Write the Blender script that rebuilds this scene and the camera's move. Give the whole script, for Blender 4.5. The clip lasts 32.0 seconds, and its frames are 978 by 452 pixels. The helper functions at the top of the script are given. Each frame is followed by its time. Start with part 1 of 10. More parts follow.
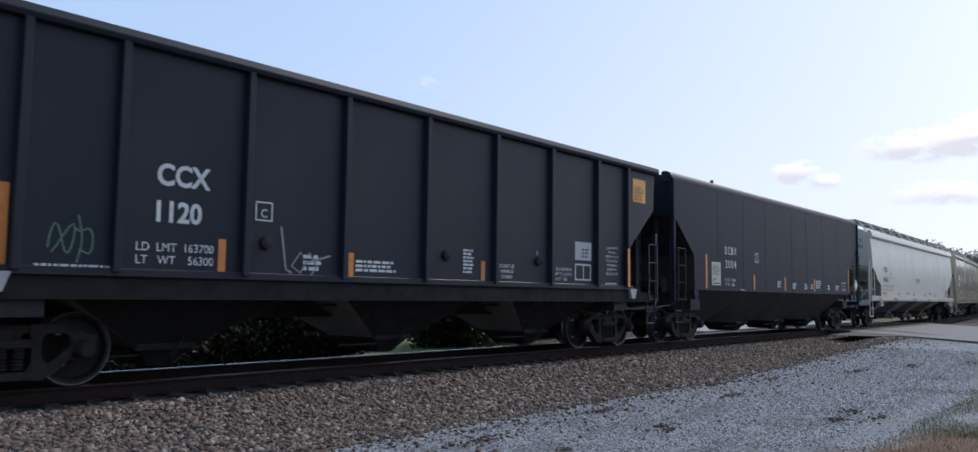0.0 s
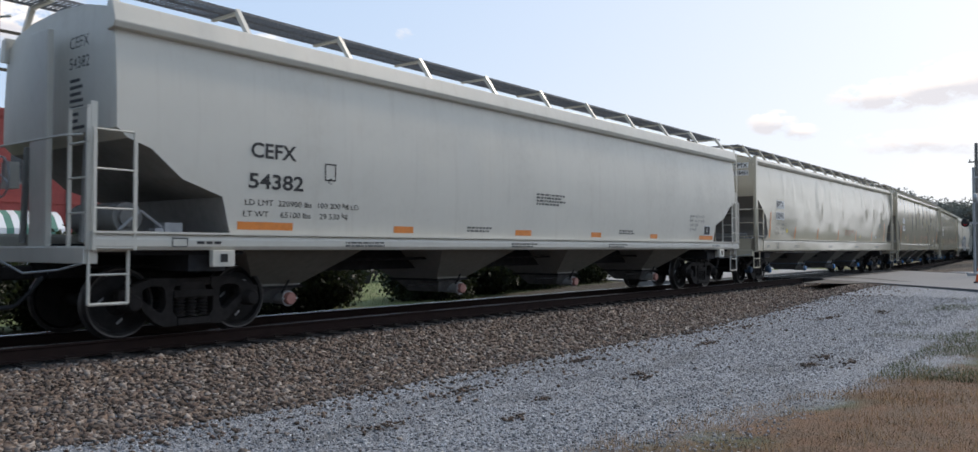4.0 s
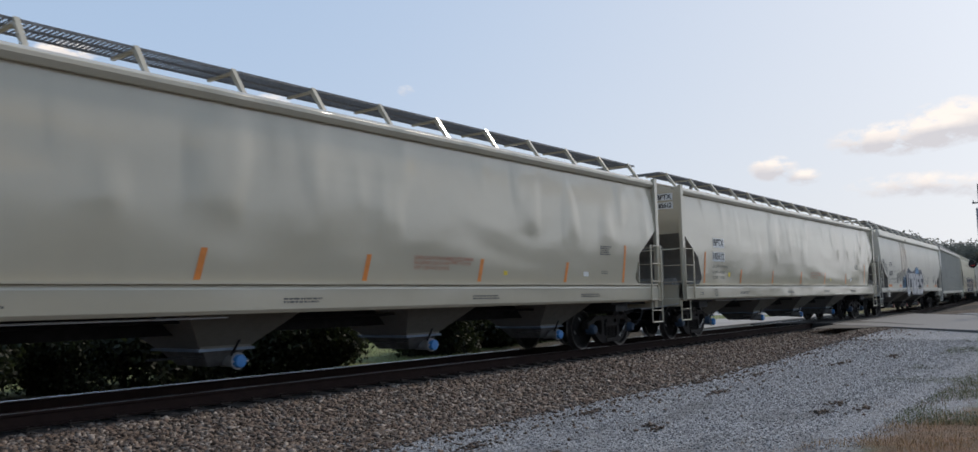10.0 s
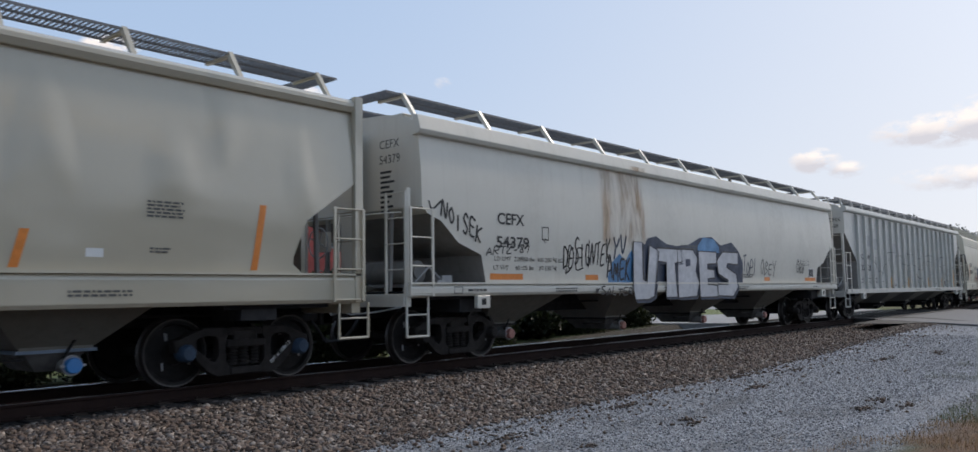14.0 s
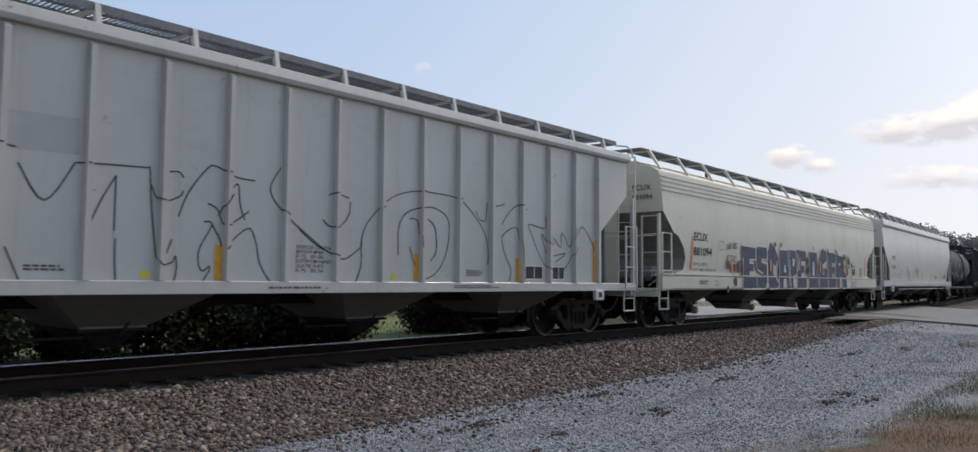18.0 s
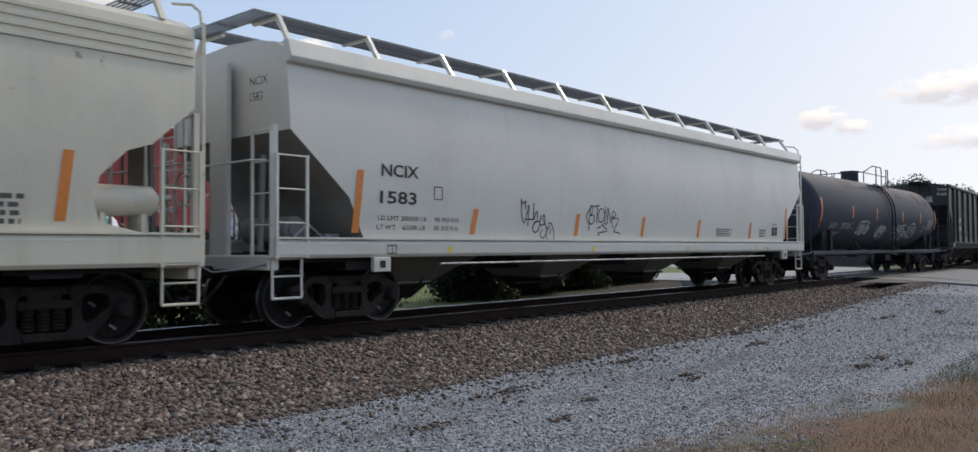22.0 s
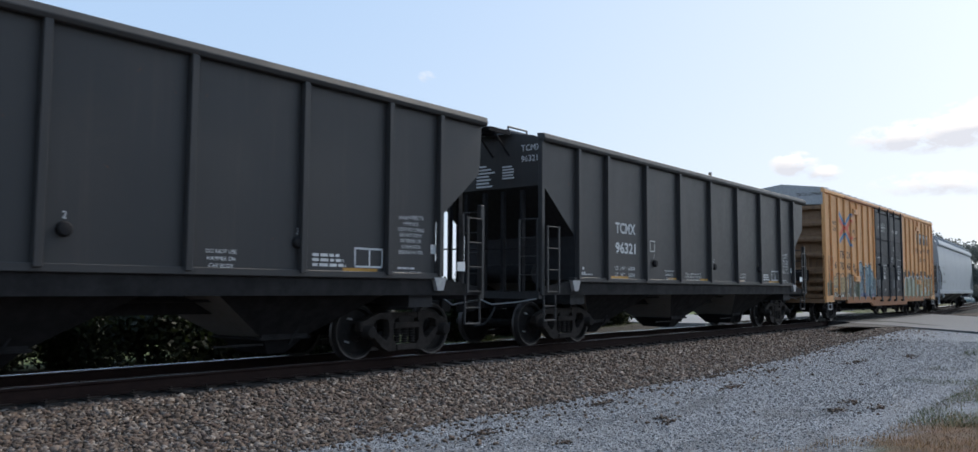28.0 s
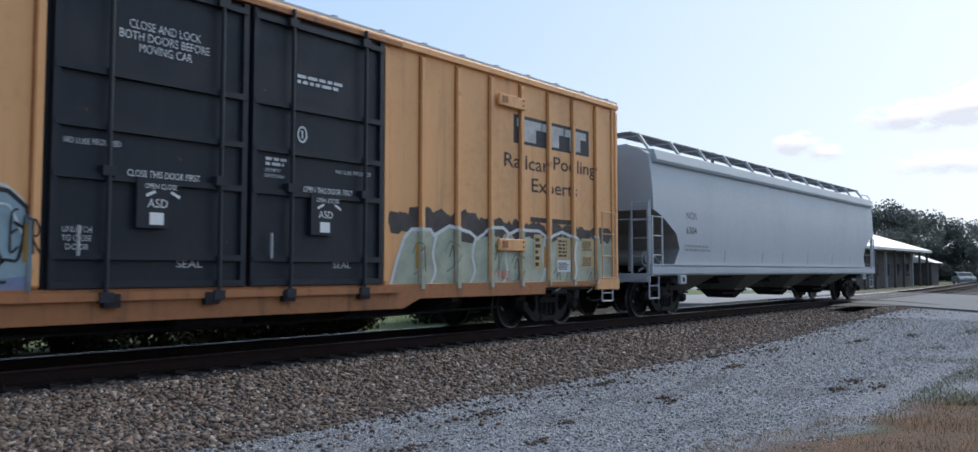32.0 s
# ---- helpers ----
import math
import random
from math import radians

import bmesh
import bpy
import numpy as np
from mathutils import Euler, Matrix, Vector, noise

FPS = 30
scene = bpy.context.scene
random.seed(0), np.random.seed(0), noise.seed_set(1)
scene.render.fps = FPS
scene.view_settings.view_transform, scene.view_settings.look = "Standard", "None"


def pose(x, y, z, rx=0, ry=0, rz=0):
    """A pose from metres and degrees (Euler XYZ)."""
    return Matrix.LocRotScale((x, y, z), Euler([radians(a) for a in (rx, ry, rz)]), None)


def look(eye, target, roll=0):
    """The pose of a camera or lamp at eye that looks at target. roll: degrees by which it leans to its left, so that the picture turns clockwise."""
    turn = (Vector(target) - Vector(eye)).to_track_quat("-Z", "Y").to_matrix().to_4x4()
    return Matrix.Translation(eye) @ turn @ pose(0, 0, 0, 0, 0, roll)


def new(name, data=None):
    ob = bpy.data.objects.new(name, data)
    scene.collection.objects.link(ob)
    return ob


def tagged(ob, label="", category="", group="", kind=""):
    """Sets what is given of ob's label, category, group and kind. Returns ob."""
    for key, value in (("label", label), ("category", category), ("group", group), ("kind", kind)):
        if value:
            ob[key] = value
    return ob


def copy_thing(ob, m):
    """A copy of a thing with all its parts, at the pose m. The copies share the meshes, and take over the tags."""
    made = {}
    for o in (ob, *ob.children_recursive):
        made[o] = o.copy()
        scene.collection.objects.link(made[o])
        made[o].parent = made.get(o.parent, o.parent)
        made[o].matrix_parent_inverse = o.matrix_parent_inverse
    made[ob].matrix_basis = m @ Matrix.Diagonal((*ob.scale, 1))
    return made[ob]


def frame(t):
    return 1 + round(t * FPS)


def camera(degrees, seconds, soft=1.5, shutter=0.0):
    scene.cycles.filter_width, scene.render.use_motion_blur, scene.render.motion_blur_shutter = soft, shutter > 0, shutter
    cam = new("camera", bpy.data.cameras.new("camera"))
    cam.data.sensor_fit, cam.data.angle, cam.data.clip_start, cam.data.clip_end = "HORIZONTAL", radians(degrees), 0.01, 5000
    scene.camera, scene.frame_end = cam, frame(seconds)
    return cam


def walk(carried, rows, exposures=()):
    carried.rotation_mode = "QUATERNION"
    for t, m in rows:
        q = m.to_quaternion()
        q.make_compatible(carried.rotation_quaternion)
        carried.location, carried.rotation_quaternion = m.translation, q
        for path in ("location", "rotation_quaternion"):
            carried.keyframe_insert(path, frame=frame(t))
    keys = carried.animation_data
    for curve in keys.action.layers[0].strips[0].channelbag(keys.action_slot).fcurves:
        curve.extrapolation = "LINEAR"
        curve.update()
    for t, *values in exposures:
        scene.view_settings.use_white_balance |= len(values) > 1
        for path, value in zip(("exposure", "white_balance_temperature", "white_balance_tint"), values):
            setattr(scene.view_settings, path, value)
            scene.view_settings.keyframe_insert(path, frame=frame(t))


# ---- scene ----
# world: x runs along the track away from the viewer, y across it, z = 0 at the rail tops; the train rolls towards -x
cam = camera(61.7, 32.0, soft=1.5, shutter=0.1)
EYE = (0.0, -11.1, 1.165)
PATH = [
    (0, -50.54, 4.85, -0.74),
    (0.5, -50.70, 4.47, -0.04),
    (1, -50.54, 3.11, -0.12),
    (1.5, -51.42, 1.84, -0.57),
    (2, -50.72, 0.98, 0.79),
    (2.5, -51.03, 1.04, 1.20),
    (3, -51.86, 1.96, 0.42),
    (3.5, -52.21, 1.87, -0.07),
    (5.5, -51.28, 0.75, 0.55),
    (6, -52.33, 2.20, -0.46),
    (6.5, -51.85, 2.76, 0.16),
    (7, -51.24, 2.99, 0.25),
    (7.5, -50.87, 3.48, -0.06),
    (8, -51.80, 2.97, 0.24),
    (8.5, -51.59, 2.98, 0.71),
    (9, -51.06, 4.23, 0.39),
    (9.5, -51.44, 4.90, 0.26),
    (10, -51.65, 5.25, 1.34),
    (10.5, -51.60, 2.57, 1.51),
    (11, -51.84, 2.76, 0.71),
    (11.5, -51.90, 3.20, -0.24),
    (12, -51.94, 3.20, -0.69),
    (12.5, -50.01, 5.08, -0.40),
    (13, -50.26, 4.56, -0.27),
    (13.5, -50.35, 5.00, -0.29),
    (14, -49.15, 4.75, 0.91),
    (14.5, -49.03, 4.79, 0.23),
    (16.5, -50.67, 3.95, -0.07),
    (17, -50.94, 3.94, -0.27),
    (17.5, -50.91, 3.79, -0.32),
    (18, -50.87, 3.85, -0.43),
    (18.5, -50.77, 3.61, -0.38),
    (19, -50.64, 3.95, -0.67),
    (19.5, -50.27, 3.89, -0.72),
    (20, -49.72, 3.81, -0.53),
    (20.5, -50.05, 3.64, -0.28),
    (21, -50.74, 4.02, -0.34),
    (21.5, -50.08, 2.95, 0.19),
    (22, -48.90, 1.62, 0.32),
    (22.5, -48.12, 1.96, 0.19),
    (23, -47.14, 2.60, 0.21),
    (23.5, -47.46, 1.95, -0.19),
    (24, -47.60, 2.62, -0.31),
    (24.5, -48.18, 3.67, -0.87),
    (25, -48.41, 4.39, -1.11),
    (25.5, -49.82, 4.63, -0.58),
    (26, -50.89, 4.33, -0.83),
    (26.5, -51.97, 4.71, -0.74),
    (28.5, -50.35, 4.37, -0.24),
    (29, -51.79, 4.64, -0.25),
    (29.5, -52.47, 4.88, -0.32),
    (30, -52.70, 4.17, -0.23),
    (30.5, -51.86, 3.70, 0.01),
    (31, -51.55, 3.67, 0.02),
    (31.5, -50.83, 3.11, -0.11),
    (32, -50.45, 3.12, -0.04),
]
walk(cam, [(t, pose(EYE[0], EYE[1], EYE[2], 90 + pitch, roll, yaw)) for t, yaw, pitch, roll in PATH],
     exposures=[(0.0, 0.27, 6500, 15), (1.2, 0.3, 6750, 16), (2.2, 0.40, 6850, 15), (3.2, 0.36, 6900, 14), (5.5, 0.28, 7250, 14), (7.2, 0.2, 7200, 14), (9.0, 0.11, 7050, 14), (10.3, 0.03, 7050, 14), (12.0, 0.15, 7000, 15), (14.0, 0.08, 6900, 15), (17.0, 0.12, 7000, 15), (21.0, 0.18, 7150, 15), (23.0, 0.3, 7100, 15), (24.0, 0.40, 7250, 15), (24.6, 0.22, 6800, 15), (25.3, 0.16, 6600, 13), (26.5, 0.13, 6600, 12), (28.5, 0.33, 6750, 11), (30.5, 0.27, 6950, 11), (31.2, 0.3, 6950, 11), (32.0, 0.34, 6450, 12)])

# ---- sky, sun ----
SUN_EL, SUN_AZ = 42.0, 96.0      # degrees; azimuth clockwise from +y


def ray(az, el):
    a, e = radians(az), radians(el)
    return Vector((math.sin(a) * math.cos(e), math.cos(a) * math.cos(e), math.sin(e)))


def make_world():
    w = bpy.data.worlds.new("sky")
    scene.world = w
    w.use_nodes = True
    nt = w.node_tree
    n, l = nt.nodes, nt.links
    n.clear()
    out = n.new("ShaderNodeOutputWorld")
    bg = n.new("ShaderNodeBackground")
    l.new(bg.outputs[0], out.inputs[0])
    sky = n.new("ShaderNodeTexSky")
    sky.sky_type, sky.sun_disc = "NISHITA", False
    sky.sun_elevation, sky.sun_rotation = radians(SUN_EL), radians(SUN_AZ)
    sky.air_density, sky.dust_density, sky.ozone_density = 1.0, 2.2, 1.4
    co = n.new("ShaderNodeTexCoord")
    sep = n.new("ShaderNodeSeparateXYZ")
    l.new(co.outputs["Generated"], sep.inputs[0])

    def maths(op, a, b=None, c=None):
        m = n.new("ShaderNodeMath")
        m.operation = op
        for i, v in enumerate((a, b, c)):
            if v is None:
                continue
            if isinstance(v, (int, float)):
                m.inputs[i].default_value = v
            else:
                l.new(v, m.inputs[i])
        return m.outputs[0]

    def mix(fac, a, b):
        m = n.new("ShaderNodeMix")
        m.data_type = "RGBA"
        for s, v in ((m.inputs[0], fac), (m.inputs[6], a), (m.inputs[7], b)):
            if isinstance(v, tuple):
                s.default_value = v
            elif isinstance(v, (int, float)):
                s.default_value = v
            else:
                l.new(v, s)
        return m.outputs[2]

    scaled = n.new("ShaderNodeVectorMath")
    scaled.operation = "SCALE"
    l.new(sky.outputs[0], scaled.inputs[0])
    scaled.inputs[3].default_value = SKY
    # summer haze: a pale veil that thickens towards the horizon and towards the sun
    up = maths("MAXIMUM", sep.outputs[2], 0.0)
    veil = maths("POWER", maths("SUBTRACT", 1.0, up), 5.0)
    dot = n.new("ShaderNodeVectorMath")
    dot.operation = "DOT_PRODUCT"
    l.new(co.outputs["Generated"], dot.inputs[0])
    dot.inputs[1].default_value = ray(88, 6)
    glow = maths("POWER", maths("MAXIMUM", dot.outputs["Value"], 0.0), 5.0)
    # the haze is brightest in a wide aureole under the sun
    sunny = n.new("ShaderNodeVectorMath")
    sunny.operation = "DOT_PRODUCT"
    l.new(co.outputs["Generated"], sunny.inputs[0])
    sunny.inputs[1].default_value = ray(124, 10)
    aureole = maths("MULTIPLY", maths("POWER", maths("MAXIMUM", sunny.outputs["Value"], 0.0), 9.0), AUREOLE)
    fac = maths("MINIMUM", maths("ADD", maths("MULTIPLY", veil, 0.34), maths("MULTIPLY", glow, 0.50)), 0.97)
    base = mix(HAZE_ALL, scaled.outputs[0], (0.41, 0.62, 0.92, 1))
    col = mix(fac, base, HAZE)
    bright = n.new("ShaderNodeVectorMath")
    bright.operation = "SCALE"
    bright.inputs[0].default_value = HAZE[:3]
    l.new(aureole, bright.inputs[3])
    summed = n.new("ShaderNodeVectorMath")
    l.new(col, summed.inputs[0])
    l.new(bright.outputs[0], summed.inputs[1])
    col = summed.outputs[0]
    # cumulus: soft noise masses round given directions
    noise_big = n.new("ShaderNodeTexNoise")
    noise_big.inputs["Scale"].default_value = 34.0
    noise_big.inputs["Detail"].default_value = 9.0
    noise_big.inputs["Roughness"].default_value = 0.6
    mp = n.new("ShaderNodeMapping")
    mp.inputs["Scale"].default_value = (1, 1, 2.0)
    l.new(co.outputs["Generated"], mp.inputs[0])
    l.new(mp.outputs[0], noise_big.inputs["Vector"])
    total = lift = None
    for az, el, ra, re, gain in CLOUDS:
        d = ray(az, el)
        right = Vector((math.cos(radians(az)), -math.sin(radians(az)), 0))
        upv = right.cross(d)
        terms = []
        for v, r in ((right, ra), (upv, re)):
            q = n.new("ShaderNodeVectorMath")
            q.operation = "DOT_PRODUCT"
            l.new(co.outputs["Generated"], q.inputs[0])
            q.inputs[1].default_value = v
            shift = maths("SUBTRACT", q.outputs["Value"], v.dot(d))
            off = maths("DIVIDE", shift, math.sin(radians(r)))
            terms.append(maths("POWER", maths("ABSOLUTE", off), 2.0))
        front = n.new("ShaderNodeVectorMath")
        front.operation = "DOT_PRODUCT"
        l.new(co.outputs["Generated"], front.inputs[0])
        front.inputs[1].default_value = d
        blob = maths("MULTIPLY", maths("MAXIMUM", maths("SUBTRACT", 1.0, maths("ADD", terms[0], terms[1])), 0.0), gain)
        blob = maths("MULTIPLY", blob, maths("GREATER_THAN", front.outputs["Value"], 0.0))
        rise = maths("MULTIPLY", blob, off)
        total = blob if total is None else maths("MAXIMUM", total, blob)
        lift = rise if lift is None else maths("ADD", lift, rise)
    dens = maths("MULTIPLY", total, maths("MULTIPLY", maths("SUBTRACT", noise_big.outputs[0], 0.28), 3.0))
    dens = maths("MINIMUM", maths("MAXIMUM", maths("MULTIPLY", maths("SUBTRACT", dens, 0.11), 2.7), 0.0), 1.0)
    shade = n.new("ShaderNodeTexNoise")
    shade.inputs["Scale"].default_value = 40.0
    shade.inputs["Detail"].default_value = 4.0
    l.new(mp.outputs[0], shade.inputs["Vector"])
    lit = maths("MINIMUM", maths("MAXIMUM", maths("ADD", maths("MULTIPLY", lift, 2.2), maths("MULTIPLY", shade.outputs[0], 0.9)), 0.0), 1.0)
    cloud = mix(lit, (0.62, 0.65, 0.72, 1), (0.98, 0.955, 0.93, 1))
    col = mix(maths("MULTIPLY", dens, 0.95), col, cloud)
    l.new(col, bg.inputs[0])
    bg.inputs[1].default_value = 1.0


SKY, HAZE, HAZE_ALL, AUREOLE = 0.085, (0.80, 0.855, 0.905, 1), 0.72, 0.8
# azimuth, elevation, half widths in degrees, gain
CLOUDS = [(79.0, 9.6, 5.0, 1.3, 1.0), (82.5, 10.3, 4.0, 1.6, 1.0), (71.2, 8.3, 1.9, 1.0, 0.9), (73.0, 7.6, 1.6, 0.7, 0.8), (46.1, 14.7, 0.8, 0.5, 0.55),
          (79.5, 6.6, 5.0, 1.0, 0.6), (85.0, 6.2, 5.0, 1.2, 0.7), (37.0, 13.0, 2.2, 1.5, 1.0), (39.6, 12.0, 1.4, 0.9, 0.8), (18.5, 13.6, 3.4, 1.6, 1.0),
          (22.6, 13.4, 3.4, 1.9, 1.0), (24.2, 15.8, 2.2, 1.2, 0.9), (47.4, 10.0, 1.4, 0.6, 0.5), (120.0, 14.0, 9.0, 3.0, 1.0), (160.0, 18.0, 12.0, 4.0, 1.0), (-60.0, 22.0, 12.0, 4.0, 1.0), (-130.0, 16.0, 10.0, 3.0, 1.0)]
make_world()
sun = new("sun", bpy.data.lights.new("sun", "SUN"))
sun.data.energy, sun.data.angle, sun.data.color = 1.9, radians(5), (1.0, 0.94, 0.84)
sun.matrix_world = look(ray(SUN_AZ, SUN_EL) * 60, (0, 0, 0))

# ---- materials ----
class Nodes:
    """A material's node tree, with short ways to add to it."""

    def __init__(self, name):
        self.m = bpy.data.materials.new(name)
        self.m.use_nodes = True
        self.n, self.l = self.m.node_tree.nodes, self.m.node_tree.links
        self.b = self.n["Principled BSDF"]

    def put(self, socket, v):
        if isinstance(v, bpy.types.NodeSocket):
            self.l.new(v, socket)
        else:
            socket.default_value = v

    def where(self, scale=(1, 1, 1), kind="Object"):
        if kind == "World":
            src = self.n.new("ShaderNodeNewGeometry").outputs["Position"]
        else:
            src = self.n.new("ShaderNodeTexCoord").outputs[kind]
        mp = self.n.new("ShaderNodeMapping")
        mp.inputs["Scale"].default_value = scale
        self.l.new(src, mp.inputs[0])
        return mp.outputs[0]

    def noise(self, vec, scale, detail=5.0, rough=0.6, distort=0.0):
        t = self.n.new("ShaderNodeTexNoise")
        self.l.new(vec, t.inputs["Vector"])
        t.inputs["Scale"].default_value, t.inputs["Detail"].default_value = scale, detail
        t.inputs["Roughness"].default_value, t.inputs["Distortion"].default_value = rough, distort
        return t.outputs[0]

    def cells(self, vec, scale, feature="F1", rand=1.0):
        t = self.n.new("ShaderNodeTexVoronoi")
        t.feature = feature
        self.l.new(vec, t.inputs["Vector"])
        t.inputs["Scale"].default_value, t.inputs["Randomness"].default_value = scale, rand
        return t

    def ramp(self, v, a, b, lo=0.0, hi=1.0):
        t = self.n.new("ShaderNodeMapRange")
        t.interpolation_type = "SMOOTHSTEP"
        self.l.new(v, t.inputs[0])
        t.inputs[1].default_value, t.inputs[2].default_value, t.inputs[3].default_value, t.inputs[4].default_value = a, b, lo, hi
        return t.outputs[0]

    def maths(self, op, a, b=0.0):
        t = self.n.new("ShaderNodeMath")
        t.operation = op
        self.put(t.inputs[0], a)
        self.put(t.inputs[1], b)
        return t.outputs[0]

    def mix(self, fac, a, b, how="MIX"):
        t = self.n.new("ShaderNodeMix")
        t.data_type, t.blend_type = "RGBA", how
        self.put(t.inputs[0], fac)
        self.put(t.inputs[6], (*a, 1) if isinstance(a, tuple) else a)
        self.put(t.inputs[7], (*b, 1) if isinstance(b, tuple) else b)
        return t.outputs[2]

    def bump(self, height, strength, distance=0.02, below=None):
        t = self.n.new("ShaderNodeBump")
        t.inputs["Strength"].default_value, t.inputs["Distance"].default_value = strength, distance
        self.l.new(height, t.inputs["Height"])
        if below is not None:
            self.l.new(below, t.inputs["Normal"])
        self.l.new(t.outputs[0], self.b.inputs["Normal"])
        return t.outputs[0]

    def done(self, col, rough=0.6, metal=0.0):
        self.put(self.b.inputs["Base Color"], (*col, 1) if isinstance(col, tuple) else col)
        self.put(self.b.inputs["Roughness"], rough)
        self.b.inputs["Metallic"].default_value = metal
        return self.m


def paint(name, col, dirt=(0.12, 0.09, 0.07), grime=0.35, rough=0.42, streak=0.5, dents=0.0, rust=0.0, metal=0.0, grain=0.06):
    """Railcar paint: clouded tone, streaks of dust down the sheets, some chips, shallow dents in the plate."""
    k = Nodes(name)
    vec = k.where()
    wide = k.noise(vec, 0.55, 4)
    fine = k.noise(vec, 9.0, 6)
    run = k.noise(k.where((2.6, 2.6, 0.16)), 2.2, 5, 0.65)
    c = k.mix(k.ramp(wide, 0.3, 0.75, 0.0, 0.5), col, tuple(x * 0.86 for x in col))
    c = k.mix(k.maths("MULTIPLY", k.ramp(run, 0.5, 0.8), streak * grime), c, dirt)
    c = k.mix(k.maths("MULTIPLY", k.ramp(k.maths("MULTIPLY", fine, wide), 0.2, 0.5), grime * 0.35), c, dirt)
    if rust:
        spots = k.noise(vec, 3.4, 8, 0.7, 0.4)
        c = k.mix(k.ramp(spots, 0.66 - 0.12 * rust, 0.74, 0.0, 0.9), c, (0.16, 0.055, 0.022))
    r = k.ramp(fine, 0.3, 0.7, rough - grain, rough + 1.6 * grain)
    b1 = k.bump(fine, grain, 0.01)
    if dents:
        wide_dent = k.noise(k.where((0.42, 1.0, 0.95)), 0.9, 1.5, 0.4, 0.3)
        sp = k.n.new("ShaderNodeSeparateXYZ")
        k.l.new(k.where(), sp.inputs[0])
        ripple = k.ramp(k.noise(k.where((1.0, 0.2, 0.42)), 1.15, 1.0, 0.3), 0.46, 0.80)
        ripple = k.maths("MULTIPLY", ripple, k.ramp(sp.outputs[2], 2.1, 3.0))
        b2 = k.bump(wide_dent, dents, 0.16, b1)
        k.bump(ripple, dents, 0.11, b2)
    return k.done(c, r, metal)


def plain(name, col, rough=0.5, metal=0.0, var=0.2, scale=6.0, bump=0.08):
    k = Nodes(name)
    v = k.where()
    a = k.noise(v, scale, 6)
    b = k.noise(v, scale * 0.13, 3)
    c = k.mix(k.ramp(a, 0.3, 0.7), col, tuple(x * (1 - var) for x in col))
    c = k.mix(k.ramp(b, 0.35, 0.7, 0.0, 0.6), c, tuple(x * (1 - 1.2 * var) for x in col))
    k.bump(a, bump, 0.01)
    return k.done(c, k.ramp(a, 0.25, 0.75, max(rough - 0.1, 0.02), min(rough + 0.1, 1.0)), metal)


M_BLACK = paint("black_car_paint", (0.0155, 0.0195, 0.028), (0.055, 0.055, 0.058), 0.12, 0.5, 0.5, 0.0, 0.0, 0.0, 0.02)
M_BLACK.node_tree.nodes["Principled BSDF"].inputs["Specular IOR Level"].default_value = 0.22
M_BLACK2 = paint("blue_black_car_paint", (0.0095, 0.0125, 0.0245), (0.030, 0.030, 0.043), 0.12, 0.55, 0.4, 0.0, 0.0, 0.0, 0.02)
M_BLACK2.node_tree.nodes["Principled BSDF"].inputs["Specular IOR Level"].default_value = 0.19
M_TANK = paint("tank_black_paint", (0.034, 0.042, 0.058), (0.085, 0.07, 0.058), 0.3, 0.72, 0.7, 0.0, 0.12, 0.0, 0.02)
M_TANK.node_tree.nodes["Principled BSDF"].inputs["Specular IOR Level"].default_value = 0.25
M_WHITE = paint("off_white_car_paint", (0.57, 0.538, 0.465), (0.30, 0.24, 0.18), 0.3, 0.38, 0.6, 0.10)
M_TAN = paint("grey_tan_gloss_paint", (0.455, 0.405, 0.31), (0.25, 0.21, 0.15), 0.06, 0.15, 0.2, 0.34, 0.0, 0.0, 0.008)
M_TAN.node_tree.nodes["Principled BSDF"].inputs["IOR"].default_value = 1.72
M_CREAM = paint("cream_grey_paint", (0.60, 0.555, 0.445), (0.30, 0.24, 0.16), 0.35, 0.38, 0.7, 0.12, 0.15)
M_GREYRIB = paint("light_grey_paint", (0.51, 0.492, 0.445), (0.18, 0.165, 0.14), 0.35, 0.38, 0.6, 0.06, 0.1)
M_NCIX = paint("pale_grey_paint", (0.58, 0.56, 0.50), (0.28, 0.24, 0.19), 0.28, 0.34, 0.5, 0.10)
M_BLUEGREY = paint("cool_grey_paint", (0.38, 0.41, 0.43), (0.24, 0.22, 0.2), 0.25, 0.5, 0.5, 0.05)
M_YELLOW = paint("faded_yellow_orange_paint", (0.74, 0.365, 0.14), (0.16, 0.09, 0.05), 0.5, 0.55, 0.8, 0.04, 0.25)
M_DOOR = paint("black_door_paint", (0.015, 0.018, 0.0245), (0.075, 0.065, 0.06), 0.16, 0.5, 0.6, 0.0, 0.05)
M_DOOR.node_tree.nodes["Principled BSDF"].inputs["Specular IOR Level"].default_value = 0.3
M_UNDER = plain("sooty_steel", (0.021, 0.020, 0.021), 0.75, 0.0, 0.4, 5.0, 0.3)
M_TRUCK = plain("rusty_cast_steel", (0.026, 0.022, 0.020), 0.8, 0.0, 0.4, 7.0, 0.35)
M_TRUCKDUST = plain("dusty_cast_steel", (0.040, 0.033, 0.029), 0.85, 0.0, 0.45, 7.0, 0.35)
M_WHEEL = plain("wheel_steel", (0.020, 0.018, 0.017), 0.7, 0.0, 0.4, 8.0, 0.2)
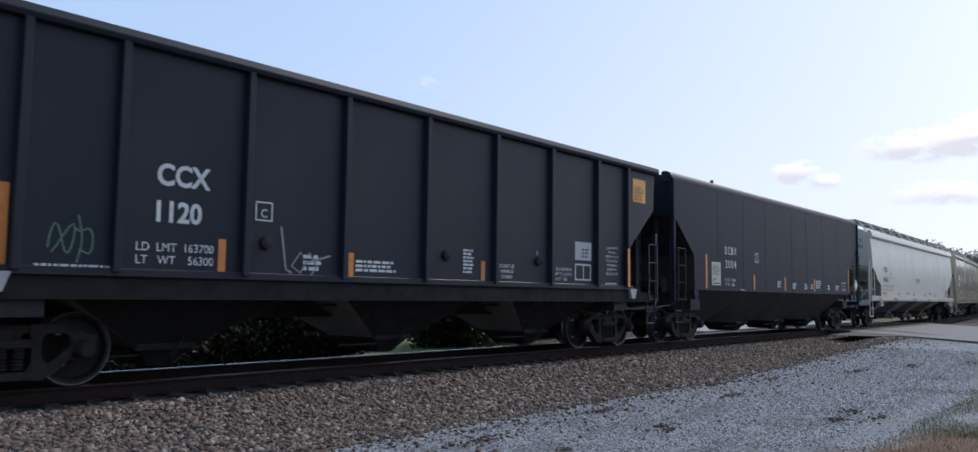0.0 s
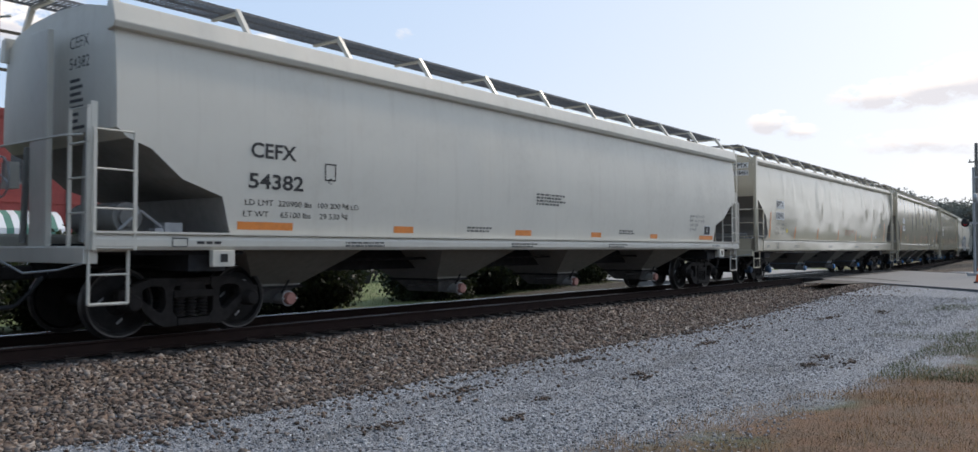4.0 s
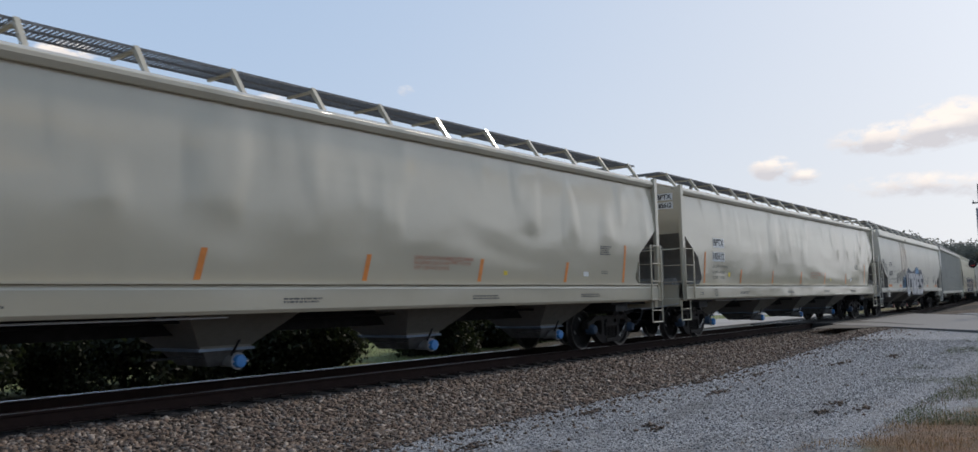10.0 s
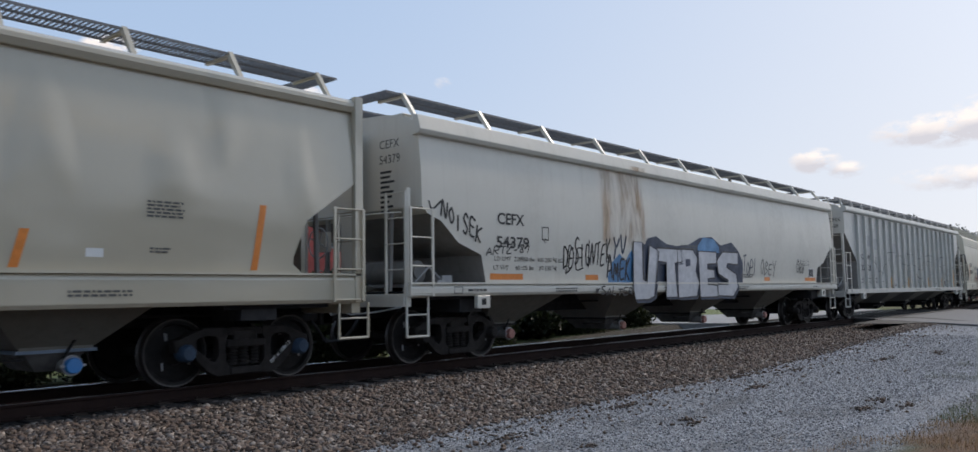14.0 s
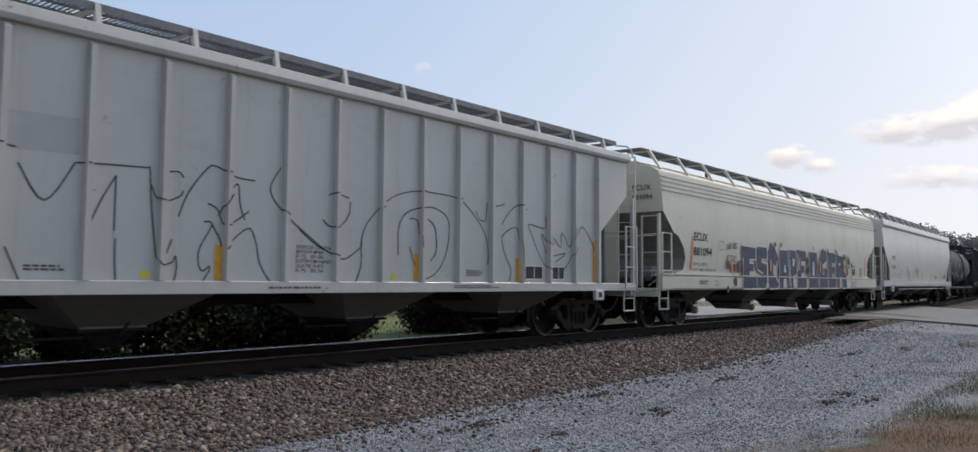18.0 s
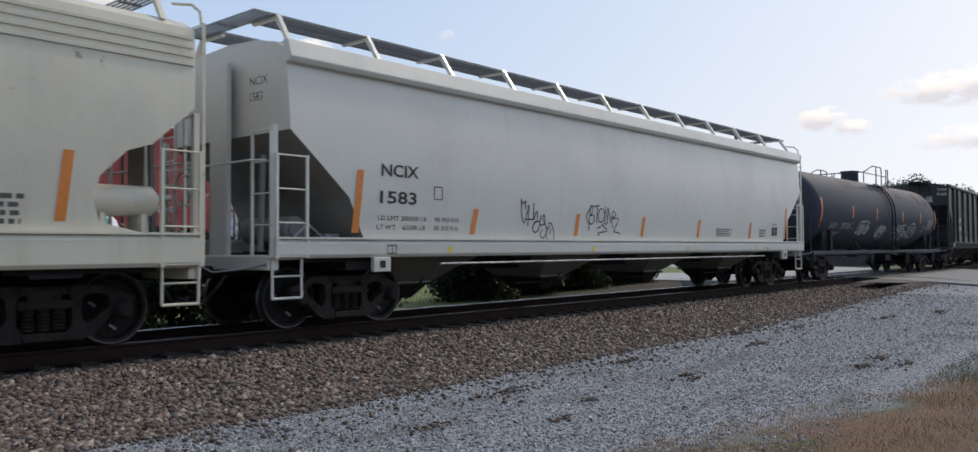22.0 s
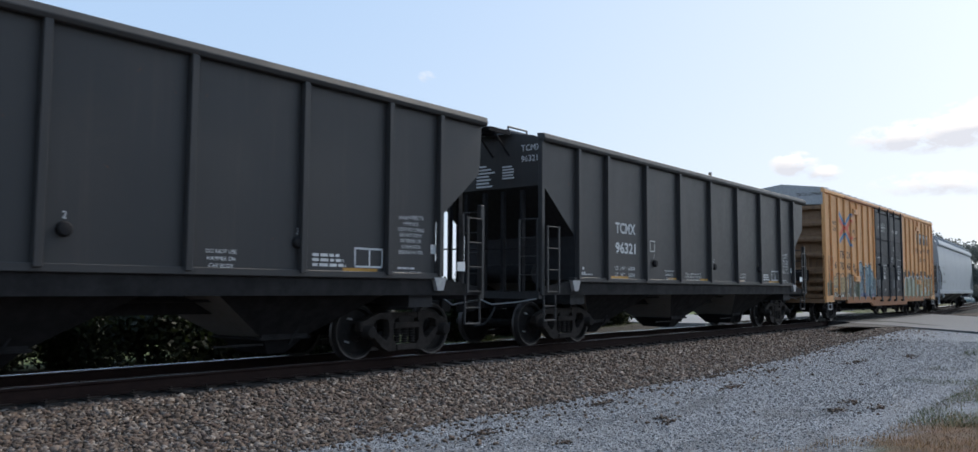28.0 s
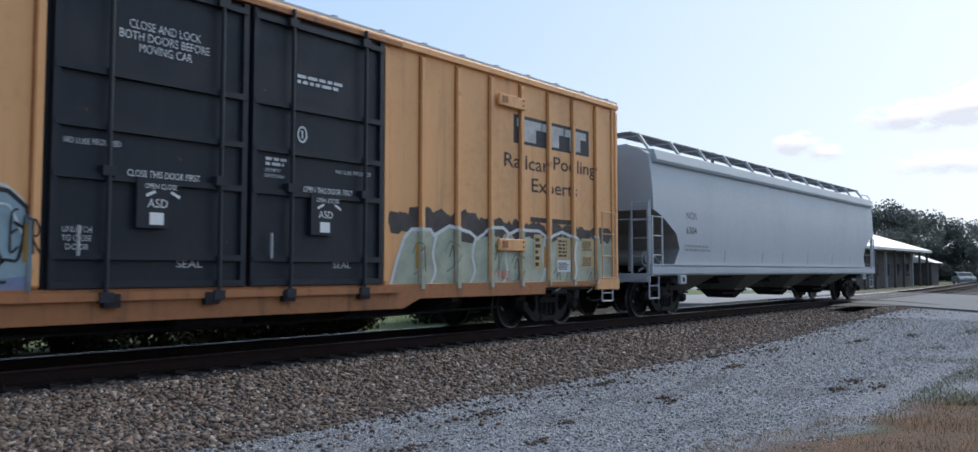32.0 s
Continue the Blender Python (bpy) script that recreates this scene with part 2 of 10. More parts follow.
for _m in (M_UNDER, M_TRUCK, M_TRUCKDUST, M_WHEEL):
    _m.node_tree.nodes["Principled BSDF"].inputs["Specular IOR Level"].default_value = 0.2
M_GALV = plain("galvanised_steel", (0.42, 0.42, 0.42), 0.5, 0.3, 0.2, 14.0, 0.08)
M_GRATE = plain("grating_steel", (0.19, 0.19, 0.195), 0.6, 0.3, 0.25, 14.0, 0.08)
M_DARK = plain("dark_void_steel", (0.02, 0.02, 0.021), 0.8, 0.0, 0.3, 6.0, 0.15)
M_TXT_W = plain("white_stencil", (0.70, 0.70, 0.69), 0.6, 0.0, 0.25, 12.0, 0.02)
M_TXT_G = plain("grey_stencil", (0.30, 0.30, 0.30), 0.6, 0.0, 0.25, 12.0, 0.02)
M_TXT_K = plain("black_stencil", (0.02, 0.02, 0.022), 0.6, 0.0, 0.3, 12.0, 0.02)
M_TXT_T = plain("worn_dark_stencil", (0.10, 0.098, 0.09), 0.6, 0.0, 0.3, 12.0, 0.02)
M_TXT_R = plain("red_stencil", (0.42, 0.10, 0.05), 0.6, 0.0, 0.25, 12.0, 0.02)
M_DECAL = plain("white_decal", (0.72, 0.72, 0.70), 0.45, 0.0, 0.1, 9.0, 0.02)
M_ORANGE = plain("orange_reflector", (0.58, 0.175, 0.035), 0.45, 0.0, 0.2, 10.0, 0.03)
M_ORANGE = plain("orange_reflector", (0.72, 0.22, 0.035), 0.45, 0.0, 0.2, 10.0, 0.03)
M_AMBER = plain("amber_reflector", (0.80, 0.36, 0.03), 0.45, 0.0, 0.15, 10.0, 0.03)
M_SIGNY = plain("yellow_decal", (0.75, 0.55, 0.04), 0.5, 0.0, 0.15, 10.0, 0.02)
M_CAP = plain("blue_plastic_cap", (0.05, 0.26, 0.62), 0.4, 0.0, 0.15, 9.0, 0.03)
M_CAPR = plain("pink_outlet_cap", (0.50, 0.22, 0.18), 0.6, 0.0, 0.3, 9.0, 0.05)
M_NAVY = plain("navy_spray", (0.030, 0.045, 0.095), 0.6, 0.0, 0.35, 7.0, 0.03)
M_SILVER = plain("silver_spray", (0.46, 0.47, 0.50), 0.45, 0.2, 0.2, 7.0, 0.03)
M_SPRAYW = plain("white_spray", (0.66, 0.66, 0.64), 0.6, 0.0, 0.2, 8.0, 0.03)
M_SPRAYB = plain("sky_blue_spray", (0.11, 0.29, 0.52), 0.6, 0.0, 0.4, 3.0, 0.03)
M_SPRAYG = plain("mint_spray", (0.43, 0.44, 0.32), 0.6, 0.0, 0.35, 2.5, 0.03)
M_SPRAYK = plain("black_spray", (0.018, 0.018, 0.02), 0.6, 0.0, 0.3, 8.0, 0.03)
M_MAROON = plain("maroon_spray", (0.13, 0.045, 0.04), 0.6, 0.0, 0.4, 4.0, 0.03)
M_XRED = plain("red_emblem", (0.84, 0.15, 0.08), 0.55, 0.0, 0.2, 6.0, 0.03)
M_XBLUE = plain("blue_emblem", (0.10, 0.26, 0.44), 0.55, 0.0, 0.2, 6.0, 0.03)


def stain_material(name, one, two, most):
    """Orange rust runs: see-through away from the runs."""
    k = Nodes(name)
    v = k.where((1.0, 1.0, 0.22))
    a = k.noise(v, 2.6, 6, 0.65, 0.3)
    g = k.where()
    sp = k.n.new("ShaderNodeSeparateXYZ")
    k.l.new(k.n.new("ShaderNodeTexCoord").outputs["UV"], sp.inputs[0])
    edge = k.maths("MULTIPLY", k.ramp(sp.outputs[0], 0.0, 0.25), k.ramp(sp.outputs[0], 1.0, 0.75))
    edge = k.maths("MULTIPLY", edge, k.ramp(sp.outputs[1], 0.0, 0.2))
    al = k.maths("MULTIPLY", k.maths("MULTIPLY", k.ramp(a, 0.35, 0.75), edge), most)
    k.put(k.b.inputs["Alpha"], al)
    return k.done(k.mix(k.noise(g, 7, 5), one, two), 0.8)


M_RUST = stain_material("rust_runs", (0.40, 0.17, 0.05), (0.50, 0.31, 0.14), 0.75)
M_RUSTD = stain_material("dull_rust", (0.11, 0.052, 0.026), (0.07, 0.045, 0.035), 0.6)

# ---- mesh tools ----
class M:
    """Gathers vertices and faces of one part."""

    def __init__(self):
        self.v, self.f, self.mi, self.slot = [], [], [], 0

    def add(self, v, f):
        o = len(self.v)
        self.v += v
        self.f += [[i + o for i in q] for q in f]
        self.mi += [self.slot] * len(f)
        return self

    def box(self, x0, x1, y0, y1, z0, z1):
        v = [(x, y, z) for x in (x0, x1) for y in (y0, y1) for z in (z0, z1)]
        return self.add(v, [(0, 1, 3, 2), (4, 6, 7, 5), (0, 4, 5, 1), (2, 3, 7, 6), (0, 2, 6, 4), (1, 5, 7, 3)])

    def frustum(self, r0, z0, r1, z1):
        """Between two rectangles (x0, x1, y0, y1) at two heights."""
        v = [(r[i], r[j], z) for r, z in ((r0, z0), (r1, z1)) for i, j in ((0, 2), (1, 2), (1, 3), (0, 3))]
        return self.add(v, [(0, 3, 2, 1), (4, 5, 6, 7), (0, 1, 5, 4), (1, 2, 6, 5), (2, 3, 7, 6), (3, 0, 4, 7)])

    def cyl(self, p, q, r, n=10, r2=None):
        p, q = Vector(p), Vector(q)
        d = (q - p).normalized()
        a = d.orthogonal().normalized()
        b = d.cross(a)
        v = []
        for c, rr in ((p, r), (q, r if r2 is None else r2)):
            v += [tuple(c + (a * math.cos(6.2832 * i / n) + b * math.sin(6.2832 * i / n)) * rr) for i in range(n)]
        f = [(i, (i + 1) % n, n + (i + 1) % n, n + i) for i in range(n)]
        return self.add(v, f + [tuple(range(n))[::-1], tuple(range(n, 2 * n))])

    def tube(self, pts, r, n=6):
        for p, q in zip(pts, pts[1:]):
            self.cyl(p, q, r, n)
        return self

    def prism_y(self, poly, y0, y1):
        n = len(poly)
        v = [(x, y0, z) for x, z in poly] + [(x, y1, z) for x, z in poly]
        return self.add(v, [tuple(range(n)), tuple(range(2 * n - 1, n - 1, -1))] + [(i, n + i, n + (i + 1) % n, (i + 1) % n) for i in range(n)])

    def prism_x(self, poly, x0, x1):
        n = len(poly)
        v = [(x0, y, z) for y, z in poly] + [(x1, y, z) for y, z in poly]
        return self.add(v, [tuple(range(n)), tuple(range(2 * n - 1, n - 1, -1))] + [(i, n + i, n + (i + 1) % n, (i + 1) % n) for i in range(n)])

    def loft(self, rings, caps=True):
        n = len(rings[0])
        v = [p for r in rings for p in r]
        f = [(k * n + i, k * n + (i + 1) % n, (k + 1) * n + (i + 1) % n, (k + 1) * n + i) for k in range(len(rings) - 1) for i in range(n)]
        if caps:
            f += [tuple(range(n))[::-1], tuple(range((len(rings) - 1) * n, len(rings) * n))]
        return self.add(v, f)

    def lathe_y(self, prof, n=28, cx=0.0, cz=0.0, caps=True):
        """Turn a profile of (radius, y) round the y axis."""
        rings = [[(cx + r * math.cos(6.28318 * i / n), y, cz + r * math.sin(6.28318 * i / n)) for i in range(n)] for r, y in prof]
        return self.loft(rings, caps)

    def mesh(self, name, mats, smooth=False, bevel=0.0):
        me = bpy.data.meshes.new(name)
        me.from_pydata(self.v, [], self.f)
        if len(self.f) < 30000:
            bm = bmesh.new()
            bm.from_mesh(me)
            for face, i in zip(bm.faces, self.mi):
                face.material_index = i
            bmesh.ops.recalc_face_normals(bm, faces=bm.faces)
            if bevel:
                sharp = [e for e in bm.edges if len(e.link_faces) == 2 and e.calc_face_angle(0) > 0.6]
                bmesh.ops.bevel(bm, geom=sharp, offset=bevel, segments=1, affect="EDGES", clamp_overlap=True)
            bm.to_mesh(me)
            bm.free()
        for m in mats if isinstance(mats, (list, tuple)) else [mats]:
            me.materials.append(m)
        if smooth:
            me.shade_smooth()
            me.set_sharp_from_angle(angle=radians(38))
        return me

    def part(self, name, mats, parent, label="", smooth=False, bevel=0.0):
        return place(name, self.mesh(name, mats, smooth, bevel), parent, label)


def place(name, me, parent, label="", at=None):
    ob = new(name, me)
    ob.parent = parent
    if at is not None:
        ob.matrix_basis = at
    return tagged(ob, label) if label else ob


def thing(name, label, category, group="", at=None):
    ob = new(name)
    ob.empty_display_size = 0.3
    if at is not None:
        ob.matrix_basis = at
    return tagged(ob, label, category, group)


def glyphs(text, height, bold=0.0, shear=0.0, width=None):
    """Flat outlines of a text: vertices (u, v) from its lower left corner, and faces."""
    cu = bpy.data.curves.new("text", "FONT")
    cu.body, cu.size, cu.offset, cu.shear, cu.resolution_u = text, 1.0, bold, shear, 3
    cu.fill_mode = "FRONT"
    ob = bpy.data.objects.new("text", cu)
    me = bpy.data.meshes.new_from_object(ob)
    v = np.array([p.co[:2] for p in me.vertices])
    f = [tuple(p.vertices) for p in me.polygons]
    bpy.data.objects.remove(ob)
    bpy.data.curves.remove(cu)
    bpy.data.meshes.remove(me)
    if not len(v):
        return v, f
    lo, hi = v.min(0), v.max(0)
    s = height / 0.72
    v = (v - lo) * s
    if width:
        v[:, 0] *= width / max(v[:, 0].max(), 1e-6)
    return v, f


# letters as single strokes in the unit square
STROKES = {
    "A": [[(0.0, 0.0), (0.35, 1.0), (0.7, 0.0)], [(0.1, 0.35), (0.65, 0.4)]],
    "B": [[(0.1, 0.0), (0.1, 1.0), (0.6, 0.85), (0.2, 0.55), (0.7, 0.3), (0.1, 0.0)]],
    "C": [[(0.7, 0.85), (0.35, 1.0), (0.05, 0.5), (0.35, 0.0), (0.7, 0.2)]],
    "D": [[(0.1, 0.0), (0.1, 1.0), (0.65, 0.7), (0.6, 0.2), (0.1, 0.0)]],
    "E": [[(0.7, 0.95), (0.15, 0.9), (0.1, 0.05), (0.7, 0.1)], [(0.12, 0.5), (0.6, 0.55)]],
    "F": [[(0.7, 0.95), (0.15, 0.95), (0.1, 0.0)], [(0.12, 0.5), (0.55, 0.52)]],
    "G": [[(0.7, 0.85), (0.3, 1.0), (0.05, 0.45), (0.35, 0.0), (0.7, 0.3), (0.4, 0.4)]],
    "I": [[(0.3, 1.0), (0.3, 0.0)]],
    "J": [[(0.2, 1.0), (0.75, 1.0)], [(0.5, 1.0), (0.5, 0.15), (0.25, 0.0), (0.05, 0.2)]],
    "K": [[(0.1, 1.0), (0.1, 0.0)], [(0.65, 1.0), (0.12, 0.5), (0.7, 0.0)]],
    "L": [[(0.1, 1.0), (0.1, 0.0), (0.65, 0.05)]],
    "M": [[(0.0, 0.0), (0.12, 1.0), (0.38, 0.35), (0.62, 1.0), (0.75, 0.0)]],
    "N": [[(0.05, 0.0), (0.1, 1.0), (0.6, 0.0), (0.68, 1.0)]],
    "O": [[(0.4, 1.0), (0.05, 0.5), (0.35, 0.0), (0.7, 0.45), (0.4, 1.0)]],
    "P": [[(0.1, -0.1), (0.15, 1.0), (0.65, 0.85), (0.6, 0.5), (0.12, 0.45)]],
    "R": [[(0.1, 0.0), (0.12, 1.0), (0.62, 0.85), (0.5, 0.52), (0.12, 0.5), (0.7, 0.0)]],
    "S": [[(0.68, 0.9), (0.3, 1.0), (0.1, 0.7), (0.6, 0.4), (0.5, 0.05), (0.05, 0.1)]],
    "T": [[(0.0, 0.95), (0.75, 1.0)], [(0.4, 0.98), (0.35, 0.0)]],
    "U": [[(0.08, 1.0), (0.1, 0.2), (0.4, 0.0), (0.65, 0.25), (0.68, 1.0)]],
    "V": [[(0.0, 1.0), (0.35, 0.0), (0.75, 1.0)]],
    "W": [[(0.0, 1.0), (0.18, 0.0), (0.4, 0.7), (0.58, 0.0), (0.8, 1.0)]],
    "Y": [[(0.0, 1.0), (0.35, 0.5), (0.7, 1.0)], [(0.35, 0.5), (0.2, -0.2)]],
    "Z": [[(0.05, 0.95), (0.7, 1.0), (0.05, 0.05), (0.75, 0.0)]],
    "2": [[(0.05, 0.8), (0.4, 1.0), (0.6, 0.7), (0.05, 0.0), (0.7, 0.05)]],
    "0": [[(0.4, 1.0), (0.1, 0.5), (0.35, 0.0), (0.65, 0.5), (0.4, 1.0)]],
    "1": [[(0.2, 0.8), (0.4, 1.0), (0.38, 0.0)]],
    "8": [[(0.55, 0.9), (0.2, 0.8), (0.6, 0.25), (0.3, 0.0), (0.1, 0.25), (0.6, 0.75), (0.4, 1.0), (0.2, 0.8)]],
    "6": [[(0.6, 1.0), (0.15, 0.5), (0.2, 0.05), (0.6, 0.15), (0.5, 0.5), (0.15, 0.4)]],
    "7": [[(0.05, 0.95), (0.7, 1.0), (0.25, 0.0)]],
    "-": [[(0.1, 0.5), (0.6, 0.52)]],
    "*": [[(0.1, 0.2), (0.6, 0.8)], [(0.1, 0.8), (0.6, 0.2)], [(0.35, 0.9), (0.35, 0.1)]],
}


def over_posts(posts):
    """How far paint stands out at x where it climbs over posts (centre, half width, depth)."""
    def out(x):
        if x is None:
            return 1.0
        return max([d for c, h, d in posts if abs(x - c) <= h + 0.004] or [0.0])
    return out


class Side:
    """Writing and patches on the near side of a car: (x, z) go onto its skin."""

    def __init__(self, parent, skin, dx=0.0, posts=None):
        self.parent, self.skin, self.dx = parent, skin, dx
        self.posts = over_posts(posts) if posts else (lambda x: 0.0)

    def fine(self, pts, step=0.03):
        """More points along a path, so that paint climbs over the posts."""
        out = []
        for (a, b), (c, d) in zip(pts, pts[1:]):
            n = max(1, int(math.hypot(c - a, d - b) / step))
            out += [(a + (c - a) * i / n, b + (d - b) * i / n) for i in range(n)]
        return out + [pts[-1]]

    def piece(self, top, bottom, mat, lift=0.005, name="graffiti_fill", label="sprayed fill"):
        """A sprayed area between two broken lines, laid over posts and panels."""
        x0, x1 = top[0][0], top[-1][0]
        n = max(2, int((x1 - x0) / 0.025))
        m, v = M(), []
        rows = 6
        for i in range(n + 1):
            x = x0 + (x1 - x0) * i / n
            a = float(np.interp(x, [q[0] for q in bottom], [q[1] for q in bottom]))
            b = float(np.interp(x, [q[0] for q in top], [q[1] for q in top]))
            for j in range(rows):
                z = a + (b - a) * j / (rows - 1)
                v.append((x + self.dx, -self.skin(z) - self.posts(x) - lift, z))
        m.add(v, [(i * rows + j, (i + 1) * rows + j, (i + 1) * rows + j + 1, i * rows + j + 1) for i in range(n) for j in range(rows - 1)])
        return m.part(name, mat, self.parent, label)

    def tag(self, text, x, z, w, h, mat, width=0.03, slope=0.0, seed=1, label="sprayed tag", lift=0.007):
        """Hand-sprayed letters from single strokes, uneven and leaning, on a rising or falling line."""
        rnd = random.Random(seed)
        step = w / len(text)
        for i, ch in enumerate(text):
            paths = []
            k, lean, up = rnd.uniform(0.85, 1.2), rnd.uniform(0.0, 0.3), rnd.uniform(-0.12, 0.12)
            for st in STROKES.get(ch, ()):
                q = []
                for a, b in st:
                    a, b = a + rnd.uniform(-0.06, 0.06), (b + rnd.uniform(-0.06, 0.06)) * k + up
                    q.append((x + step * (i + 1.15 * a + lean * (b - 0.5)), z + h * b + slope * step * (i + a)))
                paths.append(q)
            if paths:
                self.spray(width, mat, *paths, label=label, lift=lift)

    def text(self, text, x, z, h, mat, width=None, bold=0.0, shear=0.0, lift=0.006, name="lettering"):
        words = text.split()
        if len(words) > 1:
            # each word is a stencil of its own, set by its share of the row
            full = glyphs(text, h, bold, shear)[0][:, 0].max()
            k = (width or full) / full
            for i, word in enumerate(words):
                at = text.index(word) if i == 0 else text.index(word, at + len(words[i - 1]))
                end = glyphs(text[:at + len(word)], h, bold, shear)[0][:, 0].max()
                own = glyphs(word, h, bold, shear)[0][:, 0].max()
                self.text(word, x + k * (end - own), z, h, mat, k * own, bold, shear, lift, name)
            return None
        v, f = glyphs(text, h, bold, shear, width)
        x += self.dx
        m = M()
        m.add([(x + a, -self.skin(z + b) - lift, z + b) for a, b in v], f)
        return m.part(name, mat, self.parent, 'stencilled marks "%s"' % text if name == "lettering" else "painted letters")

    def patch(self, x, z, w, h, mat, name="decal", lift=0.004, label="", lean=0.0, uv=False):
        m = M()
        x += self.dx
        n = max(1, int(h / 0.06))
        v, f = [], []
        for i in range(n + 1):
            zz = z + h * i / n
            for xx in (x, x + w):
                v.append((xx + lean * i / n, -self.skin(zz) - lift, zz))
        f = [(2 * i, 2 * i + 1, 2 * i + 3, 2 * i + 2) for i in range(n)]
        m.add(v, f)
        ob = m.part(name, mat, self.parent, label)
        if uv:
            lay = ob.data.uv_layers.new(name="UVMap")
            for lp in ob.data.loops:
                c = ob.data.vertices[lp.vertex_index].co
                lay.data[lp.index].uv = ((c.x - x) / w, (c.z - z) / h)
        return ob

    def lines(self, x, z, w, h, n, mat, name="small_print", lift=0.006, seed=1, words=True):
        """Writing too small to read: rows of short bars."""
        rnd = random.Random(seed + int(x * 100) + n)
        x += self.dx
        m = M()
        pitch = h / n
        for i in range(n):
            zz = z + h - (i + 0.85) * pitch
            xx, end = x, x + w * rnd.uniform(0.72, 1.0)
            while xx < end:
                ww = min(rnd.uniform(0.6, 2.4) * pitch, end - xx)
                y0, y1 = -self.skin(zz) - lift, -self.skin(zz + pitch * 0.6) - lift
                m.add([(xx, y0, zz), (xx + ww, y0, zz), (xx + ww, y1, zz + pitch * 0.6), (xx, y1, zz + pitch * 0.6)], [(0, 1, 2, 3)])
                xx += ww + 0.42 * pitch
        return tagged(m.part(name, mat, self.parent), kind="stuff")

    def outline(self, x, z, w, h, mat, t=0.02, name="stencil_frame", split=False):
        x += self.dx
        bars = [(x, z, w, t), (x, z + h - t, w, t), (x, z, t, h), (x + w - t, z, t, h)]
        if split:
            bars += [(x + w / 2, z, t, h)]
        m = M()
        for a, b, c, d in bars:
            m.add([(a, -self.skin(b) - 0.006, b), (a + c, -self.skin(b) - 0.006, b), (a + c, -self.skin(b + d) - 0.006, b + d), (a, -self.skin(b + d) - 0.006, b + d)], [(0, 1, 2, 3)])
        return m.part(name, mat, self.parent)

    def stroke(self, paths, width, mat, name="spray_tag", label="sprayed tag", lift=0.008):
        """Sprayed lines: unbroken ribbons through points (x, z), mitred at the turns."""
        m = M()
        for k, pts in enumerate(paths):
            pts = self.fine(pts) if self.posts(None) else pts
            n = len(pts)
            ring = n > 2 and pts[0] == pts[-1]
            v = []
            for i, (x, z) in enumerate(pts):
                a = pts[i - 1] if i else (pts[-2] if ring else pts[0])
                b = pts[i + 1] if i < n - 1 else (pts[1] if ring else pts[-1])
                tx, tz = b[0] - a[0], b[1] - a[1]
                d = math.hypot(tx, tz) or 1e-6
                for s in (1, -1):
                    xx, zz = x - s * tz / d * width / 2, z + s * tx / d * width / 2
                    v.append((xx + self.dx, -self.skin(zz) - self.posts(x) - lift - 0.0006 * (k % 7), zz))
            m.add(v, [(2 * i, 2 * i + 1, 2 * i + 3, 2 * i + 2) for i in range(n - 1)])
        ob = m.part(name, mat, self.parent, label)
        if len(paths) > 2:
            tagged(ob, kind="stuff")
        return ob

    def spray(self, width, mat, *paths, label="thin sprayed line", lift=0.006):
        """One letter of a tag: soft curves through a few turning points (x, z)."""
        soft = []
        for p in paths:
            q = [p[0]] + list(p) + [p[-1]]
            out = []
            for i in range(1, len(q) - 2):
                for j in range(5):
                    t = j / 5
                    out.append(tuple(0.5 * (2 * b + (c - a) * t + (2 * a - 5 * b + 4 * c - d) * t * t + (3 * b - a - 3 * c + d) * t ** 3) for a, b, c, d in zip(q[i - 1], q[i], q[i + 1], q[i + 2])))
            soft.append(out + [p[-1]])
        return self.stroke(soft, width, mat, "spray_tag", label, lift)

    def block(self, poly, x, z, w, h, fill, edge, line=0.07, lift=0.010, hole=None, hole_mat=None):
        """A fat sprayed letter: a filled outline in the unit square, with a line round it."""
        pts = [(x + a * w, z + b * h) for a, b in poly]
        self.stroke([pts + pts[:1]], line, edge, "graffiti_outline", "pale sprayed outline", lift + 0.006)
        m = M()
        m.add([(a + self.dx, -self.skin(b) - lift, b) for a, b in pts], [tuple(range(len(pts)))])
        ob = m.part("graffiti_letter", fill, self.parent, "sprayed block letter")
        if hole:
            q = [(x + a * w, z + b * h) for a, b in hole]
            m = M()
            m.add([(a + self.dx, -self.skin(b) - lift - 0.008, b) for a, b in q], [tuple(range(len(q)))])
            m.part("graffiti_counter", hole_mat or edge, ob)

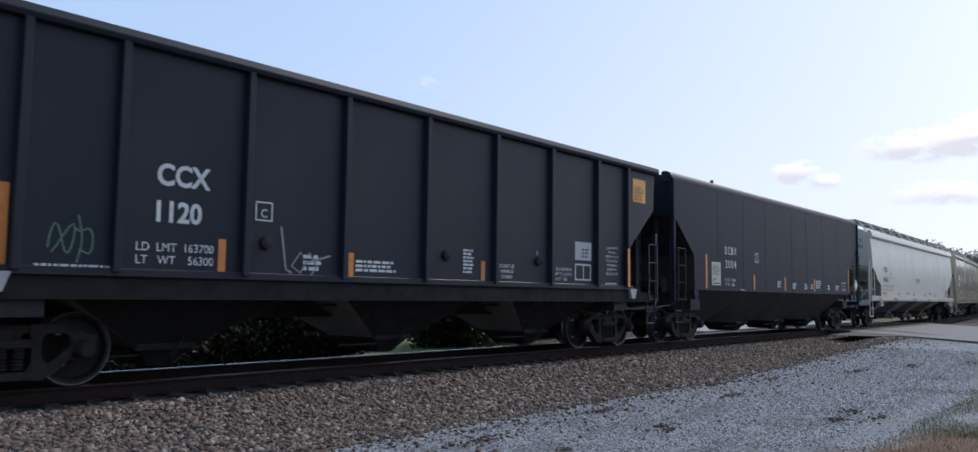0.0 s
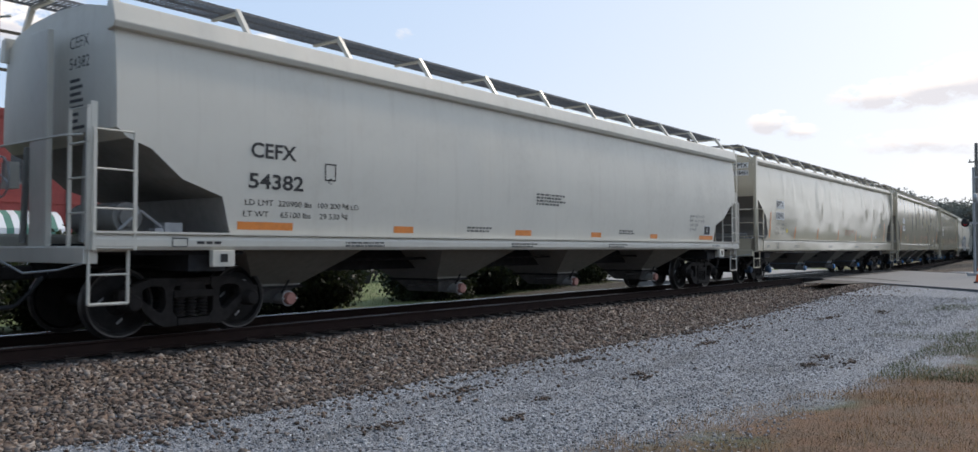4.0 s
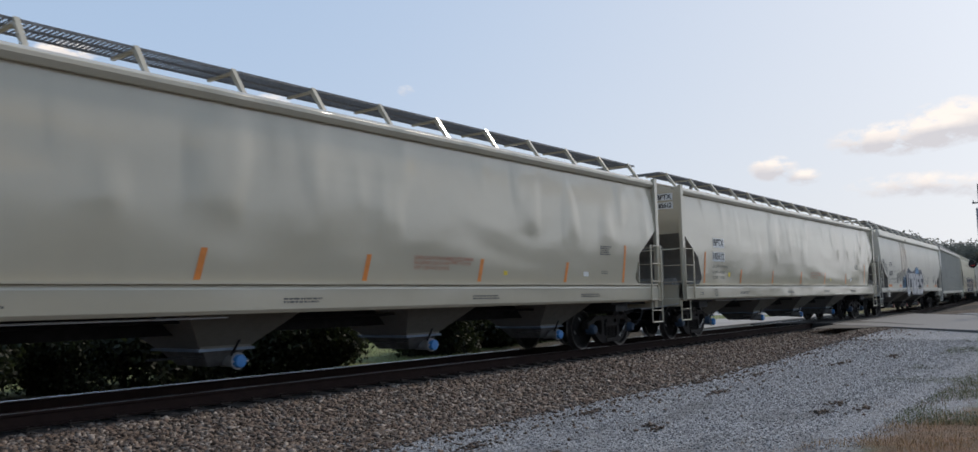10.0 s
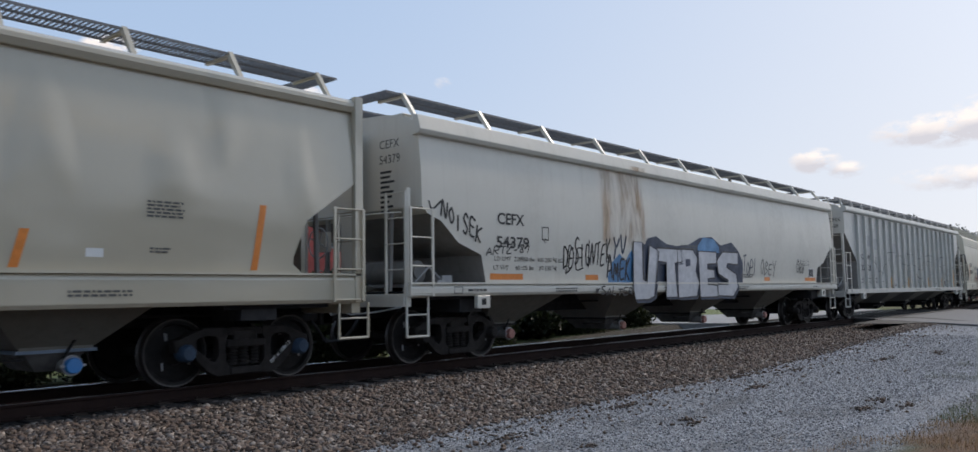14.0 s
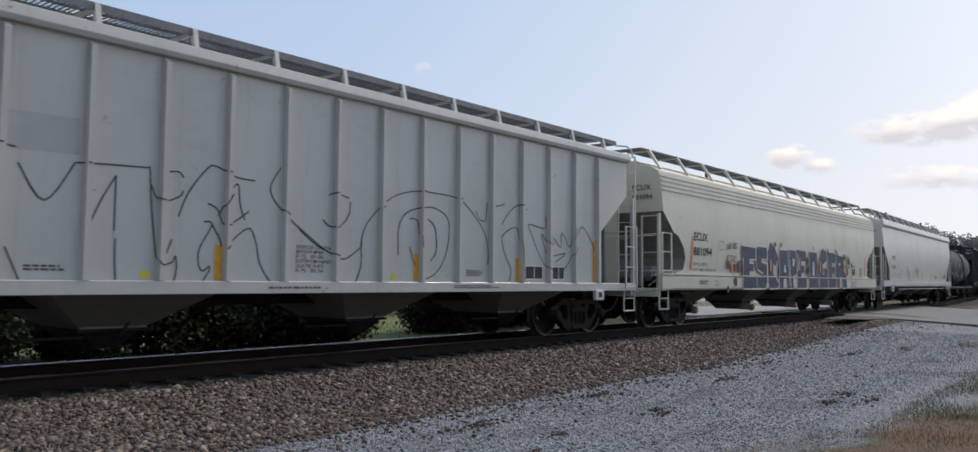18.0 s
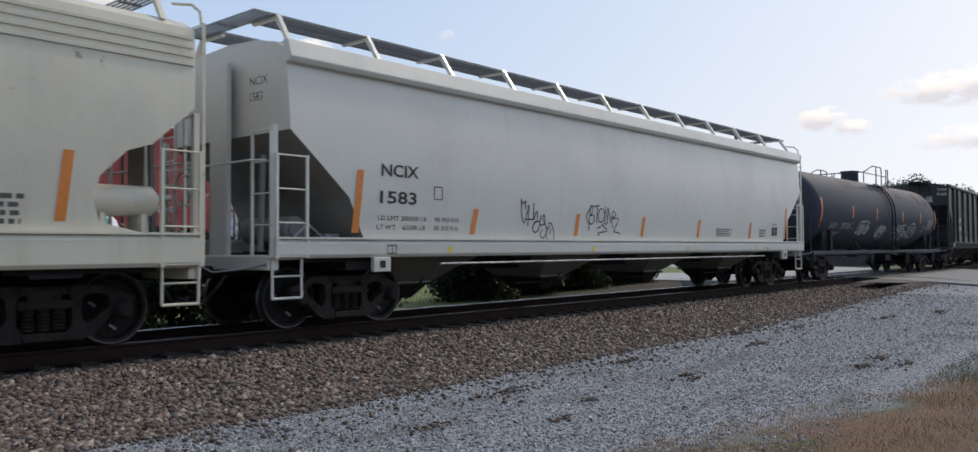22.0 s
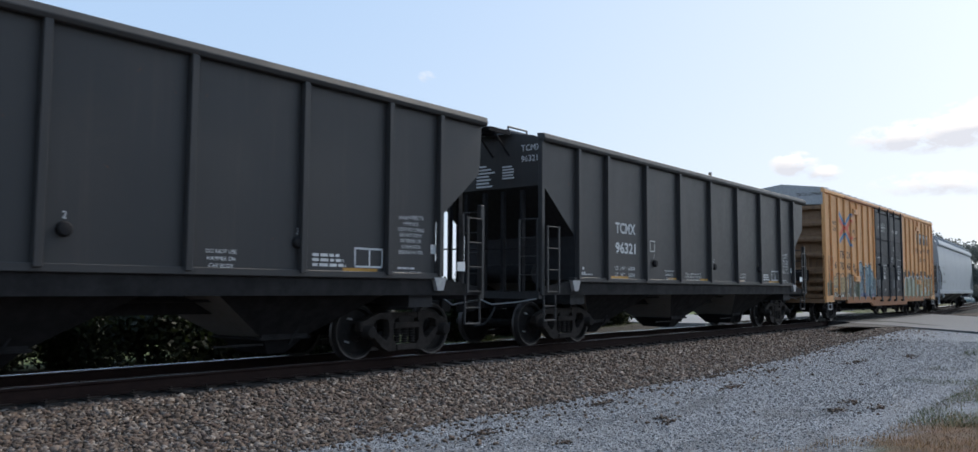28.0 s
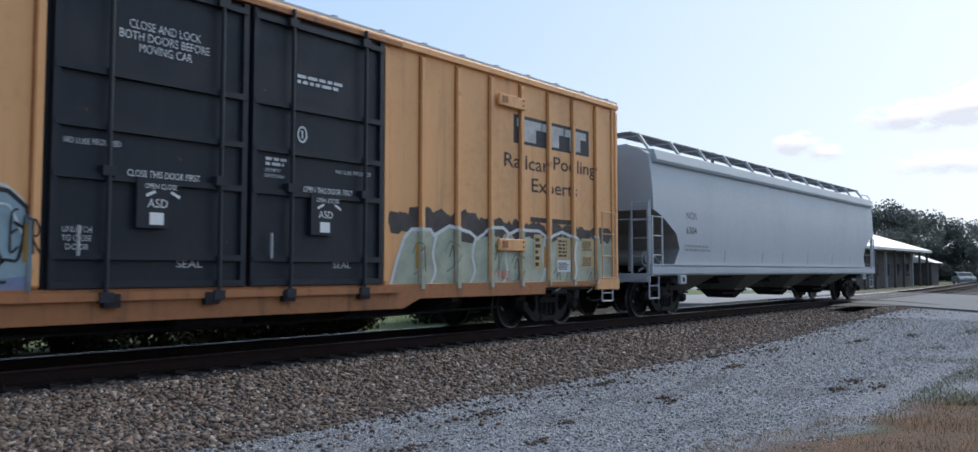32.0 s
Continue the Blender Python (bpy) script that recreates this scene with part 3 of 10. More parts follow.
    def scribble(self, x, z, w, h, mat, seed, width=0.03, letters=5, label="sprayed scrawl"):
        """A loose run of smooth looping strokes."""
        rnd = random.Random(seed)
        paths = []
        step = w / letters
        for i in range(letters):
            cx, turns, ph = x + step * (i + 0.5), rnd.choice((0.75, 0.9, 1.2)), rnd.uniform(0, 6.28)
            rx, rz, tilt, kind = step * rnd.uniform(0.36, 0.55), h * rnd.uniform(0.34, 0.5), rnd.uniform(-0.3, 0.5), rnd.randrange(3)
            pts = []
            for j in range(17):
                t = j / 16
                a = ph + 6.28 * turns * t
                u, v = math.cos(a), math.sin(a) if kind == 0 else math.sin(2 * a) * 0.9 if kind == 1 else 1.6 * t - 0.8 + 0.3 * math.sin(2 * a)
                pts.append((cx + rx * (u + tilt * v), z + h / 2 + rz * v))
            paths.append(pts)
            if rnd.random() < 0.7:
                lean, bow = rnd.uniform(-0.1, 0.35) * step, rnd.uniform(-0.3, 0.3) * step
                paths.append([(cx - step * 0.3 + lean * t + bow * math.sin(3.1 * t), z + h * (1.05 - 1.1 * t)) for t in np.linspace(0, 1, 8)])
        return self.stroke(paths, width, mat, "spray_tag", label)


# ---- running gear ----
WHEEL_R = 0.457
WHEELSETS = []
DUSTY = set()      # cars whose trucks are caked with pale dust
SHARED = {}


def shared(key, make):
    if key not in SHARED:
        SHARED[key] = make()
    return SHARED[key]


def wheelset_mesh():
    m = M()
    m.slot = 0
    m.cyl((0, -1.02, 0), (0, 1.02, 0), 0.082, 14)
    for s in (-1, 1):
        y = 0.70 * s
        m.slot = 0
        prof = [(0.08, y + 0.11 * s), (0.15, y + 0.11 * s), (0.17, y + 0.07 * s), (0.36, y + 0.045 * s), (0.385, y + 0.118 * s), (0.425, y + 0.119 * s)]
        m.lathe_y(prof + [(0.385, y + 0.02 * s), (0.17, y + 0.0 * s), (0.08, y - 0.03 * s)], 36)
        m.slot = 1
        m.lathe_y([(0.425, y + 0.119 * s), (0.447, y + 0.122 * s), (WHEEL_R, y + 0.10 * s), (WHEEL_R + 0.001, y + 0.02 * s), (0.485, y - 0.006 * s), (0.48, y - 0.02 * s), (0.43, y - 0.02 * s), (0.425, y + 0.02 * s), (0.425, y + 0.119 * s)], 36, 0.0, 0.0, False)
    m.slot = 2
    for a in (0.4, 2.3, 4.1):
        for s in (-1, 1):
            m.box(0.24 * math.cos(a) - 0.05, 0.24 * math.cos(a) + 0.05, s * 0.775 - 0.004, s * 0.775 + 0.004, 0.24 * math.sin(a) - 0.015, 0.24 * math.sin(a) + 0.015)
    return m.mesh("wheelset", [M_WHEEL, M_RIM, M_TXT_G], True)


M_RIM = plain("worn_wheel_rim", (0.075, 0.068, 0.064), 0.42, 0.6, 0.3, 9.0, 0.1)


def sideframe_pieces(mat):
    """The cast side frame: two pierced halves, the bridge between them, two bearing pedestals and a spring seat."""
    halves = []
    for k in (-1, 1):
        rim = [(1.04, 0.47), (1.03, 0.61), (0.90, 0.67), (0.62, 0.77), (0.27, 0.77), (0.27, 0.66), (0.30, 0.60), (0.30, 0.27), (0.22, 0.22), (0.22, 0.13), (0.42, 0.12), (0.56, 0.19), (0.72, 0.34), (0.80, 0.47)]
        cx, cz = 0.55, 0.52
        gap = [(cx + q * math.cos(t), cz + q * math.sin(t)) for t, q in ((-0.05, 0.20), (0.25, 0.21), (0.55, 0.20), (0.95, 0.17), (1.6, 0.145), (2.2, 0.165), (2.6, 0.16), (3.6, 0.165), (4.0, 0.20), (4.35, 0.22), (4.7, 0.17), (5.1, 0.13), (5.6, 0.13), (6.0, 0.16))]
        n = len(rim)
        v = [(k * x, y, z) for y in (-0.08, 0.08) for x, z in rim] + [(k * x, y, z) for y in (-0.08, 0.08) for x, z in gap]
        f = []
        for i in range(n):
            j = (i + 1) % n
            f += [(i, j, 2 * n + j, 2 * n + i), (n + i, 3 * n + i, 3 * n + j, n + j), (i, n + i, n + j, j), (2 * n + i, 2 * n + j, 3 * n + j, 3 * n + i)]
        halves.append(M().add(v, f))
    top = halves[0]
    low = halves[1]
    col = M().box(-0.27, 0.27, -0.07, 0.07, 0.66, 0.765)
    plank = M().box(-0.24, 0.24, -0.10, 0.10, 0.13, 0.23)
    ped = M().box(-0.16, 0.16, -0.075, 0.075, 0.50, 0.63)
    seat = M().box(-0.3, 0.3, -0.11, 0.11, 0.50, 0.60)
    return [(n, m.mesh(n, mat, False, 0.012), xs) for n, m, xs in (("sideframe", top, (0.0,)), ("sideframe", low, (0.0,)), ("bridge", col, (0.0,)), ("spring_plank", plank, (0.0,)), ("pedestal", ped, (-0.889, 0.889)), ("spring_seat", seat, (0.0,)))]


def spring_mesh():
    """A coil spring, ridged."""
    prof = []
    for k in range(6):
        prof += [(0.045, 0.043 * k), (0.072, 0.043 * k + 0.008), (0.072, 0.043 * k + 0.026), (0.045, 0.043 * k + 0.034)]
    return M().lathe_y([(0.01, -0.002)] + prof + [(0.01, 0.258)], 10).mesh("spring", M_TRUCK, True)


def truck(car, x, caps=None):
    """A two-axle freight truck at x under a car."""
    bol = place("truck", shared("bolster", lambda: M().box(-0.19, 0.19, -1.08, 1.08, 0.5, 0.72).box(-0.3, 0.3, -0.3, 0.3, 0.68, 0.85).box(-0.75, 0.75, -0.09, 0.09, 0.35, 0.42).mesh("bolster", M_TRUCK, False, 0.015)), car,
                "cast steel two-axle freight truck", pose(x, 0, 0))
    for s in (-1, 1):
        cast = M_TRUCKDUST if car.name in DUSTY else M_TRUCK
        for n, me, xs in shared("sideframe" + cast.name, lambda: sideframe_pieces(cast)):
            for xx in xs:
                place(n, me, bol, "", pose(xx, s * 1.0, 0))
        for xx in (-0.17, 0.0, 0.17):
            place("spring", shared("spring", spring_mesh), bol, "", pose(xx, s * 1.02, 0.25, 90, 0, 0))
    for ax in (-0.889, 0.889):
        ws = place("wheelset", shared("wheelset", wheelset_mesh), bol, "steel wheels with worn bright rims on an axle", pose(ax, 0, WHEEL_R))
        WHEELSETS.append((ws, ax))
        for s in (-1, 1):
            cp = place("bearing_cap", shared("cap" + str(caps), lambda: M().lathe_y([(0.02, -1.20), (0.085, -1.195), (0.10, -1.17), (0.115, -1.15), (0.115, -0.98), (0.02, -0.97)], 16).mesh("bearing_cap", caps or M_TRUCK, True)), bol, "", pose(ax, 0, WHEEL_R, 0, 0, 0 if s < 0 else 180))
        place("brake_beam", shared("beam", lambda: M().box(-0.05, 0.05, -0.8, 0.8, -0.05, 0.05).mesh("brake_beam", M_UNDER)), bol, "", pose(ax * 0.38, 0, 0.40))
    return bol


def coupler(car, x, s):
    """Coupler, draft pocket, hose and cut lever at the end x; s points outward."""
    m = M()
    m.box(min(x, x + 0.45 * s), max(x, x + 0.45 * s), -0.09, 0.09, 0.76, 0.94)
    xs = x + 0.52 * s
    m.prism_y([(xs - 0.14, 0.70), (xs + 0.12, 0.72), (xs + 0.14, 0.98), (xs - 0.14, 1.0)], -0.16, 0.16)
    cp = m.part("coupler", M_TRUCK, car, "rusty cast knuckle coupler", False, 0.02)
    h = M()
    h.tube([(x, -0.35, 0.8), (x + 0.15 * s, -0.36, 0.62), (x + 0.3 * s, -0.3, 0.45), (x + 0.5 * s, -0.22, 0.42), (x + 0.62 * s, -0.15, 0.5)], 0.026, 8)
    h.part("brake_hose", M_DARK, car, "", True)
    c = M()
    c.tube([(x + 0.05 * s, -1.45, 0.98), (x + 0.06 * s, -0.9, 0.9), (x + 0.3 * s, -0.5, 0.86), (x + 0.42 * s, -0.1, 1.02)], 0.014, 6)
    c.part("cut_lever", M_GALV, car)
    return cp


def ladder(car, x0, x1, y, z0, z1, n, mat, name="ladder", r=0.012, stile=0.021, axis="x"):
    """A ladder in the plane y = const (axis x) or x = const (axis y: x0, x1 are its y values and y is its x)."""
    at = (lambda a, z: (a, y, z)) if axis == "x" else (lambda a, z: (y, a, z))
    m = M()
    for a in (x0, x1):
        p, q = at(a, z0), at(a, z1)
        m.box(p[0] - stile, p[0] + stile, p[1] - stile * 0.7, p[1] + stile * 0.7, z0, z1)
    ob = m.part(name, mat, car)
    for i in range(n):
        z = z0 + (z1 - z0) * (i + 0.06) / (n - 0.9)
        M().cyl(at(x0 - 0.03, z), at(x1 + 0.03, z), r, 8).part("rung", mat, ob, "", True)
    return ob


def step(car, x0, x1, y, z0, z1, mat):
    m = M()
    m.tube([(x0, y, z1), (x0, y, z0), (x1, y, z0), (x1, y, z1)], 0.02, 8)
    m.tube([(x0, y, (z0 + z1) / 2 + 0.03), (x1, y, (z0 + z1) / 2 + 0.03)], 0.014, 8)
    return m.part("stirrup_step", mat, car, "", True)


def grating(car, x0, x1, y0, y1, z, name="running_board"):
    m = M()
    for y in (y0, (y0 + y1) / 2, y1):
        m.box(x0, x1, y - 0.008, y + 0.008, z - 0.035, z)
    n = int((x1 - x0) / 0.065)
    for i in range(n + 1):
        x = x0 + (x1 - x0) * i / n
        m.box(x - 0.006, x + 0.006, y0, y1, z - 0.03, z - 0.004)
    return tagged(m.part(name, M_GRATE, car, "open steel grating walkway"), kind="stuff")

# ---- hopper cars ----
def skin_of(pairs):
    """Half width by height, through given points."""
    zs, ws = [p[0] for p in pairs], [p[1] for p in pairs]
    return lambda z: float(np.interp(z, zs, ws))


# slope sheet colours with brake dust and the shade under the bin put in
M_SLOPEK = paint("black_slope_sheet", (0.014, 0.014, 0.016), (0.03, 0.026, 0.022), 0.5, 0.75, 0.6)
M_SLOPE = paint("sooty_slope_sheet", (0.22, 0.21, 0.195), (0.10, 0.09, 0.08), 0.6, 0.7, 0.6)
BULGE = [(0.9, 1.56), (1.45, 1.560), (1.8, 1.580), (2.2, 1.595), (2.6, 1.600), (3.0, 1.592), (3.3, 1.575), (3.6, 1.545), (3.85, 1.510), (4.1, 1.465), (4.4, 1.45)]
FLAT = [(0.9, 1.55), (4.4, 1.55)]


def hopper_body(car, L, zs, ze, prof, edge, mat, roof_rise=0.28, roof_mat=None, slope_mat=None):
    """The bin: side sheets that end along the slope sheets, end walls, slope sheets; edge is (inset, height) from the sill up."""
    skin = skin_of(prof)
    lev = sorted(set([round(zs + (ze - zs) * i / 14, 3) for i in range(15)] + [z for _, z in edge if zs <= z <= ze]))
    ez, ei = [z for _, z in edge], [i for i, _ in edge]
    rings = []
    nx = 24
    for z in lev:
        a = float(np.interp(z, ez, ei))
        w = skin(z)
        xs = [a + (L - 2 * a) * k / nx for k in range(nx + 1)]
        rings.append([(x, -w, z) for x in xs] + [(x, w, z) for x in xs[::-1]])
    body = M().loft(rings).part("body", [mat, slope_mat or M_SLOPE], car, "", True)
    # slope sheets' undersides: brake dust and the shade there put into the colour
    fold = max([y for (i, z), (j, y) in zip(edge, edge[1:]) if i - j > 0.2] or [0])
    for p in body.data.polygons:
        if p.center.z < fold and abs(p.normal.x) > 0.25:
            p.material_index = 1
    w = skin(ze)
    roof = [(-w, ze - 0.01), (-w * 0.85, ze + roof_rise * 0.45), (-w * 0.5, ze + roof_rise * 0.85), (0, ze + roof_rise), (w * 0.5, ze + roof_rise * 0.85), (w * 0.85, ze + roof_rise * 0.45), (w, ze - 0.01)]
    M().prism_x(roof, ei[-1] + 0.02, L - ei[-1] - 0.02).part("roof", roof_mat or mat, car, "", True)
    return skin


def roof_walk(car, L, ze, post_mat, z_walk=4.6, y0=-1.02, y1=-0.42, posts=13, x_in=0.35, lean=0.38):
    for s in (1, -1):
        a, b = (y0, y1) if s > 0 else (-y1, -y0)
        grating(car, x_in, L - x_in, a, b, z_walk)
    for i in range(posts):
        x = x_in + 0.06 + (L - 2 * x_in - 0.12) * i / (posts - 1)
        for s in (1, -1):
            m = M()
            m.prism_x([(s * (y0 - lean), ze - 0.02), (s * (y0 - lean + 0.06), ze - 0.02), (s * (y0 + 0.04), z_walk - 0.03), (s * (y0 - 0.03), z_walk + 0.01)], x - 0.035, x + 0.035)
            m.box(x - 0.03, x + 0.03, min(s * y0, s * y1), max(s * y0, s * y1), z_walk - 0.07, z_walk - 0.035)
            m.part("walkway_bracket", post_mat, car)
    for e, xx in ((1, 0.0), (-1, L)):
        grating(car, min(xx + e * 0.02, xx + e * 0.36), max(xx + e * 0.02, xx + e * 0.36), -1.02, 1.02, z_walk, "end_platform")
    hatches = []
    n = int((L - 2) / 0.62)
    for i in range(n):
        x = 1.0 + (L - 2.0) * (i + 0.5) / n
        hatches.append(x)
    lid = M().box(-0.29, 0.29, -0.36, 0.36, ze + 0.2, ze + 0.36).mesh("hatch_cover", post_mat, False, 0.02)
    for x in hatches:
        place("hatch_cover", lid, car, "", pose(x, 0, 0))


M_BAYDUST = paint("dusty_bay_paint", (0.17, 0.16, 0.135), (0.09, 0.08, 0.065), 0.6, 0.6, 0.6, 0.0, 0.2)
M_FUNNEL = plain("dusty_funnel_steel", (0.16, 0.155, 0.15), 0.65, 0.1, 0.4, 5.0, 0.1)
M_FLANGE = plain("bluish_flange_paint", (0.20, 0.27, 0.36), 0.5, 0.0, 0.3, 6.0, 0.05)


def bays(car, centres, half, z_top, mat, cap_mat, gate_mat, z_bot=0.58, gap=0.06):
    for c in centres:
        b = M().frustum((c - 0.42, c + 0.42, -0.58, 0.58), z_bot, (c - half + gap, c + half - gap, -1.48, 1.48), z_top).part("hopper_bay", [mat, M_SLOPE], car, "sloping discharge hopper")
        # sides facing the car ends take the shaded slope sheet colour
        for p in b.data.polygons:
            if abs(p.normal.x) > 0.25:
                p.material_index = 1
        M().box(c - 0.47, c + 0.47, -0.64, 0.64, z_bot - 0.04, z_bot).part("gate_flange", gate_mat, b)
        M().box(c - 0.43, c + 0.43, -0.62, -0.59, z_bot, z_bot + 0.045).part("flange_lip", mat, b)
        M().frustum((c - 0.16, c + 0.16, -0.4, 0.4), z_bot - 0.27, (c - 0.36, c + 0.36, -0.58, 0.58), z_bot - 0.04).part("outlet_gate", M_FUNNEL if cap_mat else M_UNDER, b)
        M().tube([(c + 0.05, -0.66, z_bot - 0.12), (c + 0.1, -0.68, z_bot - 0.02), (c + 0.2, -0.7, z_bot + 0.16)], 0.018, 6).part("gate_lever", M_UNDER, b)
        M().box(c - 1.2, c - 0.36, -0.56, -0.52, z_bot - 0.12, z_bot - 0.09).part("operating_shaft", M_UNDER, b)
        if cap_mat:
            M().lathe_y([(0.02, -0.78), (0.088, -0.775), (0.10, -0.755), (0.10, -0.70), (0.02, -0.69)], 20, c + 0.15, z_bot - 0.2).part("outlet_cap", cap_mat, b, "", True)
            M().lathe_y([(0.02, -0.70), (0.125, -0.70), (0.125, -0.66), (0.095, -0.655), (0.095, -0.3), (0.02, -0.29)], 20, c + 0.15, z_bot - 0.2).part("outlet_pipe", M_GALV, b, "", True)
            M().box(c + 0.0, c + 0.3, -0.735, -0.715, z_bot - 0.215, z_bot - 0.185).part("cap_clamp", M_GALV, b)


def hopper_ends(car, L, kind, mat, z_sill, z_low, ze, inset=0.0, slope_z=2.85):
    """Corner posts, ladders, steps, end platforms, braces and brake gear at both ends."""
    for e, x in ((1, 0.0), (-1, L)):
        at = lambda d: x + e * d
        rng = lambda a, b: (min(at(a), at(b)), max(at(a), at(b)))
        if kind == "post":
            for s in (-1, 1):
                M().box(*rng(0.0, 0.15), s * 1.58 - 0.05, s * 1.58 + 0.05, z_low, ze + 0.16).part("corner_post", mat, car, "", False, 0.008)
                M().box(*rng(0.0, 0.03), min(s * 1.63, s * 1.02), max(s * 1.63, s * 1.02), z_low, z_low + 0.42).part("gusset_plate", mat, car)
            M().box(*rng(0.02, 0.1), -0.22, 0.22, z_low, slope_z + 0.2).part("end_column", mat, car)
            ladder(car, *rng(0.03, 0.56), -1.66, z_low + 0.02, z_low + 1.40, 4, mat)
            ladder(car, -1.60, -1.0, at(-0.03), z_low + 0.02, z_low + 1.40, 4, mat, "end_ladder", axis="y")
            step(car, *rng(-0.13, 0.42), -1.58, 0.55, z_low, mat)
        else:
            for s in (-1, 1):
                M().box(*rng(0.0, 0.08), s * 1.50 - 0.04, s * 1.50 + 0.04, z_low, slope_z + 0.05).part("corner_post", mat, car, "", False, 0.006)
            M().box(*rng(0.04, 0.12), -0.30, 0.18, z_low - 0.1, ze - 0.05).part("end_column", mat, car, "", False, 0.01)
            ladder(car, *rng(0.02, 0.52), -1.60, z_low, z_low + 1.45, 4, mat)
            # the tall ladder stands at the far corner in front and at the near corner behind
            full, short = ((1.02, 1.46), (-1.52, -1.06)) if e > 0 else ((-1.52, -1.06), (1.02, 1.46))
            ladder(car, *full, at(-0.06), z_low, ze + 0.1, 9, mat, "end_ladder", axis="y")
            ladder(car, *short, at(-0.02), z_low, slope_z, 5, mat, "end_ladder", axis="y")
            k = 1 if full[0] > 0 else -1
            M().tube([(at(-0.06), 1.46 * k, ze + 0.1), (at(-0.06), 1.43 * k, ze + 0.26), (at(0.0), 1.33 * k, ze + 0.36), (at(0.16), 1.12 * k, ze + 0.38)], 0.02, 8).part("roof_handrail", mat, car, "", True)
            step(car, *rng(0.0, 0.48), -1.52, 0.50, z_low, mat)
        # brace struts under the slope sheet
        for yy in (-0.85, 0.85):
            M().tube([(at(0.25), yy, z_low + 0.1), (at(0.30), yy, slope_z - 0.3)], 0.045, 6).part("brace", M_SLOPE, car)
        M().box(*rng(-0.02, 0.5), -1.45, 1.45, z_low - 0.02, z_low + 0.05).part("end_platform_deck", mat, car)
        M().box(*rng(0.5, 2.2), -1.42, 1.42, z_low - 0.06, z_low - 0.01).part("draft_sill_cover", M_UNDER, car)
        M().box(*rng(-0.05, 0.12), -1.5, 1.5, z_low - 0.16, z_low + 0.04).part("end_sill", mat, car, "", False, 0.008)
        rail = M().tube([(at(-0.05), -1.45, z_low + 1.36), (at(-0.16), -1.2, z_low + 1.36), (at(-0.16), 1.2, z_low + 1.36), (at(-0.05), 1.45, z_low + 1.36)], 0.014, 6)
        rail.part("end_grab_rail", mat, car)
        coupler(car, x, -e)
    # brake wheel, air reservoir and valve on the leading platform
    bw = M()
    for k in range(16):
        a, b = 6.2832 * k / 16, 6.2832 * (k + 1) / 16
        bw.cyl((-0.16, 0.55 + 0.27 * math.cos(a), 2.1 + 0.27 * math.sin(a)), (-0.16, 0.55 + 0.27 * math.cos(b), 2.1 + 0.27 * math.sin(b)), 0.014, 6)
    for k in range(4):
        a = 1.5708 * k + 0.4
        bw.cyl((-0.12, 0.55, 2.1), (-0.16, 0.55 + 0.27 * math.cos(a), 2.1 + 0.27 * math.sin(a)), 0.012, 6)
    bw.part("brake_wheel", M_GALV, car)
    M().box(-0.10, 0.02, 0.42, 0.68, 1.95, 2.3).part("brake_housing", mat, car)
    m = M().cyl((0.75, -1.0, z_low + 0.42), (0.75, 0.2, z_low + 0.42), 0.2, 16)
    m.cyl((0.75, -1.05, z_low + 0.42), (0.75, -1.0, z_low + 0.42), 0.13, 16)
    m.part("air_reservoir", M_SLOPE, car, "", True)
    v = M().box(1.15, 1.4, -1.2, -0.95, z_low + 0.05, z_low + 0.36).box(0.98, 1.1, -1.25, -1.1, z_low + 0.1, z_low + 0.28)
    v.tube([(1.1, -1.2, z_low + 0.3), (0.8, -1.22, z_low + 0.5), (0.55, -1.15, z_low + 0.25), (0.4, -1.0, z_low + 0.1)], 0.018, 6)
    v.part("brake_valve", M_GALV, car)


def sill(car, L, z0, z1, mat, flange=True, y=1.56, x0=0.0):
    for s in (-1, 1):
        m = M().prism_x([(s * (y - 0.12), z0), (s * (y + 0.02), z0), (s * (y + 0.055), z0 + 0.05), (s * (y + 0.055), z1 - 0.07), (s * (y + 0.02), z1), (s * (y - 0.12), z1)], x0, L - x0)
        ob = m.part("side_sill", mat, car, "", False, 0.006)
        if flange:
            M().box(x0, L - x0, s * y - 0.07, s * y + 0.07, z1, z1 + 0.03).part("sill_flange", mat, ob)


def underframe(car, L, truck_in, caps=None, z=0.78, pipe=True, body_z=1.1):
    M().box(0.1, L - 0.1, -0.26, 0.26, z, body_z).part("centre_sill", M_UNDER, car)
    for x in (truck_in, L - truck_in):
        M().box(x - 0.28, x + 0.28, -1.4, 1.4, z + 0.08, body_z + 0.02).part("body_bolster", M_SLOPEK, car)
        truck(car, x, caps)
    if pipe:
        M().tube([(0.4, -0.7, 0.92), (L * 0.3, -0.74, 0.98), (L * 0.7, -0.7, 0.98), (L - 0.4, -0.7, 0.92)], 0.022, 6).part("brake_pipe", M_UNDER, car)


def jacking_pads(car, xs, z, mat):
    for x in xs:
        m = M().box(x - 0.17, x + 0.17, -1.63, -1.55, z - 0.2, z + 0.02)
        j = m.part("jacking_pad", mat, car, "", False, 0.006)
        M().box(x - 0.055, x + 0.055, -1.636, -1.60, z - 0.14, z - 0.03).part("pad_socket", M_DARK, j)


CARS = []


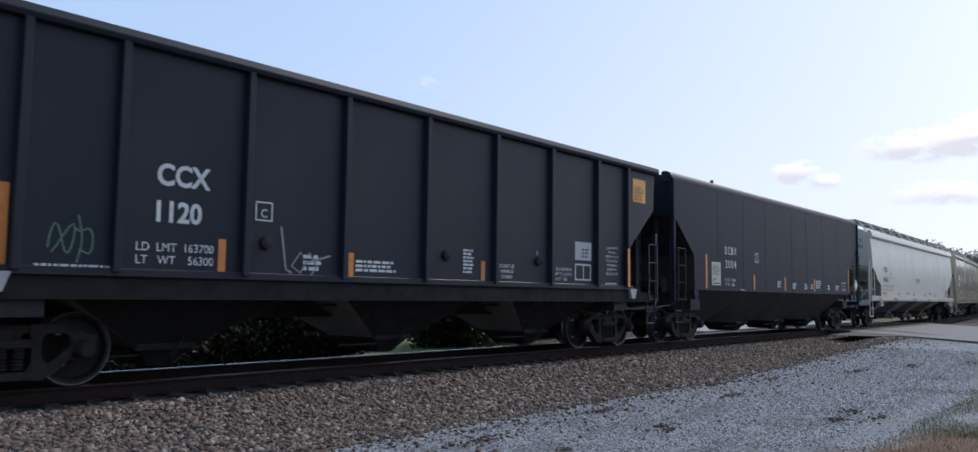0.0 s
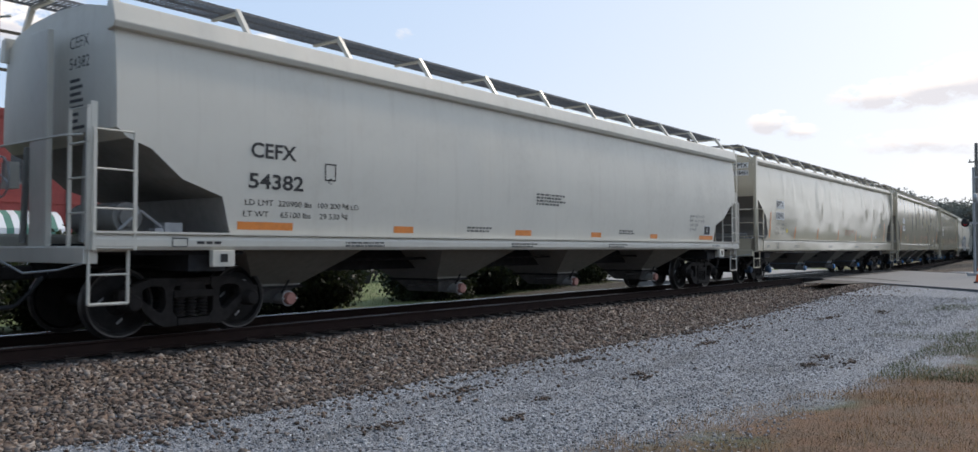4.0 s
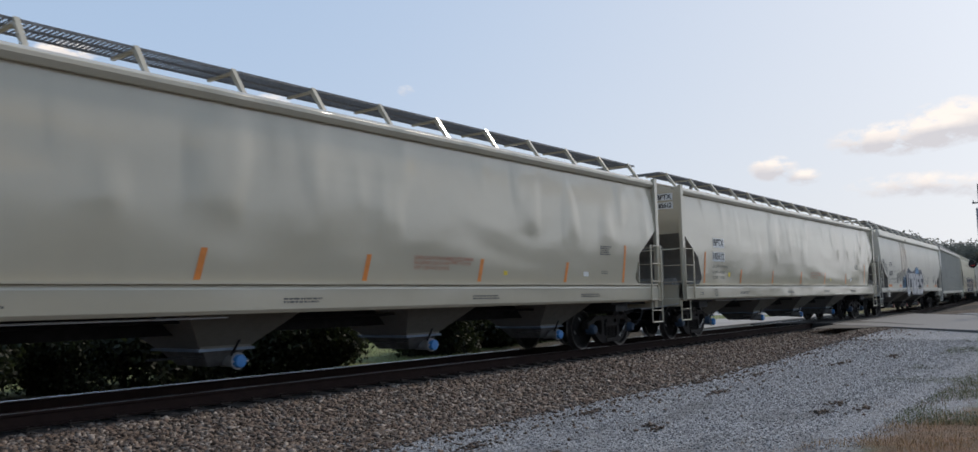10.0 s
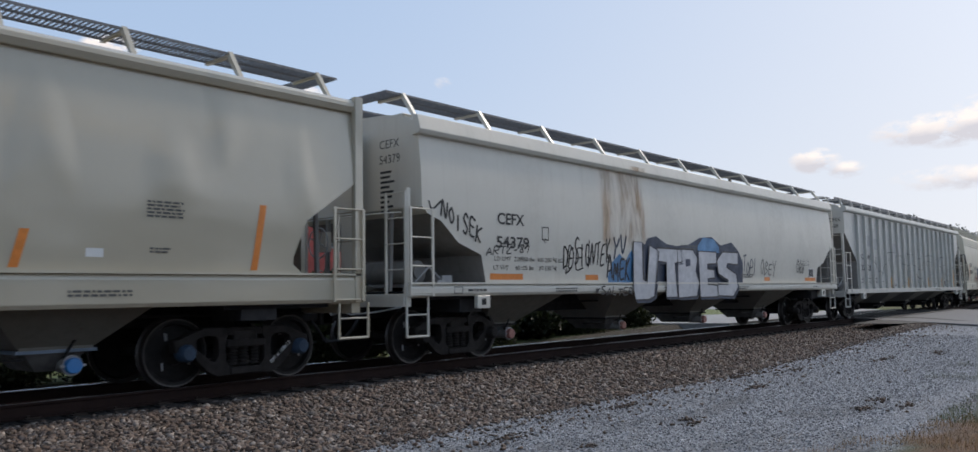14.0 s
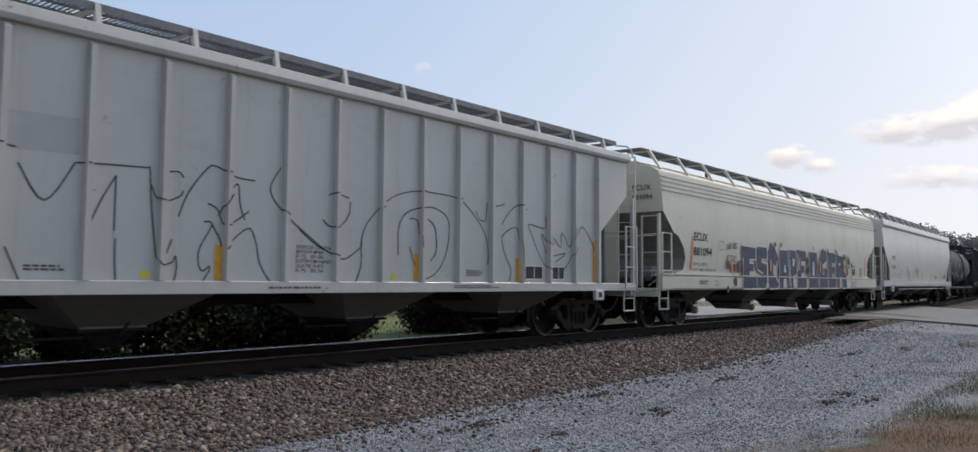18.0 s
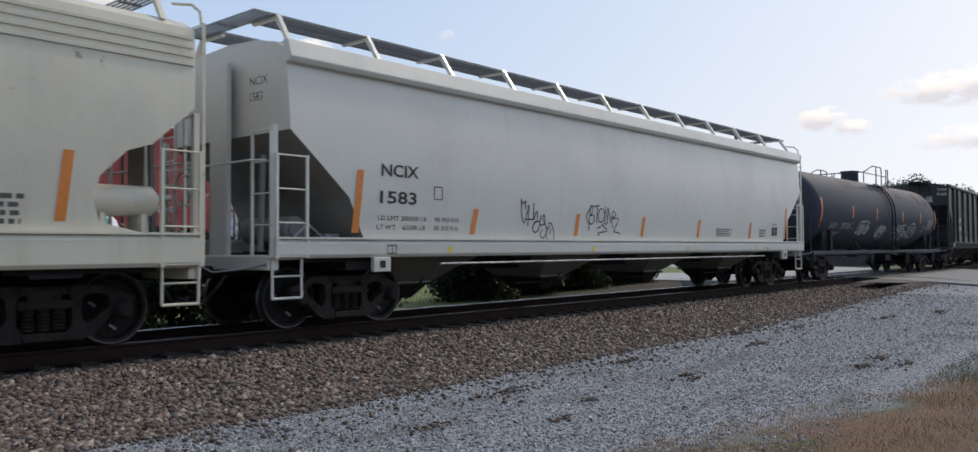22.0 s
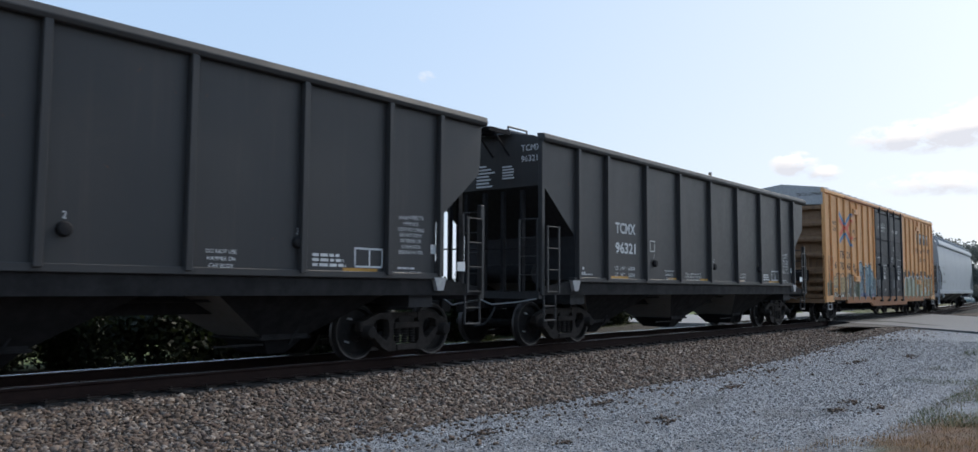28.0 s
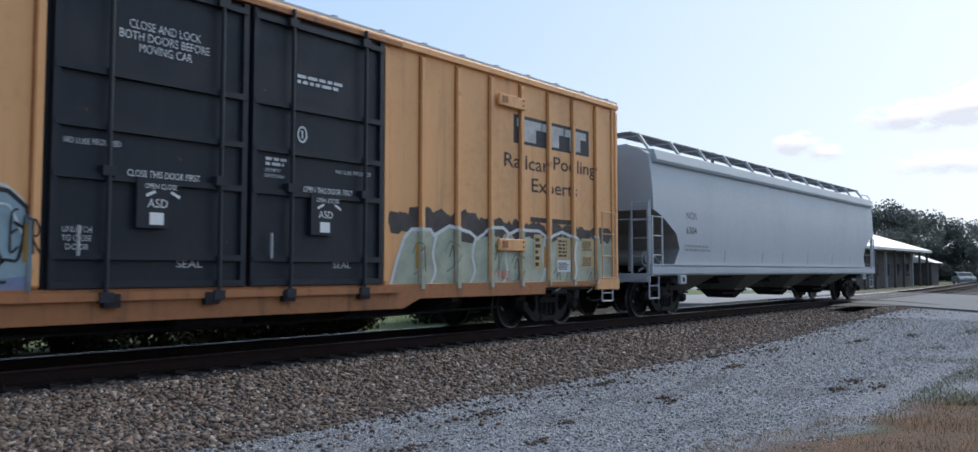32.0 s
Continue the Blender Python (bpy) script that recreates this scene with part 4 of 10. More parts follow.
def new_car(name, label, x0, L, truck_in, group):
    car = thing(name, label, "railcar", group)
    if x0 in (18.95, 185.65, 206.27, 225.5, 242.9):
        DUSTY.add(car.name)
    CARS.append((car, x0, L, truck_in))
    return car


def smooth_hopper(x0, L, label, mat, kind, zs0, zs1, ze, edge, centres, caps=None, gate=None, posts=13, fascia=None, cap_disc=None, bay_mat=None, walk_mat=None, group="covered hoppers"):
    car = new_car("covered_hopper", label, x0, L, 1.65, group)
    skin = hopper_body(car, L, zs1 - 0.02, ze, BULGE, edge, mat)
    sill(car, L, zs0, zs1, mat, True)
    if fascia:
        for s in (-1, 1):
            if fascia == "plate":
                m = M().prism_x([(s * 1.44, ze - 0.22), (s * 1.60, ze - 0.20), (s * 1.635, ze - 0.13), (s * 1.56, ze + 0.12), (s * 1.44, ze + 0.14)], 0.22, L - 0.22)
                m.part("eave_plate", mat, car, "", False, 0.01)
            else:
                for k in range(4):
                    z = ze - 0.12 - 0.115 * k
                    M().prism_x([(s * (skin(z) - 0.03), z - 0.05), (s * (skin(z) + 0.03), z - 0.03), (s * (skin(z) + 0.03), z + 0.01), (s * (skin(z) - 0.03), z + 0.03)], 0.1, L - 0.1).part("eave_ridge", mat, car)
    else:
        for s in (-1, 1):
            M().prism_x([(s * 1.42, ze - 0.08), (s * 1.55, ze - 0.08), (s * 1.60, ze + 0.0), (s * 1.60, ze + 0.06), (s * 1.50, ze + 0.13), (s * 1.42, ze + 0.13)], 0.05, L - 0.05).part("eave_plate", mat, car, "", False, 0.01)
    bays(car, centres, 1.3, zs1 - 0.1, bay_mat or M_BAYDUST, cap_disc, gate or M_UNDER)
    hopper_ends(car, L, kind, mat, zs1, zs0, ze)
    roof_walk(car, L, ze + 0.1, walk_mat or mat, posts=posts)
    underframe(car, L, 1.65, caps, body_z=zs0 + 0.08)
    return car, Side(car, skin), skin


def plate_at_end(car, lines, x, y, z, h, mat):
    """Small marks high on the leading end wall."""
    for i, (txt, hh) in enumerate(lines):
        v, f = glyphs(txt, hh)
        m = M()
        m.add([(x, y - a, z - i * hh * 1.7 + b) for a, b in v], f)
        m.part("end_lettering", mat, car, "small reporting marks on the end wall")


def end_print(car, x, y, z, w, h, n, mat, seed):
    rnd = random.Random(seed)
    m = M()
    p = h / n
    for i in range(n):
        ww, zz = w * rnd.uniform(0.5, 1.0), z - i * p
        m.add([(x, y, zz), (x, y - ww, zz), (x, y - ww, zz + 0.5 * p), (x, y, zz + 0.5 * p)], [(0, 1, 2, 3)])
    m.part("end_small_print", mat, car)


def tan_hopper(x0, L, number, seed):
    car, s, skin = smooth_hopper(x0, L, "grey-tan glossy covered hopper with rippled side sheets and orange stripes", M_TAN, "post", 1.07, 1.47, 4.02,
                                 [(1.0, 1.45), (1.22, 1.62), (1.22, 1.72), (1.0, 2.25), (0.75, 2.42), (0.10, 2.88), (0.05, 3.2), (0.05, 4.02)],
                                 (3.7, 7.95, 12.15, 16.4), M_CAPBLUE, M_FLANGE, 14, None, M_CAP)
    s.dx = 0.03
    s.patch(2.03, 2.56, 0.80, 0.27, M_DECAL, "white_patch")
    s.patch(1.97, 2.16, 0.86, 0.27, M_DECAL, "white_patch")
    s.text("BPTX", 2.06, 2.60, 0.20, M_TXT_K, 0.73, 0.03)
    s.text(number, 2.01, 2.20, 0.20, M_TXT_K, 0.78, 0.03)
    s.text("LD LMT  %s LD" % {4: "218900", 5: "219100", 6: "219000"}[seed], 1.96, 1.97, 0.085, M_TXT_T, 1.14)
    s.text("LT WT   %s" % {4: "67100", 5: "66900", 6: "67000"}[seed], 1.96, 1.81, 0.085, M_TXT_T, 0.85)
    s.text("CU FT     6241", 1.96, 1.65, 0.085, M_TXT_T, 0.85)
    s.patch(3.10, 1.72, 0.13, 0.13, M_SIGNY, "yellow_label")
    s.dx = 0.0
    for k, (x, hh) in enumerate(((1.34, 0.88), (4.01, 0.42), (6.81, 0.42), (9.74, 0.42), (12.6, 0.42), (15.5, 0.42), (L - 1.9, 0.88))):
        s.patch(x, 1.53, 0.10, hh, M_ORANGE, "reflector_stripe", 0.005, "orange reflective stripe", 0.10 if k < 6 else 0.12)
    for i, txt in enumerate(("LINED CAR WEAR RUBBER SHOES WHEN", "ENTERING CAR SHARP OBJECTS MUST", "NOT CONTACT LINING")):
        s.text(txt, 10.92, 1.90 - 0.085 * i, 0.062, M_TXT_R, 1.55 * len(txt) / 32)
    s.lines(17.0, 2.15, 0.5, 0.22, 5, M_TXT_T, seed=seed)
    s.lines(17.05, 1.72, 0.3, 0.08, 2, M_TXT_T, seed=seed)
    s.patch(16.3, 1.66, 0.2, 0.1, M_DECAL, "white_label")
    s.patch(13.4, 1.66, 0.12, 0.08, M_SIGNY, "yellow_label")
    b = Side(car, lambda z: 1.616)
    for x in (1.0, 3.9, 8.2, 12.4, 16.1):
        b.lines(x, 1.2, 0.8 if x > 2 else 0.3, 0.09, 2, M_TXT_T, seed=seed)
    b.outline(2.0, 1.17, 0.2, 0.2, M_TXT_T, 0.02, split=True)
    M().add([(0.047, y, z) for y, z in ((-0.86, 3.80), (-1.36, 3.80), (-1.36, 3.98), (-0.86, 3.98))], [(0, 1, 2, 3)]).part("white_patch", M_DECAL, car)
    M().add([(0.047, y, z) for y, z in ((-0.86, 3.56), (-1.36, 3.56), (-1.36, 3.74), (-0.86, 3.74))], [(0, 1, 2, 3)]).part("white_patch", M_DECAL, car)
    for txt, z in (("BPTX", 3.825), (number, 3.585)):
        v, f = glyphs(txt, 0.13, 0.03, 0.0, 0.44)
        M().add([(0.043, -0.89 - a, z + b) for a, b in v], f).part("end_lettering", M_TXT_K, car, "black reporting marks on white patches")
    end_print(car, 0.044, -0.2, 3.2, 0.5, 0.45, 7, M_TXT_T, seed)
    M().tube([(2.4, -1.46, 1.03), (7.4, -1.46, 1.03)], 0.014, 6).part("operating_rod", M_GALV, car)
    for x in (1.65, L - 1.65):
        v, f = glyphs("BPTX " + number, 0.085)
        m = M()
        m.add([(x + 0.42 + 0.72 * a - 0.62 * b, -1.088, 0.24 + 0.62 * a + 0.72 * b) for a, b in v * (0.44 / v[:, 0].max())], f)
        m.part("truck_stencil", M_TXT_W, car, "slanting white marks on the side frame")
    return car


M_CAPBLUE = plain("blue_bearing_cap", (0.022, 0.048, 0.085), 0.7, 0.0, 0.3, 9.0, 0.1)


def white_hopper(x0, L, number, seed):
    car, s, skin = smooth_hopper(x0, L, "off-white covered hopper with heavy eave plate and black marks", M_WHITE, "tall", 1.14, 1.34, 4.02,
                                 [(1.9, 1.30), (1.75, 1.85), (1.15, 2.05), (0.72, 2.40), (0.42, 2.50), (0.28, 2.62), (0.28, 4.02)],
                                 (3.4, 7.6, 11.8, 16.0), None, M_UNDER, 11, "plate", M_CAPR)
    o = 2.18
    s.text("CEFX", o, 2.42, 0.21, M_TXT_K, 0.78, 0.022)
    s.text(number, o - 0.03, 1.99, 0.21, M_TXT_K, 0.95, 0.022)
    s.text("LD LMT  220900 lbs  100 200 kg LD", o - 0.08, 1.76, 0.085, M_TXT_K, 2.1)
    s.text("LT WT     65100 lbs    29 530 kg", o - 0.1, 1.60, 0.085, M_TXT_K, 1.9)
    s.outline(3.5, 2.18, 0.22, 0.26, M_TXT_K, 0.02)
    s.text("C", 3.57, 2.13, 0.09, M_TXT_K)
    for k, (x, w) in enumerate(((1.99, 0.94), (5.0, 0.47), (8.4, 0.55), (11.3, 0.45), (14.2, 0.4), (L - 2.9, 0.95))):
        s.patch(x, 1.42, w, 0.11, M_ORANGE, "reflector_stripe", 0.005, "orange reflective stripe")
    s.lines(9.1, 2.05, 1.1, 0.26, 4, M_TXT_T, seed=seed)
    s.lines(6.9, 1.46, 0.9, 0.12, 2, M_TXT_T, seed=seed)
    s.lines(12.6, 1.5, 0.9, 0.12, 2, M_TXT_T, seed=seed)
    s.text("EXT W  10-3  H   8-10", L - 3.55, 2.02, 0.075, M_TXT_K, 0.95)
    s.text("E W     9-6  H  13-10", L - 3.55, 1.90, 0.075, M_TXT_K, 0.95)
    s.text("CU FT 6245", L - 3.55, 1.78, 0.075, M_TXT_K, 0.55)
    s.text("CU M 177", L - 3.55, 1.66, 0.075, M_TXT_K, 0.45)
    s.patch(L - 2.58, 1.54, 0.42, 0.28, M_TXT_K, "data_panel")
    s.outline(L - 2.58, 1.54, 0.42, 0.28, M_DECAL, 0.02, split=True)
    b = Side(car, lambda z: 1.616)
    b.outline(1.0, 1.18, 0.22, 0.12, M_TXT_T, 0.015)
    b.lines(1.35, 1.21, 0.5, 0.06, 1, M_TXT_K, seed=seed)
    for x in (3.9, 8.2, 12.0):
        b.lines(x, 1.18, 1.0, 0.1, 2, M_TXT_T, seed=seed)
    b.lines(18.0, 1.22, 0.6, 0.05, 1, M_TXT_K, seed=seed)
    jacking_pads(car, (1.75, L - 1.4), 1.12, M_WHITE)
    plate_at_end(car, [("CEFX", 0.15), (number, 0.15)], 0.095, -0.78, 3.62, 0.2, M_TXT_K)
    end_print(car, 0.094, -0.80, 3.2, 0.42, 0.75, 9, M_TXT_K, seed)
    return car, s


M_SPRAYDUSK = plain("dark_blue_spray", (0.035, 0.055, 0.10), 0.6, 0.0, 0.45, 3.0, 0.03)
M_SPRAYEDGE = plain("cream_outline_spray", (0.70, 0.66, 0.56), 0.6, 0.0, 0.2, 6.0, 0.02)


def build_smooth():
    white_hopper(36.57, 20.1, "54382", 3)
    for x, ln, num, k in ((58.12, 19.95, "185451", 4), (79.2, 19.9, "185497", 5), (100.48, 20.35, "185612", 6)):
        tan_hopper(x, ln, num, k)
    # the tagged off-white hopper
    car, s = white_hopper(121.82, 20.35, "54379", 7)
    s.patch(5.55, 2.0, 0.7, 1.85, M_RUST, "rust_stain", 0.004, "orange rust run down the side", 0.0, True)
    s.patch(6.2, 2.1, 1.35, 1.75, M_RUST, "rust_stain", 0.004, "wide pale rust stain above the letters", 0.0, True)
    ev = Side(car, lambda z: 1.62)
    ev.patch(6.7, 3.86, 0.8, 0.12, M_RUST, "rust_stain", 0.02, "rust on the eave plate", 0.0, True)
    low = Side(car, lambda z: 1.622 - 0.012 * (z - 1.0))
    s.piece([(5.85, 1.5), (6.0, 1.8), (6.3, 2.0), (6.55, 1.85), (6.8, 2.1), (6.95, 1.9)], [(5.85, 1.36), (6.95, 1.36)], M_SPRAYB, 0.004, "spray_cloud", "sky blue sprayed cloud")
    s.piece([(7.2, 2.0), (7.5, 2.38), (7.9, 2.45), (8.4, 2.28), (8.9, 2.25), (9.5, 2.3), (10.1, 2.5), (10.8, 2.55), (11.3, 2.35), (12.0, 2.45), (12.45, 2.2), (12.7, 1.9)], [(7.2, 1.4), (12.7, 1.36)], M_SPRAYDUSK, 0.005, "spray_cloud", "dark blue sprayed cloud behind the letters")
    s.piece([(10.0, 2.3), (10.3, 2.52), (10.9, 2.5), (11.2, 2.3)], [(10.0, 2.1), (11.2, 2.15)], M_SPRAYB, 0.007, "spray_cloud", "sky blue sprayed cloud")
    fat = {
        "U": ([(0.05, 1.0), (0.42, 1.0), (0.40, 0.35), (0.55, 0.30), (0.72, 0.95), (1.12, 0.86), (0.85, 0.06), (0.6, 0.0), (0.05, 0.0), (-0.02, 0.2)], None),
        "T": ([(0.0, 0.98), (1.0, 0.98), (1.02, 0.72), (0.72, 0.70), (0.78, 0.02), (0.30, 0.02), (0.36, 0.70), (0.02, 0.72)], None),
        "B": ([(0.02, 1.0), (0.75, 1.0), (0.98, 0.82), (0.85, 0.55), (1.02, 0.3), (0.85, 0.02), (0.0, 0.0)], [(0.38, 0.64), (0.60, 0.66), (0.60, 0.80), (0.38, 0.80)]),
        "E": ([(0.0, 0.0), (1.0, 0.0), (0.98, 0.26), (0.46, 0.28), (0.46, 0.40), (0.85, 0.42), (0.84, 0.60), (0.46, 0.62), (0.46, 0.72), (1.0, 0.74), (1.0, 1.0), (0.0, 1.0)], None),
        "S": ([(0.0, 0.02), (0.72, 0.0), (0.98, 0.2), (0.92, 0.5), (0.45, 0.66), (0.5, 0.74), (1.02, 0.72), (1.05, 1.0), (0.3, 1.0), (0.0, 0.8), (0.06, 0.5), (0.52, 0.36), (0.5, 0.27), (0.0, 0.28)], None),
    }
    for k, (ch, x, ww, zb, zt) in enumerate((("U", 6.80, 1.05, 0.98, 2.28), ("T", 7.90, 1.15, 1.0, 2.2), ("B", 8.85, 1.1, 1.0, 2.18), ("E", 9.98, 1.0, 1.0, 2.16), ("S", 11.0, 1.25, 1.0, 2.18))):
        poly, hole = fat[ch]
        low.block([(a + 0.06, b - 0.03) for a, b in poly], x, zb, ww, zt - zb, M_SPRAYDUSK, M_SPRAYDUSK, 0.07, 0.003 + 0.001 * (k % 2))
        low.block(poly, x, zb, ww, zt - zb, M_SILVER, M_SPRAYK, 0.035, 0.010 + 0.001 * (k % 2), hole, M_SPRAYDUSK)
    s.tag("NOISEK", 0.72, 2.45, 1.05, 0.30, M_SPRAYK, 0.04, -0.42, 11)
    s.tag("V", 0.42, 2.58, 0.3, 0.14, M_SPRAYK, 0.04, 0.0, 12)
    s.tag("ARTZ-81", 1.88, 1.84, 1.3, 0.15, M_SPRAYK, 0.022, 0.08, 13)
    s.tag("DESIGNTEK", 4.2, 1.64, 1.75, 0.46, M_SPRAYK, 0.038, 0.06, 14)
    s.tag("DEI", 4.3, 1.56, 1.0, 0.5, M_SPRAYK, 0.03, 0.1, 19)
    s.tag("AMEK", 5.82, 1.42, 0.95, 0.42, M_SPRAYK, 0.05, 0.02, 15)
    s.tag("YV", 6.05, 1.95, 0.55, 0.42, M_SPRAYDUSK, 0.055, 0.0, 16)
    low.tag("*SALTER", 5.25, 1.10, 1.55, 0.15, M_SPRAYK, 0.03, 0.0, 17)
    s.tag("UTOPI", 12.45, 1.62, 1.2, 0.42, M_SPRAYDUSK, 0.035, 0.0, 18)
    s.tag("OBEY", 13.9, 1.6, 1.2, 0.38, M_TXT_T, 0.03, 0.0, 20)
    s.tag("CRU", 16.7, 1.7, 0.7, 0.36, M_TXT_T, 0.03, 0.0, 21)
    # cream hopper with a long navy piece
    L = 19.95
    car, s, skin = smooth_hopper(164.61, L, "cream-grey covered hopper with long navy graffiti letters", M_CREAM, "open", 0.97, 1.36, 3.98,
                                 [(0.55, 1.34), (1.25, 1.5), (1.35, 1.8), (1.25, 2.05), (0.95, 2.35), (0.65, 2.45), (0.10, 2.95), (0.05, 3.98)],
                                 (3.6, 7.9, 12.05, 16.4), None, M_UNDER, 13, "ridges", M_CAPR)
    s.text("ECUX", 1.84, 2.28, 0.22, M_TXT_K, 0.86, 0.026)
    s.text("881094", 1.81, 1.88, 0.22, M_TXT_K, 1.16, 0.026)
    s.text("LD LMT  219000 LB", 1.80, 1.62, 0.085, M_TXT_T, 0.9)
    s.text("LT WT   67000 LB  NEW 09-1998", 1.79, 1.47, 0.085, M_TXT_T, 1.45)
    s.patch(1.62, 1.5, 0.12, 0.9, M_ORANGE, "reflector_stripe", 0.005, "orange reflective stripe", 0.08)
    s.patch(18.2, 1.5, 0.12, 0.8, M_ORANGE, "reflector_stripe", 0.005, "orange reflective stripe", 0.08)
    s.outline(3.48, 2.09, 0.28, 0.25, M_TXT_T, 0.015)
    s.tag("FOO-DOG", 3.95, 2.09, 0.78, 0.19, M_SPRAYK, 0.022, 0.08, 31)
    s.tag("JETSKI", 3.93, 1.78, 0.80, 0.18, M_SPRAYK, 0.022, 0.02, 32)
    big = Side(car, lambda z: 1.622 - 0.016 * (z - 1.0))
    shapes = {
        "E": ([(0, 0), (1, 0), (1, 0.30), (0.5, 0.30), (0.5, 0.40), (0.8, 0.40), (0.8, 0.62), (0.5, 0.62), (0.5, 0.70), (1, 0.70), (1, 1), (-0.04, 1.03), (-0.04, 0.72), (0.08, 0.72)], None),
        "S": ([(0, 0), (0.78, 0), (1, 0.2), (1, 0.52), (0.9, 0.60), (0.45, 0.64), (0.45, 0.70), (1, 0.70), (1, 1), (0.1, 1), (-0.02, 0.88), (-0.02, 0.52), (0.1, 0.44), (0.58, 0.36), (0.58, 0.29), (0, 0.29)], None),
        "C": ([(0.1, 0), (0.85, 0), (1, 0.12), (0.62, 0.30), (0.5, 0.36), (0.5, 0.60), (0.68, 0.50), (1, 0.70), (0.75, 0.95), (0.3, 1.1), (0, 0.85), (-0.05, 0.2)], None),
        "A": ([(0, 0), (0.35, 0), (0.42, 0.24), (0.62, 0.24), (0.66, 0), (1, 0), (0.95, 1), (0.1, 1)], [(0.42, 0.42), (0.62, 0.42), (0.52, 0.66)]),
        "P": ([(0.1, 0), (0.5, 0), (0.5, 0.3), (0.82, 0.36), (1, 0.55), (1, 0.82), (0.85, 0.98), (0, 1), (0, 0.6), (0.1, 0.55)], [(0.45, 0.56), (0.62, 0.60), (0.64, 0.74), (0.45, 0.78)]),
        "O": ([(0, 0), (1, 0), (1, 0.3), (0.9, 0.4), (0.95, 1), (0.08, 1), (0.12, 0.4), (0, 0.3)], [(0.42, 0.36), (0.6, 0.36), (0.58, 0.72), (0.46, 0.72)]),
        "G": ([(0.1, 0), (0.95, 0), (1, 0.5), (0.6, 0.54), (0.6, 0.40), (0.45, 0.34), (0.42, 0.60), (0.62, 0.64), (1, 0.75), (0.82, 1), (0.35, 1), (0, 0.6)], None),
        "R": ([(0, 0), (0.32, 0), (0.38, 0.32), (0.52, 0.32), (0.6, 0), (1, 0), (1, 0.45), (0.8, 0.48), (0.72, 0.6), (0.72, 0.95), (0, 1)], [(0.3, 0.66), (0.48, 0.70), (0.3, 0.78)]),
    }
    word = (("E", 5.05, 1.1, 2.25), ("S", 6.14, 0.93, 2.30), ("C", 7.08, 0.97, 2.36), ("A", 8.05, 1.1, 2.26), ("P", 8.93, 1.0, 2.31), ("E", 9.75, 1.0, 2.30), ("O", 11.0, 1.02, 2.29), ("G", 12.05, 1.15, 2.40), ("E", 13.12, 1.15, 2.32), ("R", 14.12, 1.42, 2.29))
    for k, (ch, x, w, zt) in enumerate(word):
        poly, hole = shapes[ch]
        big.block(poly, x, 0.99, w, zt - 0.99, M_NAVY, M_SPRAYEDGE, 0.045, 0.004 + 0.0015 * (k % 2), hole, M_SPRAYW)
    for x, z, hh in ((4.2, 1.50, 0.32), (7.26, 1.55, 0.36), (9.95, 1.62, 0.42), (12.2, 1.56, 0.42), (15.36, 1.50, 0.42)):
        big.patch(x, z, 0.11, hh, M_ORANGE, "reflector_stripe", 0.022, "orange reflective stripe", 0.03)
    spots = ((4.0, 1.69, 0.11), (4.41, 1.59, 0.12), (4.83, 1.65, 0.17), (4.52, 1.21, 0.13), (3.98, 0.99, 0.09), (10.85, 1.95, 0.13), (10.95, 1.65, 0.13), (10.78, 1.55, 0.09), (7.75, 2.40, 0.08), (8.3, 2.42, 0.07), (11.52, 2.42, 0.06),
             (12.6, 2.40, 0.06), (13.15, 2.36, 0.08), (14.2, 2.40, 0.07), (14.35, 2.28, 0.08), (15.05, 1.85, 0.12), (15.15, 2.2, 0.10), (15.85, 2.05, 0.13), (16.25, 1.90, 0.09), (15.6, 1.62, 0.14), (16.1, 1.40, 0.09), (9.4, 1.1, 0.07))
    for x, z, r in spots:
        ring = [(x + r * (1 + 0.16 * math.sin(3 * a + x)) * math.cos(a), z + 1.1 * r * math.sin(a)) for a in np.linspace(0, 6.2832, 15)[:-1]]
        m = M()
        m.add([(a, -1.628, c) for a, c in ring], [tuple(range(len(ring)))])
        m.part("spray_spot", M_MAROON, car, "maroon sprayed spot")
    s.tag("MARDI", 15.13, 2.02, 0.84, 0.24, M_SPRAYK, 0.026, 0.02, 33, "sprayed tag", 0.05)
    s.tag("GRAS", 15.35, 1.76, 0.62, 0.19, M_SPRAYK, 0.024, 0.0, 34, "sprayed tag", 0.05)
    s.patch(16.4, 1.48, 0.48, 0.30, M_TXT_K, "data_panel")
    s.outline(16.4, 1.48, 0.48, 0.30, M_DECAL, 0.02, split=True)
    s.patch(17.1, 1.49, 0.22, 0.2, M_SIGNY, "yellow_label")
    s.lines(17.5, 1.45, 0.45, 0.36, 4, M_TXT_T, seed=26)
    s.lines(16.4, 1.82, 0.48, 0.07, 1, M_TXT_K, seed=27)
    b = Side(car, lambda z: 1.618)
    b.tag("2017", 16.1, 1.04, 0.75, 0.2, M_SPRAYK, 0.022, 0.0, 35)
    b.lines(2.1, 1.12, 0.6, 0.12, 2, M_TXT_K, seed=28)
    b.outline(3.1, 1.08, 0.2, 0.14, M_TXT_K, 0.015)
